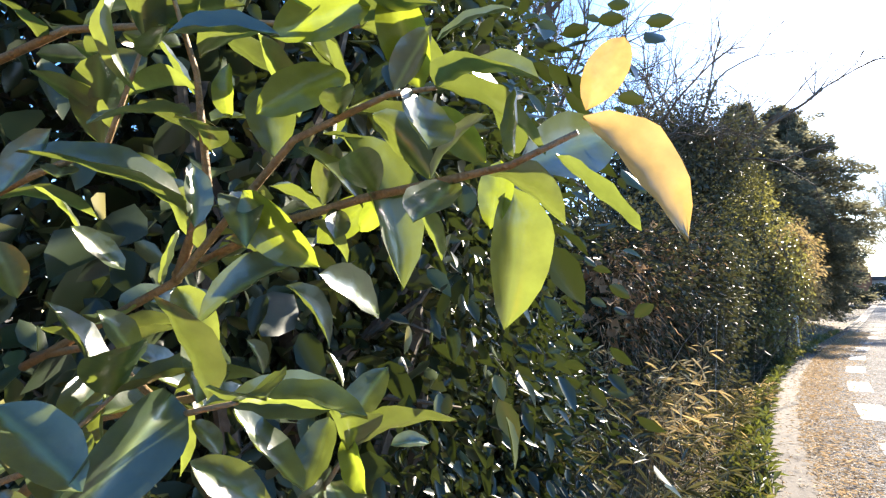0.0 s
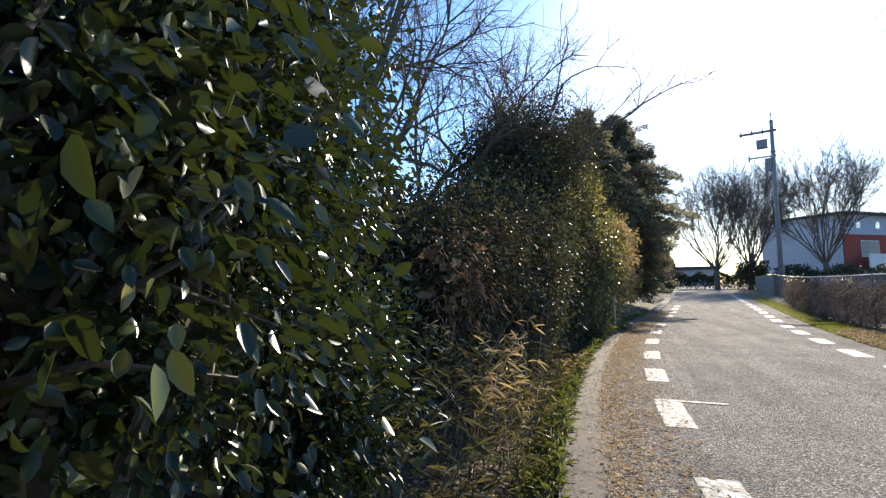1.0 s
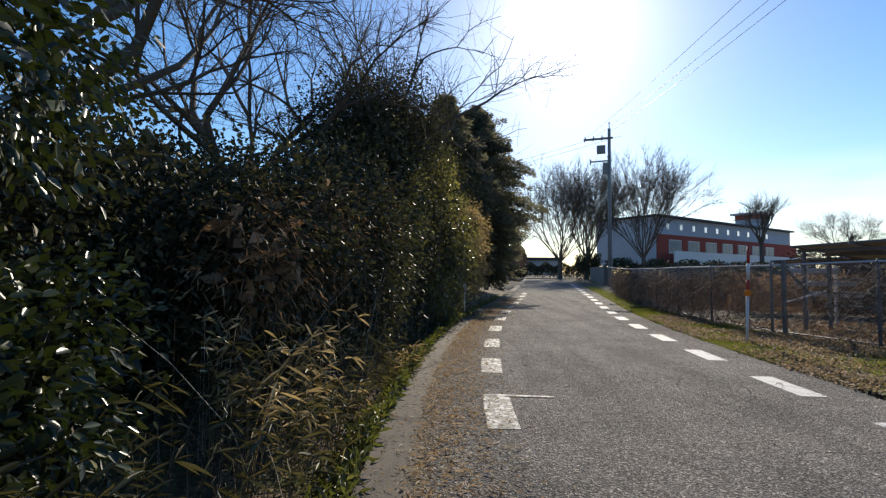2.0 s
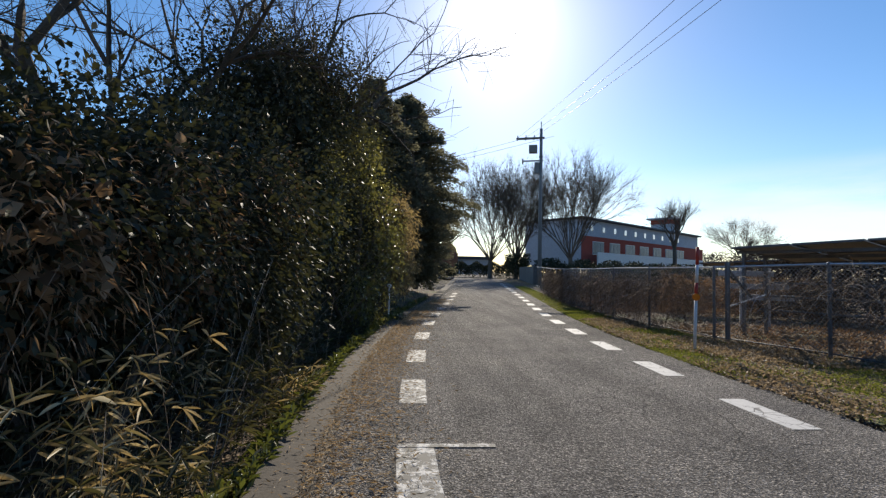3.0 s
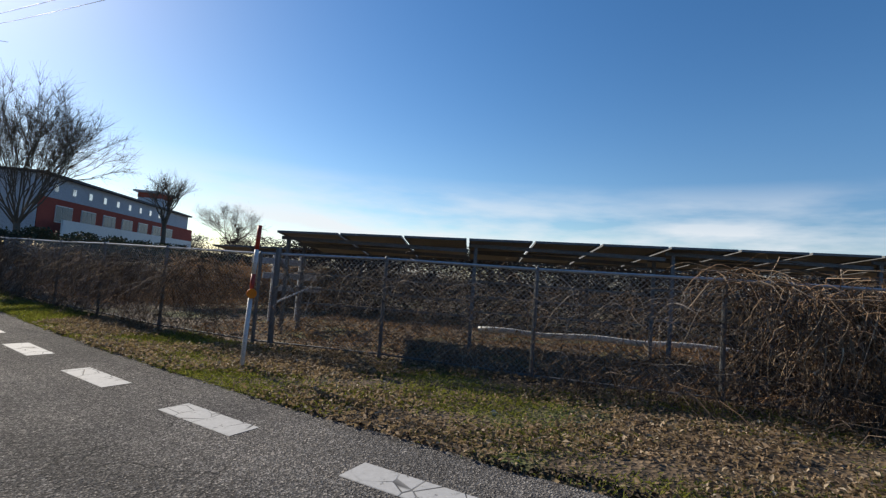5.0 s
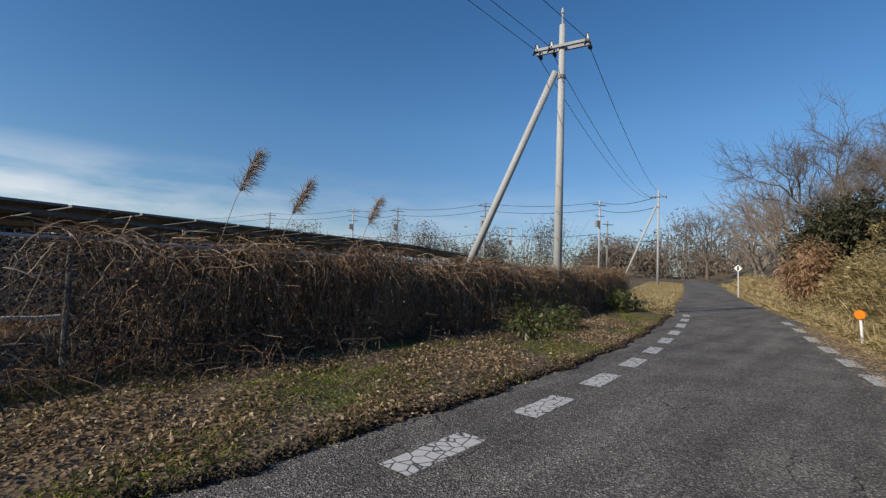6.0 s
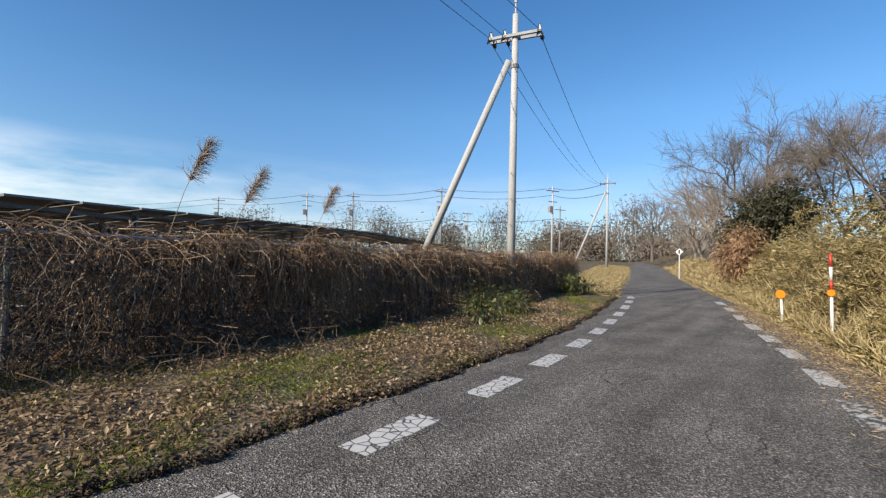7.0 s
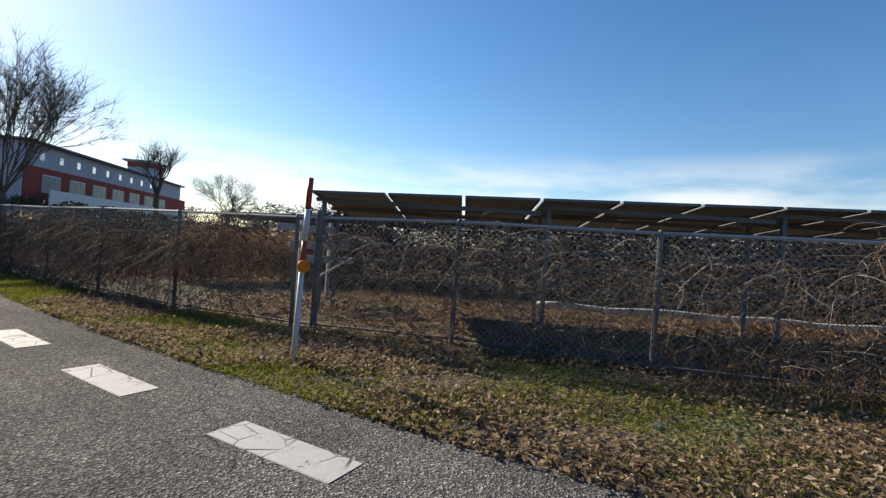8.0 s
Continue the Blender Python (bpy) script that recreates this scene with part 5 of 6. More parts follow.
# bamboo grass on the bank beside the hedge
def sasa(label, area, count, high, seed, mat, size=0.21):
    """Thin bent culms that end in fans of long arching leaves."""
    rng = np.random.default_rng(seed)
    x, y = area(rng, count)
    n = len(x)
    g = ground_z(x, y)
    d = centre_x(y) - x
    tall = high * np.clip(0.3 + (d - 2.8) * 0.75, 0.25, 1.0) * rng.uniform(0.45, 1.05, n)
    p = np.zeros((n, 5, 3))
    lean = np.stack([rng.uniform(0.0, 0.4, n), rng.normal(0, 0.22, n)], axis=1) * tall[:, None]
    for i in range(5):
        q = i / 4
        p[:, i, :2] = np.stack([x, y], axis=1) + lean * q ** 2
        p[:, i, 2] = g + tall * (q - 0.12 * q ** 3)
    t = thing("bamboo_grass", label, "grass", (0, 0, 0), kind="stuff")
    v, f = strand_arrays(p, rng.uniform(0.0016, 0.003, n))
    link_arrays("culms", v, f, mat, t)
    bases, ways = [], []
    for k in range(9):
        at = np.ones(n) if k < 5 else rng.uniform(0.55, 0.95, n)
        low = np.minimum((at * 4).astype(int), 3)
        fr = (at * 4 - low)[:, None]
        rows = np.arange(n)
        bases.append(p[rows, low] * (1 - fr) + p[rows, low + 1] * fr)
        a = rng.uniform(0, 6.28, n)
        ways.append(np.stack([np.cos(a) * 0.8 + 0.12, np.sin(a) * 0.8, rng.uniform(-0.5, 0.9, n)], axis=1))
    base, way = np.concatenate(bases), np.concatenate(ways)
    L = size * rng.uniform(0.6, 1.25, len(base))
    v, f = leaf_arrays(base, way, L, L * rng.uniform(0.07, 0.13, len(base)), rng, 0.25, 0.3, 2)
    link_arrays("leaves", v, f, mat, t)


sasa("clump of half-withered bamboo grass beside the kerb", along_left(2.2, 8.4, 2.9, 4.6), 400, 1.25, 51, SASA_LEAF, 0.135)
sasa("yellowed bamboo grass standing among the green", straw_clumps, 90, 1.4, 57, TAN_LEAF, 0.15)
blade_field("bamboo_grass", "clump of half-withered bamboo grass under the trees", "grass", along_left(8.0, 20.0, 2.95, 4.2), 6000, (0.17, 0.1, 0.3), SASA_LEAF, 52, (0.3, 0, -0.5), mound(0.7, 2.8, 3.9))
blade_field("ditch_weeds", "green weeds growing along the outer side of the kerb", "grass", along_left(0.8, 24, 2.78, 3.15), 11000, (0.12, 0.2, 0.35), WEED_LEAF, 53, (0.1, 0, 0), mound(0.32, 2.4, 2.9))
def dry_stems():
    """Thin dead canes standing among the bamboo grass."""
    rng = np.random.default_rng(58)
    n = 280
    y = rng.uniform(3.8, 11.0, n)
    x = centre_x(y) - rng.uniform(3.15, 4.6, n)
    p = np.zeros((n, 4, 3))
    p[:, 0] = np.stack([x, y, ground_z(x, y)], axis=1)
    lean = rng.normal(0, 0.34, (n, 2)) + np.array((0.12, 0.0))
    hgt = 0.4 + 1.4 * rng.random(n) ** 1.6
    for i, q in enumerate((0.4, 0.75, 1.0), start=1):
        p[:, i, :2] = p[:, 0, :2] + lean * (hgt * q ** 1.6)[:, None]
        p[:, i, 2] = p[:, 0, 2] + hgt * q
    v, f = strand_arrays(p, rng.uniform(0.002, 0.004, n))
    tagged(link_arrays("dead_canes", v, f, VINE_PALE), "thin grey dead canes standing among the bamboo grass", "canes", kind="stuff")


dry_stems()
# tall dry grass hill further back
blade_field("dry_grass_hill", "tall tan bamboo grass covering the bank", "grass", along_left(-19, -0.9, 2.75, 7.0), 100000, (0.22, 0.055, 0.5), HILL_LEAF, 54, (0.1, 0.1, 0.45), mound(2.3, 2.65, 4.7, 0.45), wild=1.2, fan=9)
blade_field("dry_grass_hill", "straw stems standing in the tan bamboo grass", "grass", along_left(-19, -0.9, 2.8, 6.0), 14000, (0.5, 0.014, 0.12), TAN_LEAF, 59, (0.05, 0.05, 0.4), mound(1.9, 2.65, 4.7, 0.45), wild=0.8)
blade_field("dry_grass_edge", "short dry grass along the kerb", "grass", along_left(-45, 0.6, 2.5, 3.1), 26000, (0.2, 0.04, 0.3), TAN_LEAF, 55, (0.1, 0, 0), mound(0.25, 2.5, 3.2))
blade_field("dry_grass_hill", "tan dry grass on the further bank", "grass", along_left(-60, -16, 2.8, 6), 22000, (0.5, 0.05, 0.25), TAN_LEAF, 56, (0.2, 0.1, -0.1), mound(1.0, 2.7, 5))

# trees behind the dry grass
bare_tree("bare_tree", (-0.8, -19.5, 1.6), 7.6, 61, "leafless tree with spreading pale branches on the bank", 0.62, 6, BARK, 0.05, 0.2, radius=0.015, twigs=2, twig_r=0.0009)
bare_tree("bare_tree", (4.4, -30, 1.6), 11.0, 62, "leafless tree with a dense dark crown on the bank", 0.6, 6, BARK, 0.05, 0.3, radius=0.015, twigs=2, twig_r=0.0009)
bare_tree("bare_tree", (0.5, -25, 1.6), 8.5, 63, "leafless pale tree on the bank", 0.6, 6, BARK_PALE, 0.05, 0.2, radius=0.015, twigs=2, twig_r=0.0009)
bare_tree("bare_tree", (-4.0, -14, 1.9), 5.8, 64, "leafless tree with spreading pale branches on the bank", 0.62, 6, BARK_PALE, 0.05, 0.2, radius=0.015, twigs=2, twig_r=0.0009)
bare_tree("bare_tree", (7.6, -40, 1.6), 9.0, 65, "leafless reddish tree further along the bank", 0.55, 5, BARK_PALE, 0.05, 0.15, twigs=3)
bare_tree("bare_tree", (9.0, -46, 1.6), 9.5, 68, "leafless reddish tree further along the bank", 0.55, 5, BARK_PALE, 0.05, 0.15, twigs=3)
bare_tree("bare_tree", (6.2, -35, 1.6), 9.0, 69, "leafless reddish tree further along the bank", 0.55, 5, BARK_PALE, 0.05, 0.15, twigs=3)
bare_tree("bare_tree", (13.5, -60, 2.0), 9.5, 70, "leafless reddish tree further along the bank", 0.55, 5, BARK_PALE, 0.05, 0.15, twigs=3)
bare_tree("bare_tree", (11.5, -52, 1.8), 9.0, 66, "leafless reddish tree further along the bank", 0.55, 5, BARK_PALE, 0.05, 0.12, twigs=3)
bare_tree("bare_tree", (22.5, -75, 2.5), 12.0, 67, "leafless tree at the bend of the lane", 0.5, 5, BARK, 0.05, 0.2, twigs=3)
leafy("evergreen_bush", "dark green evergreen bush on the bank above the lane", "bush", (3.2, -20, 1.0),
      [(3.0, -20.5, 4.0, 1.6, 1.6, 1.2), (4.3, -21.5, 3.2, 1.1, 1.4, 1.1), (4.1, -20.0, 1.6, 0.6, 1.0, 1.2)], 420, 24, (0.16, 0.5, 0.2), DARK_LEAF, 71, 6, "", 0.4, 0.3)
leafy("evergreen_bush", "dark evergreen growing behind the leafless trees", "bush", (-1.6, -22, 1.5),
      [(-1.9, -23.5, 4.6, 1.3, 1.5, 1.3)], 260, 24, (0.18, 0.5, 0.2), DARK_LEAF, 72, 4, "", 0.4, 0.3)
leafy("dry_bush", "brown withered creeper hanging over a bush", "bush", (4.6, -18.6, 0.8),
      [(4.35, -18.8, 2.1, 0.8, 1.1, 1.1)], 260, 24, (0.16, 0.18, 0.5), VINE, 73, 4, "", 0.3, 0.3)
leafy("evergreen_shrub", "dark evergreen shrub at the end of the hedge", "shrub", (-0.9, -0.9, 0.2),
      [(-0.95, -1.3, 0.7, 0.42, 0.6, 0.7), (-0.98, -1.4, 1.9, 0.4, 0.6, 0.6), (-1.0, -1.25, 3.1, 0.36, 0.6, 0.5), (-0.95, -1.5, 4.1, 0.3, 0.5, 0.3)], 300, 24, BIG, GREEN_LEAF, 74, 4, "hedge shrubs", 0.2, 0.35, fine=2)

for wx, wy, wr, sd in ((7.4, -2.2, 0.4, 201), (7.9, -4.4, 0.45, 202), (9.4, -11.5, 0.8, 204)):
    leafy("weed_clump", "green leafy weed clump at the fence foot", "weeds", (wx, wy, 0.1), [(wx, wy, 0.25 + wr * 0.4, wr, wr * 1.2, wr * 0.8)], 40, 34, (0.075, 0.2, 0.3), WEED_LEAF, sd, 3, "weed clumps along the fence", 0.3, 0.5)
leafy("weed_clump", "small green tuft growing beside the kerb", "weeds", (0.35, 15.2, 0.0), [(0.35, 15.2, 0.08, 0.16, 0.2, 0.1)], 10, 16, (0.07, 0.3, 0.3), WEED_LEAF, 206, 2, "weed clumps along the kerb", 0.08, 0.4)
leafy("weed_clump", "small green tuft growing beside the kerb", "weeds", (0.62, 0.9, 0.0), [(0.62, 0.9, 0.08, 0.2, 0.35, 0.08)], 14, 16, (0.07, 0.3, 0.3), WEED_LEAF, 207, 2, "weed clumps along the kerb", 0.08, 0.4)


# ---- far end of the lane: building, trees, hedge ----
BRICK_RED = mottled("brick_red_render", (0.33, 0.055, 0.035), (0.42, 0.08, 0.05), 0.5, 10.0, 0.85, 0.0, 0.1)
GREY_WALL = mottled("pale_grey_wall", (0.45, 0.47, 0.51), (0.54, 0.56, 0.6), 0.4, 8.0, 0.85, 0.0, 0.1)
WINDOW = mottled("grey_window_glass", (0.13, 0.17, 0.17), (0.25, 0.3, 0.3), 0.5, 5.0, 0.3, 0.0, 0.0)
SKY_GLASS = mottled("bright_window_glass", (0.7, 0.72, 0.75), (0.8, 0.82, 0.85), 0.5, 5.0, 0.12, 0.9, 0.0)
ROOF = mottled("dark_roof_edge", (0.05, 0.05, 0.055), (0.09, 0.09, 0.1), 0.5, 8.0, 0.7, 0.0, 0.1)
HEDGE = island_foliage("clipped_hedge_leaf", [(0.0, (0.02, 0.03, 0.014)), (0.7, (0.04, 0.05, 0.02)), (1.0, (0.1, 0.075, 0.04))], 0.7, 0.06, (0.06, 0.07, 0.02))


def school_building():
    a, b = Vector((26.4, 72.65, 0)), Vector((64.3, 101.7, 0))
    u = (b - a).normalized()
    n = Vector((-u.y, u.x, 0))
    L = (b - a).length
    m = Matrix((u, n, Vector((0, 0, 1)))).transposed().to_4x4()
    h = thing("school_building", "long two-storey building with red lower walls and grey upper walls", "building", (a.x, a.y, 3.6))
    W = 10.7
    link_shape("wall", Shape().box((0, 0, -1), (L, W, 3.75), m), BRICK_RED, h, "brick red lower wall")
    link_shape("upper_wall", Shape().box((-0.05, -0.05, 3.75), (L - 3, W, 6.3), m), GREY_WALL, h, "pale grey upper wall")
    link_shape("end_wall", Shape().box((-0.3, 0.05, -1), (-0.07, W, 6.2), m), GREY_WALL, h, "pale grey end wall")
    link_shape("roof", Shape().box((-0.6, -0.7, 6.3), (L - 2.6, W + 0.5, 6.6), m), ROOF, h, "dark flat roof edge")
    link_shape("porch_wall", Shape().box((1, -2.2, -1), (L - 6, -2.0, 1.15), m), WHITE, h, "low white parapet")
    for i in range(10):
        x = 2.2 + i * 3.55
        w = link_shape("window", Shape().box((x, -0.12, 4.5), (x + 0.85, -0.06, 5.5), m), WHITE, h, "small square upper window")
        link_shape("pane", Shape().box((x + 0.08, -0.14, 4.58), (x + 0.77, -0.125, 5.42), m), SKY_GLASS, w)
    for i in range(7):
        x = 3.0 + i * 5.2
        w = link_shape("window", Shape().box((x, -0.10, 0.9), (x + 3.3, -0.01, 3.0), m), WHITE, h, "wide ground floor window")
        for k in range(3):
            link_shape("pane", Shape().box((x + 0.08 + k * 1.07, -0.13, 1.0), (x + 1.07 + k * 1.07, -0.105, 2.9), m), WINDOW, w)
    t0 = L - 8.85
    link_shape("tower", Shape().box((t0, 3, 6.3), (t0 + 4.4, 7.4, 10.0), m), GREY_WALL, h, "small stair tower")
    link_shape("tower_band", Shape().box((t0 - 0.05, 2.94, 9.0), (t0 + 4.45, 7.45, 9.9), m), BRICK_RED, h)
    link_shape("tower_roof", Shape().box((t0 - 0.7, 2.3, 10.0), (t0 + 5.1, 8.1, 10.35), m), GREY_WALL, h, "pale flat tower roof")


school_building()


def far_house():
    h = thing("far_house", "brown house with a rounded gable beyond the crossing", "house", (6.3, 82, 1.5))
    link_shape("wall", Shape().box((-2.2, 0, -1), (2.0, 8, 3.0)), mottled("brown_render", (0.26, 0.11, 0.06), (0.33, 0.15, 0.08), 0.6, 9.0), h, "brown wall")
    s = Shape().tube([(0.1, -0.1, 3.0), (0.1, 8, 3.0)], 1.7, 18)
    link_shape("roof", s, mottled("brown_gable", (0.20, 0.09, 0.05), (0.28, 0.12, 0.07), 0.6, 9.0), h, "rounded brown gable")
    link_shape("annex", Shape().box((2.0, 1, -1), (7.6, 7, 2.0)), GREY_WALL, h, "low grey annex")
    link_shape("annex_roof", Shape().box((1.8, 0.6, 2.0), (7.9, 7.4, 2.5)), ROOF, h, "dark annex roof")


far_house()


def hedge_box(name, a, b, height, width, n, seed, label, z=0.0):
    rng = np.random.default_rng(seed)
    a, b = np.array(a), np.array(b)
    t = rng.random(n)
    u = (b - a) / np.linalg.norm(b - a)
    side = np.array((-u[1], u[0]))
    p = a + (b - a) * t[:, None] + side * rng.uniform(-width / 2, width / 2, n)[:, None]
    base = np.column_stack([p, ground_z(p[:, 0], np.minimum(p[:, 1], 74)) + z + height * np.sqrt(rng.random(n)) * (0.9 + 0.15 * np.sin(t * 40))])
    v, f = leaf_arrays(base, rng.normal(size=(n, 3)) + np.array((0, 0, 0.4)), rng.uniform(0.12, 0.3, n), rng.uniform(0.1, 0.2, n), rng, 0.2, 0.1)
    ob = link_arrays(name, v, f, HEDGE)
    tagged(ob, label, "hedge", kind="stuff")


hedge_box("hedge", (2.5, 66), (15.5, 63), 2.0, 1.5, 9000, 81, "dark clipped hedge across the end of the lane")
hedge_box("hedge", (11.8, 58), (14.5, 58), 2.9, 2.0, 3000, 82, "round dark bush beside the crossing")
hedge_box("hedge", (11.8, 43), (40, 66), 2.1, 1.5, 14000, 83, "low dark hedge in front of the building", 0.0)
hedge_box("hedge", (16, 40), (46, 60), 1.5, 2.5, 12000, 84, "brown low shrubs on the raised lot", 0.0)


def crossing():
    s = Shape().box((-18, 60.3, 0.45), (40, 64, 0.62))
    tagged(link_shape("crossroad", s, ASPHALT), "asphalt crossing road at the end of the lane", "road", kind="structure")


crossing()


def retaining_wall():
    s = Shape()
    s.tube([(10.6, 40.2, 0.3), (10.7, 40.3, 2.1)], 0.05, 6)
    t = thing("stone_wall", "low stone retaining wall below the raised lot", "wall", (0, 0, 0))
    v0, v1 = Vector((10.9, 40.6, 0)), Vector((12.6, 53, 0))
    u = (v1 - v0)
    m = Matrix.Translation(v0) @ Matrix((u.normalized(), Vector((-u.y, u.x, 0)).normalized(), Vector((0, 0, 1)))).transposed().to_4x4()
    rng = random.Random(4)
    mat = mottled("wall_stone", (0.10, 0.095, 0.09), (0.2, 0.19, 0.175), 1.0, 14.0, 0.95)
    base = link_shape("core", Shape().box((0, 0, 0.1), (u.length, 0.3, 1.95), m), mat, t)
    for r in range(4):
        x = rng.uniform(-0.3, 0)
        while x < u.length - 0.2:
            w = rng.uniform(0.5, 0.9)
            link_shape("stone", Shape().box((max(x, 0), -0.06 + rng.uniform(-0.015, 0.015), 0.25 + r * 0.43), (min(x + w - 0.03, u.length), 0.02, 0.65 + r * 0.43), m), mat, t)
            x += w


retaining_wall()

ZELK = [("zelkova_tree", (10.6, 62.4, 0.9), 14.0, 91), ("zelkova_tree", (13.0, 58.0, 0.9), 13.6, 92), ("zelkova_tree", (17.3, 51.2, 1.4), 12.0, 93)]


def zelkova(at, height, seed):
    """A fan of long straight limbs from a short trunk, forking at narrow angles into fine twigs."""
    rng = np.random.default_rng(seed)
    t = thing("zelkova_tree", "leafless vase-shaped zelkova with fine upswept twigs", "tree", at, "zelkovas by the crossing")
    th, r0 = height * 0.15, height * 0.017
    link_shape("trunk", Shape().tube([(0, 0, -0.4), (0.04, 0, th * 0.6), (0, 0.03, th)], [r0 * 1.4, r0 * 1.1, r0], 9, False), BARK, t, smooth=True)
    s, tips = Shape(), []
    for i in range(19):
        a = i * 2.4 + rng.uniform(-0.3, 0.3)
        lean = 0.12 + 0.66 * math.sqrt((i + 0.5) / 19)
        d = Vector((math.cos(a) * lean, math.sin(a) * lean, 1.0)).normalized()
        grow(s, Vector((0, 0.02, th * rng.uniform(0.75, 1.0))), d, height * 0.3, r0 * 0.32, 3, rng, 0.27, tips, 0.05, 5, 3)
    crown = link_shape("crown", s, BARK, t)
    n = len(tips) * 9
    p0 = np.array([tuple(q) for q, _ in tips for _ in range(9)])
    w0 = np.array([tuple(w) for _, w in tips for _ in range(9)])
    path = np.zeros((n, 3, 3))
    path[:, 0] = p0
    way = unit(w0 + rng.normal(size=(n, 3)) * 0.36)
    seg = (height * rng.uniform(0.025, 0.07, n))[:, None]
    for i in range(1, 3):
        way = unit(way + rng.normal(size=(n, 3)) * 0.12 + np.array((0, 0, 0.03)))
        path[:, i] = path[:, i - 1] + way * seg
    v, f = strand_arrays(path, np.full(n, 0.007))
    link_arrays("twig_sprays", v, f, BARK, crown)


for nm, at, hh, sd in ZELK:
    zelkova(at, hh, sd)
bare_tree("bare_tree", (41.2, 72.8, 1.5), 12.5, 94, "leafless tree in front of the school building", 0.35, 6, BARK, 0.1, 0.35, radius=0.024)
bare_tree("bare_tree", (55, 76, 2.0), 9.8, 95, "leafless round tree behind the solar field", 0.55, 7, BARK, 0.06, 0.2)
bare_tree("bare_tree", (4.5, 68, 1.0), 9.0, 96, "leafless tree behind the far hedge", 0.5, 6, BARK, 0.06, 0.2)


def far_wood(name, label, centre, length, yaw, count, height, seed, mat, density=12):
    """A distant stand of bare trees as fine upright twigs."""
    rng = np.random.default_rng(seed)
    t = rng.uniform(-0.5, 0.5, count) * length
    u = np.array((math.cos(yaw), math.sin(yaw)))
    side = np.array((-u[1], u[0]))
    c = np.array(centre)[None, :2] + u * t[:, None] + side * rng.uniform(-6, 6, count)[:, None]
    hh = height * (0.55 + 0.45 * np.abs(np.sin(t * 0.21 + seed) * np.sin(t * 0.083))) * rng.uniform(0.7, 1.1, count)
    paths = []
    for i in range(density):
        lean = rng.normal(size=(count, 2)) * 0.22
        z0 = hh * rng.uniform(0.0, 0.55, count)
        p = np.zeros((count, 3, 3))
        for k, s in enumerate((0.0, 0.5, 1.0)):
            z = z0 + (hh * 0.92 - z0) * s * rng.uniform(0.6, 1.0, count)
            p[:, k, :2] = c + lean * (z[:, None] * 0.9)
            p[:, k, 2] = z + centre[2]
        paths.append(p)
    v, f = strand_arrays(np.concatenate(paths), np.repeat(0.05, count * density))
    ob = thing(name, label, "woodland", (0, 0, 0), kind="stuff")
    link_arrays("stems", v, f, mat, ob)
    m = count * 210
    pick = rng.integers(0, count, m)
    base = np.column_stack([c[pick] + rng.normal(0, 1.9, (m, 2)), centre[2] + hh[pick] * rng.uniform(0.0, 0.92, m)])
    v, f = leaf_arrays(base, rng.normal(size=(m, 3)), rng.uniform(0.5, 1.4, m), rng.uniform(0.12, 0.3, m), rng, 0.2, 0.1)
    link_arrays("twig_masses", v, f, mat, ob)


far_wood("far_woods", "distant grey-brown leafless woodland", (118, 138, 2), 90, -0.75, 60, 9, 101, BARK)
far_wood("far_woods", "distant leafless woodland beyond the solar field", (120, -75, 1), 220, 0.42, 190, 18, 102, BARK)
far_wood("far_woods", "distant leafless woodland beyond the solar field", (200, 20, 1), 160, 1.4, 120, 17, 103, BARK)
far_wood("far_woods", "leafless woodland where the lane bends away", (30, -110, 3), 60, 0.2, 70, 10, 104, BARK_PALE)
hedge_box("far_green", (40, -75), (75, -70), 4.5, 6, 4000, 105, "distant dark green trees beyond the field", 0.5)
hedge_box("far_green", (29, -47), (40, -52), 1.2, 3, 1500, 106, "low brown bushes near the far pole", 0.5)


def shed(at, rz):
    h = thing("farm_shed", "low white farm shed beyond the fence", "shed", at, rz=rz)
    link_shape("wall", Shape().box((-2.2, -1.5, 0), (2.2, 1.5, 1.3)), GREY_WALL, h)
    s = Shape()
    s.v = [(-2.6, -2.0, 1.25), (2.6, -2.0, 1.25), (2.6, 0, 1.95), (-2.6, 0, 1.95), (-2.6, 2.0, 1.25), (2.6, 2.0, 1.25), (-2.6, 0, 1.87), (2.6, 0, 1.87)]
    s.f = [(0, 1, 2, 3), (3, 2, 5, 4), (0, 6, 7, 1), (6, 4, 5, 7), (0, 3, 6), (3, 4, 6), (1, 7, 2), (2, 7, 5)]
    link_shape("roof", s, WHITE, h, "white sheet roof")


shed((27.5, -46.5, 0.6), 25)

# ---- verge and field floor ----
def along_right(y0, y1, d0, d1):
    def area(rng, n):
        y = rng.uniform(y0, y1, n)
        return centre_x(y) + rng.uniform(d0, d1, n) * narrow(y), y
    return area


def between_road_and_fence(y0, y1):
    def area(rng, n):
        y = rng.uniform(y0, y1, n)
        a = centre_x(y) + 2.42 * narrow(y)
        return a + (fence_x(y) - a) * rng.random(n), y
    return area


def patchy(area, seed, level):
    def inner(rng, n):
        x, y = area(rng, int(n * 2.5))
        w = np.sin(x * 1.9 + seed) * np.sin(y * 1.3 + seed * 2) + 0.5 * np.sin(x * 4.1 + y * 3.3) + rng.normal(0, 0.35, len(x))
        k = w > level
        return x[k][:n], y[k][:n]
    return inner


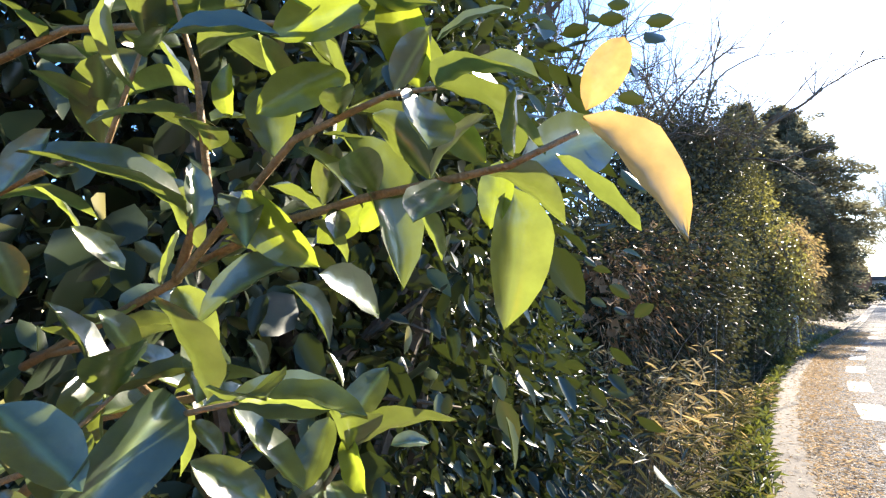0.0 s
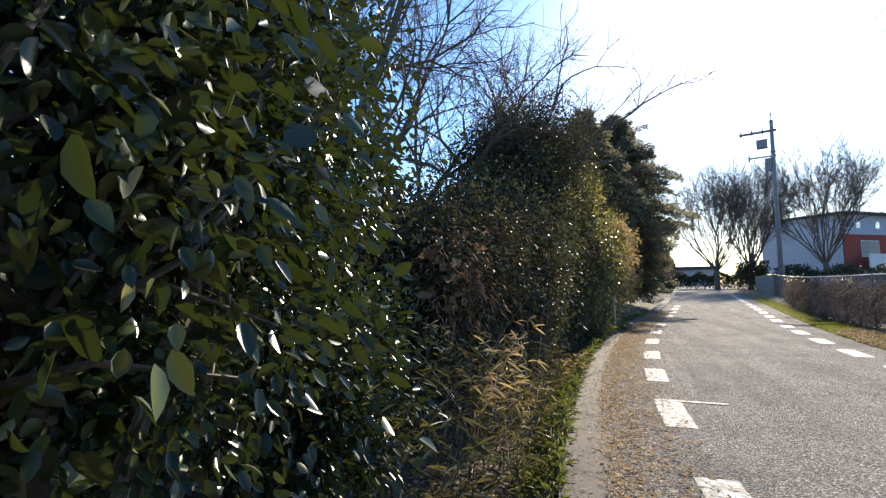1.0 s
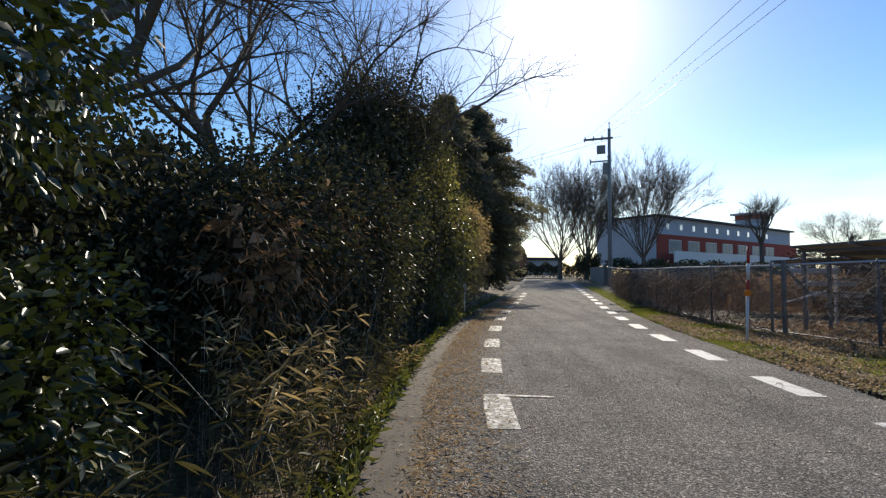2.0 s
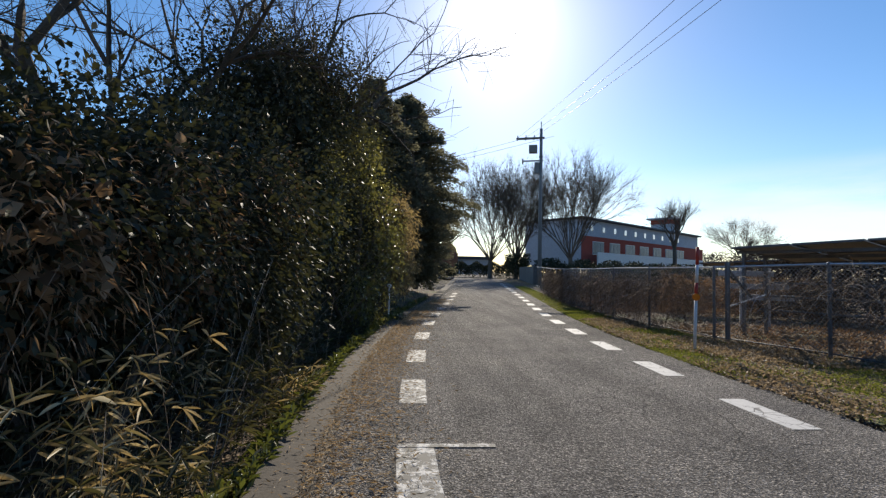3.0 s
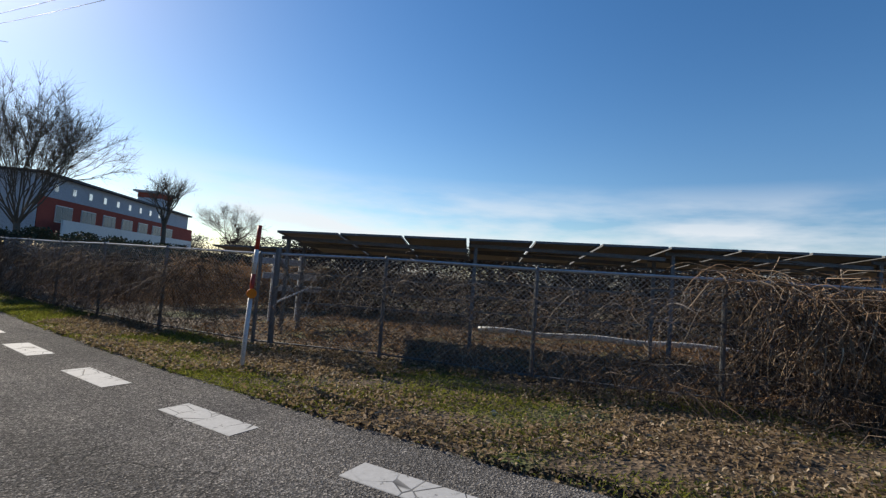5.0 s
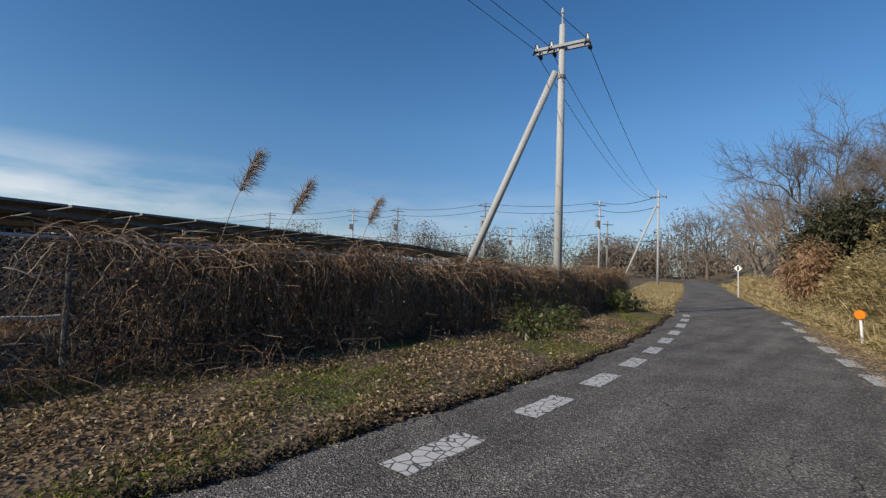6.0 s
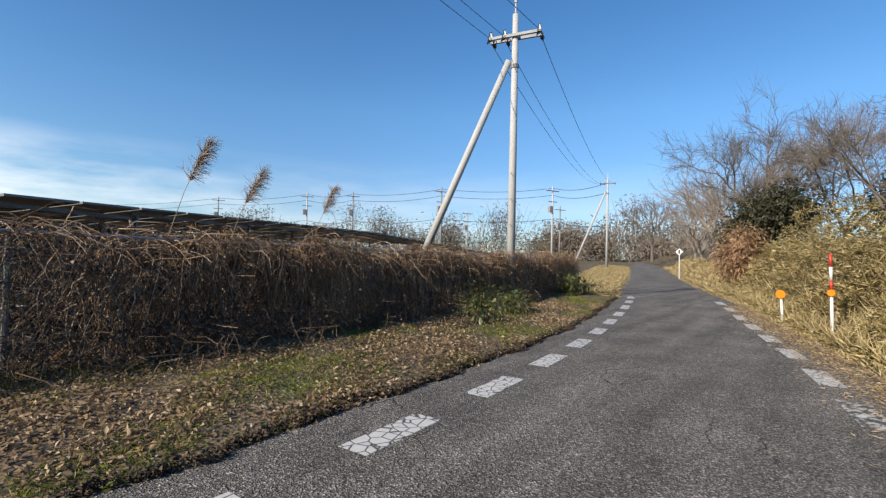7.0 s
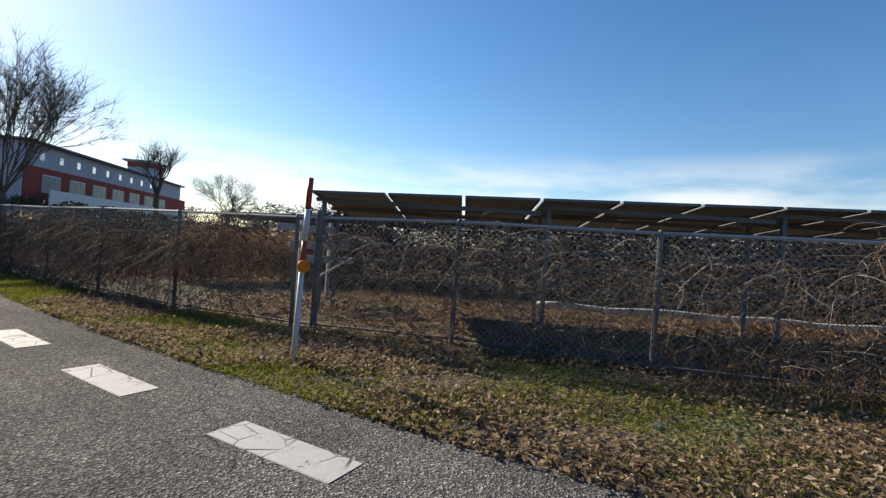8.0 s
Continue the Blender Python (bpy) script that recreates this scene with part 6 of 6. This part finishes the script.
def leaf_litter(name, label, area, count, seed, size, mat, lift=0.012):
    rng = np.random.default_rng(seed)
    x, y = area(rng, count)
    base = np.stack([x, y, ground_z(x, y) + rng.uniform(0.002, lift * 2, len(x))], axis=1)
    L = size * rng.uniform(0.6, 1.5, len(x))
    v, f = leaf_arrays(base, rng.normal(size=(len(x), 3)) * np.array((1, 1, 0.32)) + np.array((0, 0, 0.12)), L, L * rng.uniform(0.3, 0.65, len(x)), rng, 0.35, 0.0)
    ob = link_arrays(name, v, f, mat)
    tagged(ob, label, "leaf litter", kind="stuff")


leaf_litter("fallen_leaves", "dry brown fallen leaves covering the verge", patchy(between_road_and_fence(-9, 16), 5.0, -0.05), 52000, 111, 0.047, DEAD_LEAF, 0.03)
leaf_litter("fallen_leaves", "crumbled grey-brown leaves trodden into the verge", between_road_and_fence(-9, 16), 5000, 133, 0.028, VINE_PALE)
blade_field("verge_grass", "short green grass growing through the leaf litter", "grass", patchy(between_road_and_fence(-16, 20), 2.0, 0.0), 90000, (0.075, 0.09, 0.35), GRASS, 112)
blade_field("verge_grass", "sunlit yellow-green grass along the far lane edge", "grass", along_right(8.5, 38, 2.45, 3.3), 20000, (0.08, 0.09, 0.3), GRASS, 113)
blade_field("field_weeds", "dry brown weeds inside the solar field", "grass", lambda rng, n: (lambda y: (fence_x(y) + rng.uniform(0.15, 9.0, n) ** 1.0, y))(np.where(rng.random(n) < 0.5, rng.uniform(-8, 7, n), rng.uniform(17.5, 30, n))), 17000, (0.36, 0.035, 0.3), VINE, 114)


blade_field("field_weeds", "short pale dry weeds on the open field floor", "grass", lambda rng, n: (lambda y: (fence_x(y) + rng.uniform(0.1, 7.0, n), y))(rng.uniform(5, 14, n)), 9000, (0.16, 0.05, 0.3), VINE, 117)
blade_field("field_weeds", "dry straw scattered over the field floor", "grass", lambda rng, n: (lambda y: (fence_x(y) + rng.uniform(0.1, 9.0, n), y))(rng.uniform(3, 16, n)), 7000, (0.22, 0.03, 0.5), VINE_PALE, 118, (0, 0, -0.6))


blade_field("dry_grass_edge", "tan dry grass between the lane and the end of the fence", "grass", along_right(-60, -12, 2.4, 7.5), 22000, (0.3, 0.05, 0.35), TAN_LEAF, 119)
strip("side_track", 2.3, 7.0, -0.004, 0.02, -21.0, -15.5, ASPHALT, "short asphalt track joining the lane", "road", 0.1, 0.5)


def cross_stroke():
    s = Shape()
    s.box((0.62, 6.26, 0.003), (1.38, 6.33, 0.008))
    tagged(link_shape("road_stroke", s, PAINT_WORN), "thin worn white stroke painted across the lane edge", "road marking")


cross_stroke()


def road_litter(rng, n):
    y = rng.uniform(-12, 24, n)
    return centre_x(y) + (-2.5 + np.abs(rng.normal(0, 0.36, n)) - 0.26 * (rng.random(n) < 0.13)) * narrow(y), y


STRAW = island_foliage("dry_straw", [(0.0, (0.16, 0.10, 0.05)), (0.5, (0.38, 0.27, 0.15)), (1.0, (0.62, 0.5, 0.33))], 0.8, 0.3, (0.5, 0.33, 0.15))


def kerb_litter():
    rng = np.random.default_rng(115)
    n = 42000
    x, y = road_litter(rng, n)
    base = np.stack([x, y, rise(y) + rng.uniform(0.012, 0.03, n) + 0.024 * (x < centre_x(y) - 2.38 * narrow(y))], axis=1)
    L = rng.uniform(0.025, 0.075, n)
    v, f = leaf_arrays(base, rng.normal(size=(n, 3)) * np.array((1, 1, 0.2)), L, L * rng.uniform(0.05, 0.22, n), rng, 0.3, 0.0)
    tagged(link_arrays("kerb_litter", v, f, STRAW), "dry straw and leaves drifted along the kerb", "leaf litter", kind="stuff")


kerb_litter()


def edge_clods():
    """Dark broken soil edge where the verge meets the asphalt."""
    rng = np.random.default_rng(116)
    n = 13000
    y = 7.0 - 19.0 * rng.random(n) ** 0.85
    edge = 0.05 * np.sin(y * 2.3) + 0.035 * np.sin(y * 6.1 + 1.0) + 0.02 * np.sin(y * 15.7)
    off = np.abs(rng.normal(0, 0.07, n))
    x = centre_x(y) + 2.44 * narrow(y) + edge + off
    base = np.stack([x, y, rise(y) - 0.005 + rng.uniform(0, 0.09, n) * np.clip((8.0 - y) / 3.0, 0.3, 1) * np.exp(-((off - 0.06) / 0.07) ** 2)], axis=1)
    L = rng.uniform(0.012, 0.045, n)
    v, f = leaf_arrays(base, rng.normal(size=(n, 3)) * np.array((1, 1, 0.5)), L, L * 0.8, rng, 0.5, 0.1)
    tagged(link_arrays("verge_edge", v, f, mottled("dark_clods", (0.03, 0.022, 0.015), (0.11, 0.078, 0.05), 9, 60)), "dark crumbly soil edge of the verge", "soil", kind="stuff")


edge_clods()


PLUME = island_foliage("reed_plume", [(0.0, (0.2, 0.15, 0.12)), (0.5, (0.42, 0.34, 0.29)), (1.0, (0.66, 0.57, 0.5))], 0.8, 0.3, (0.5, 0.38, 0.28))


def reed(at, top, lean, seed, label):
    rng = np.random.default_rng(seed)
    t = thing("reed", label, "reed", at, "dry reeds behind the fence")
    h = top - at[2]
    L = Vector((lean[0], lean[1], 0))
    pts = [Vector((0, 0, 0)) + L * (s ** 2.2) + Vector((0, 0, h * s)) for s in (0, 0.25, 0.5, 0.75, 0.9, 1.0)]
    link_shape("stem", Shape().tube(pts, [0.008, 0.007, 0.006, 0.005, 0.004, 0.002], 5, False), VINE_PALE, t)
    n = 420
    s = 0.8 + 0.2 * rng.random(n) ** 0.8
    base = np.array([[0, 0, 0]]) + np.outer(s ** 2.2, np.array((L.x, L.y, 0))) + np.outer(s * h, np.array((0, 0, 1)))
    side = np.array((L.x, L.y, 0.0)) / max(L.length, 0.1)
    way = unit(rng.normal(size=(n, 3)) * 0.34 + side * rng.uniform(0.0, 0.7, n)[:, None] + np.array((0, 0, 0.75)))
    seg = (rng.uniform(0.02, 0.075, n) * (1.55 - s) * 1.3)[:, None]
    path = np.zeros((n, 5, 3))
    path[:, 0] = base
    for i in range(1, 5):
        way = unit(way + rng.normal(size=(n, 3)) * 0.16 + side * 0.12 + np.array((0, 0, -0.2)))
        path[:, i] = path[:, i - 1] + way * seg
    v, f = strand_arrays(path, rng.uniform(0.002, 0.0045, n))
    link_arrays("plume", v, f, PLUME, t, "feathery brown seed plume")


reed((8.6, 3.8, 0.2), 2.95, (-0.35, -0.5), 121, "tall dry reed with a feathery brown plume")
reed((8.8, 2.9, 0.2), 2.72, (-0.3, -0.55), 122, "tall dry reed with a feathery brown plume")
reed((9.4, 0.95, 0.2), 2.8, (-0.2, -0.55), 123, "tall dry reed with a feathery brown plume")


def ground_pipe():
    rng = np.random.default_rng(131)
    a, u = Vector((11.15, 9.8, 0.3)), ARRAY_WAY
    pts = [a + u * (0.35 * i) + Vector((0, 0, 0.02 * math.sin(i * 1.1))) for i in range(34)]
    t = thing("white_sheet_roll", "long white roll of ground sheet lying under the panels", "sheet roll", (0, 0, 0))
    link_shape("roll", Shape().tube(pts, [0.055 + 0.012 * float(rng.random()) for _ in pts], 8), WHITE, t, smooth=True)


ground_pipe()
leaf_litter("litter_scraps", "small pale scrap of litter on the verge", lambda rng, n: (np.array([6.02, 6.04, 6.0]), np.array([7.37, 7.4, 7.36])), 3, 132, 0.08, WHITE)


def thicket(name, label, a, b, width, height, n, seed, mat, lump=0.3, long=0.5):
    """A belt of dry weeds and brambles."""
    rng = np.random.default_rng(seed)
    a, b = np.array(a, dtype=float), np.array(b, dtype=float)
    t = rng.random(n)
    u = (b - a) / np.linalg.norm(b - a)
    p = a + (b - a) * t[:, None] + np.array((-u[1], u[0])) * rng.uniform(-width / 2, width / 2, n)[:, None]
    top = height * (1.05 - lump + lump * np.sin(t * 37 + seed) * np.sin(t * 91))
    base = np.column_stack([p, ground_z(p[:, 0], p[:, 1]) + top * rng.random(n) ** 0.8])
    way = rng.normal(size=(n, 3)) * np.array((0.7, 0.7, 0.5)) + np.array((0, 0, 0.6))
    L = rng.uniform(0.15, long, n)
    v, f = leaf_arrays(base, way, L, L * rng.uniform(0.025, 0.09, n), rng, 0.3, 0.25)
    tagged(link_arrays(name, v, f, mat), label, "weeds", kind="stuff")


# these belts carry the shade under the racks in their dark leaf colour
thicket("weed_thicket", "tall brown weeds standing behind the solar racks", (12.6, 17.0), (25.0, -14), 2.6, 2.1, 62000, 141, SHADED_WEED, 0.1, 0.34)
thicket("weed_thicket", "brown weeds filling the field between the panel rows", (13.5, 21), (30, -14), 3.0, 2.3, 44000, 144, SHADED_WEED, 0.1, 0.4)
thicket("weed_thicket", "brown tangled weeds behind the grey boards", (8.9, 17.6), (13.0, 15.4), 1.4, 1.25, 7000, 145, VINE, 0.15, 0.4)
thicket("weed_thicket", "tall brown weeds inside the far fence", (9.2, 18.5), (15, 40), 3.5, 0.8, 10000, 142, VINE_DARK)
# same shade-darkened weed colour behind the vines
thicket("weed_thicket", "dark weeds growing behind the fence vines", (9.2, 5), (13.5, -14), 1.2, 1.3, 12000, 143, SHADED_WEED)


# ---- near branch of the hedge ----
def leaf_mesh(name, mat, bend, curl, seed):
    """A large leaf along +y, 1 cm short of 8 cm, with rolled rim and bent midrib."""
    n, k = 9, 6
    s = Shape()
    L, W = 0.08, 0.04
    for i in range(n + 1):
        u = i / n
        w = W * 0.5 * max(4 * u * (1 - u), 0.0) ** 0.72 * (0.97 + 0.06 * u)
        for j in range(k + 1):
            q = 2 * j / k - 1
            x = q * w
            z = curl * abs(q) ** 1.6 * w - bend * u * u * L + 0.0012 * math.sin(u * 17 + q * 3 + seed)
            s.v.append((x, u * L, z))
    for i in range(n):
        for j in range(k):
            a = i * (k + 1) + j
            s.f.append((a, a + 1, a + k + 2, a + k + 1))
    ob_mesh = bpy.data.meshes.new(name)
    ob_mesh.from_pydata(s.v, [], s.f)
    ob_mesh.polygons.foreach_set("use_smooth", [True] * len(ob_mesh.polygons))
    ob_mesh.materials.append(mat)
    return ob_mesh


LEAF_MESHES = [leaf_mesh("leaf", NEAR_LEAF, b, c, i) for i, (b, c) in enumerate(((0.15, 0.5), (0.35, 0.65), (-0.12, 0.45), (0.28, 0.35), (0.5, 0.75)))]
# leaves coloured as if the sun stood behind them
LIT_MESHES = [leaf_mesh("leaf", LIT_LEAF, b, c, i + 5) for i, (b, c) in enumerate(((0.2, 0.4), (0.35, 0.6), (-0.1, 0.45)))]
YOUNG_MESHES = [leaf_mesh("leaf", YOUNG_LEAF, b, c, i + 9) for i, (b, c) in enumerate(((0.15, 0.3), (0.45, 0.5)))]
near = thing("evergreen_branch", "glossy green evergreen branch with large sunlit leaves", "branch", (-0.66, 0.13, 1.33))
TWIGS = [
    [(-0.434, 0.112, 1.38), (-0.256, 0.155, 1.446), (-0.139, 0.169, 1.528), (-0.073, 0.185, 1.544), (-0.043, 0.189, 1.54)],
    [(-0.256, 0.155, 1.446), (-0.215, 0.155, 1.51), (-0.199, 0.137, 1.578), (-0.193, 0.113, 1.633)],
    [(-0.28, 0.165, 1.452), (-0.187, 0.195, 1.486), (-0.104, 0.193, 1.49), (-0.033, 0.187, 1.488), (0.004, 0.18, 1.486), (0.035, 0.181, 1.494)],
    [(-0.425, 0.117, 1.389), (-0.334, 0.133, 1.4), (-0.177, 0.123, 1.368), (-0.117, 0.125, 1.381)],
    [(-0.367, 0.176, 1.193), (-0.225, 0.184, 1.248), (-0.145, 0.195, 1.31), (-0.115, 0.193, 1.342)],
    [(-0.471, 0.04, 1.273), (-0.394, 0.053, 1.29), (-0.284, 0.089, 1.33), (-0.212, 0.105, 1.378)],
    [(-0.439, 0.043, 1.489), (-0.331, 0.087, 1.524), (-0.268, 0.111, 1.538), (-0.224, 0.115, 1.601)],
    [(-0.477, 0.045, 1.616), (-0.332, 0.099, 1.642), (-0.191, 0.157, 1.621), (-0.1, 0.188, 1.597)],
]


def leaf_at(parent, p, way, roll, size, mesh):
    y = way.normalized()
    x = y.cross(Vector((0, 0, 1))).normalized()
    z = x.cross(y)
    m = Matrix((x, y, z)).transposed().to_4x4() @ Matrix.Rotation(roll, 4, "Y")
    ob = new("leaf", mesh)
    ob.parent = parent
    ob.matrix_basis = Matrix.Translation(p - Vector((-0.66, 0.13, 1.33))) @ m @ Matrix.Diagonal((size, size, size, 1))


TIP_LEAVES = [
    ((0.005, 0.281, 1.545), (0.031, 0.285, 1.589), 'y'),
    ((0.003, 0.281, 1.541), (0.071, 0.28, 1.486), 'e'),
    ((-0.039, 0.273, 1.517), (-0.016, 0.363, 1.55), 'g'),
    ((-0.049, 0.267, 1.52), (-0.049, 0.251, 1.477), 't'),
    ((-0.045, 0.275, 1.502), (-0.029, 0.257, 1.422), 'd'),
    ((-0.057, 0.233, 1.578), (-0.065, 0.336, 1.556), 'g'),
    ((-0.077, 0.233, 1.554), (-0.053, 0.247, 1.516), 't'),
    ((-0.067, 0.179, 1.606), (-0.065, 0.199, 1.553), 't'),
    ((-0.073, 0.231, 1.598), (-0.029, 0.241, 1.62), 'd'),
    ((-0.155, 0.153, 1.544), (-0.113, 0.185, 1.574), 't'),
    ((-0.127, 0.199, 1.554), (-0.089, 0.244, 1.558), 'd'),
    ((-0.125, 0.197, 1.538), (-0.071, 0.22, 1.456), 'd'),
    ((-0.137, 0.203, 1.529), (-0.139, 0.239, 1.501), 'g'),
    ((-0.163, 0.151, 1.497), (-0.132, 0.169, 1.449), 't'),
]
FRONT_LEAVES = [
    ((-0.169, 0.187, 1.44), (-0.145, 0.217, 1.414), 'd'),
    ((-0.163, 0.208, 1.448), (-0.165, 0.279, 1.424), 'g'),
    ((-0.128, 0.245, 1.506), (-0.148, 0.232, 1.48), 't'),
    ((-0.155, 0.141, 1.377), (-0.105, 0.181, 1.368), 'd'),
    ((-0.133, 0.204, 1.344), (-0.123, 0.227, 1.388), 'd'),
    ((-0.175, 0.12, 1.38), (-0.132, 0.077, 1.345), 'g'),
    ((-0.121, 0.195, 1.352), (-0.093, 0.189, 1.326), 't'),
    ((-0.127, 0.241, 1.332), (-0.109, 0.259, 1.337), 'd'),
    ((-0.157, 0.123, 1.348), (-0.148, 0.156, 1.318), 'g'),
    ((-0.169, 0.131, 1.374), (-0.208, 0.157, 1.424), 'g'),
    ((-0.175, 0.163, 1.406), (-0.169, 0.179, 1.388), 'g'),
    ((-0.173, 0.124, 1.51), (-0.165, 0.127, 1.474), 'g'),
    ((-0.18, 0.127, 1.48), (-0.165, 0.065, 1.516), 'd'),
    ((-0.195, 0.047, 1.481), (-0.184, 0.065, 1.512), 'd'),
]
LOW_LEAVES = [
    ((-0.159, 0.117, 1.532), (-0.152, 0.068, 1.526), 'd'),
    ((-0.123, 0.141, 1.577), (-0.084, 0.181, 1.6), 't'),
    ((-0.144, 0.095, 1.564), (-0.107, 0.132, 1.576), 'd'),
    ((-0.183, 0.045, 1.458), (-0.181, 0.057, 1.434), 'g'),
    ((-0.199, 0.077, 1.47), (-0.204, 0.101, 1.448), 'g'),
    ((-0.199, 0.091, 1.426), (-0.2, 0.119, 1.398), 'g'),
    ((-0.172, 0.195, 1.454), (-0.189, 0.137, 1.441), 'd'),
    ((-0.181, 0.049, 1.386), (-0.144, 0.073, 1.356), 'd'),
    ((-0.127, 0.172, 1.318), (-0.139, 0.215, 1.317), 'g'),
    ((-0.169, 0.145, 1.542), (-0.163, 0.132, 1.57), 't'),
    ((-0.141, 0.173, 1.598), (-0.16, 0.22, 1.608), 'g'),
    ((-0.151, 0.075, 1.578), (-0.163, 0.071, 1.54), 'd'),
    ((-0.176, 0.132, 1.364), (-0.165, 0.145, 1.346), 'd'),
    ((-0.187, 0.225, 1.474), (-0.155, 0.253, 1.508), 't'),
]


def turned_leaf(parent, base, tip, facing, mesh):
    """One large leaf from base to tip, its upper face turned toward facing."""
    b, t = Vector(base), Vector(tip)
    y = (t - b).normalized()
    z = Vector(facing)
    z = (z - y * z.dot(y)).normalized()
    x = y.cross(z)
    size = (t - b).length / 0.078
    ob = new("leaf", mesh)
    ob.parent = parent
    ob.matrix_basis = Matrix.Translation(b - Vector((-0.66, 0.13, 1.33))) @ Matrix((x, y, z)).transposed().to_4x4() @ Matrix.Diagonal((size * 0.98, size, size, 1))


rng_near = random.Random(77)
BACK = Vector((-0.59, 0.8, 0.1))
spray = link_shape("twig", Shape().tube([(0.2, -0.06, -0.12), (0.35, 0.0, 0.02), (0.5, 0.03, 0.05)], [0.005, 0.004, 0.002], 7), TWIG, near, smooth=True)
LEANS = {"g": Vector((0.37, 0.03, 0.18)), "t": Vector((0.5, -1.05, -0.3)), "d": Vector((0.42, -0.35, 0.8)), "y": Vector((0.35, -0.9, 0.15)), "e": Vector((0.25, -0.5, 0.8))}
for i, (b, t, kind) in enumerate(TIP_LEAVES + FRONT_LEAVES + LOW_LEAVES):
    spread = 0.06 if kind == "g" else 0.22
    face = LEANS[kind] + Vector([rng_near.uniform(-spread, spread) for _ in range(3)])
    meshes = YOUNG_MESHES if kind in "ye" else LIT_MESHES if kind == "t" else LEAF_MESHES
    turned_leaf(spray, b, t, face, meshes[i % len(meshes)])
for ti, pts in enumerate(TWIGS):
    P = [Vector(p) for p in pts]
    rel = [tuple(p - Vector((-0.66, 0.13, 1.33))) for p in P]
    tw = link_shape("twig", Shape().tube(rel, [0.0038 - 0.0026 * i / (len(P) - 1) for i in range(len(P))], 7, True), TWIG, near, smooth=True)
    length = sum((b - a).length for a, b in zip(P[:-1], P[1:]))
    count = int(length / 0.024)
    for i in range(count):
        s = (0.25 + 0.75 * (i + 0.5) / count) * length
        for a, b in zip(P[:-1], P[1:]):
            if s <= (b - a).length:
                break
            s -= (b - a).length
        d = (b - a).normalized()
        at = a + d * min(s, (b - a).length)
        side = d.orthogonal().normalized()
        side.rotate(Matrix.Rotation(i * 2.4 + rng_near.uniform(-0.5, 0.5), 3, d))
        way = d * 0.55 + side + Vector((0.05, -0.05, -0.05))
        leaf_at(tw, at + side * 0.004 + BACK * 0.006, way + BACK * 0.5, rng_near.uniform(-0.7, 0.7), rng_near.uniform(0.5, 0.8) * (0.78 if ti == 2 else 1.0), rng_near.choice(LEAF_MESHES))
    tip_way = (P[-1] - P[-2]).normalized()
    for k in () if ti == 2 else (-1, 1):
        side = tip_way.cross(Vector((0, 0, 1))).normalized() * k
        leaf_at(tw, P[-1], tip_way + side * 0.45 + Vector((0, 0, 0.15 * k)), rng_near.uniform(-0.4, 0.4), 0.8, LEAF_MESHES[(ti + k) % 2])
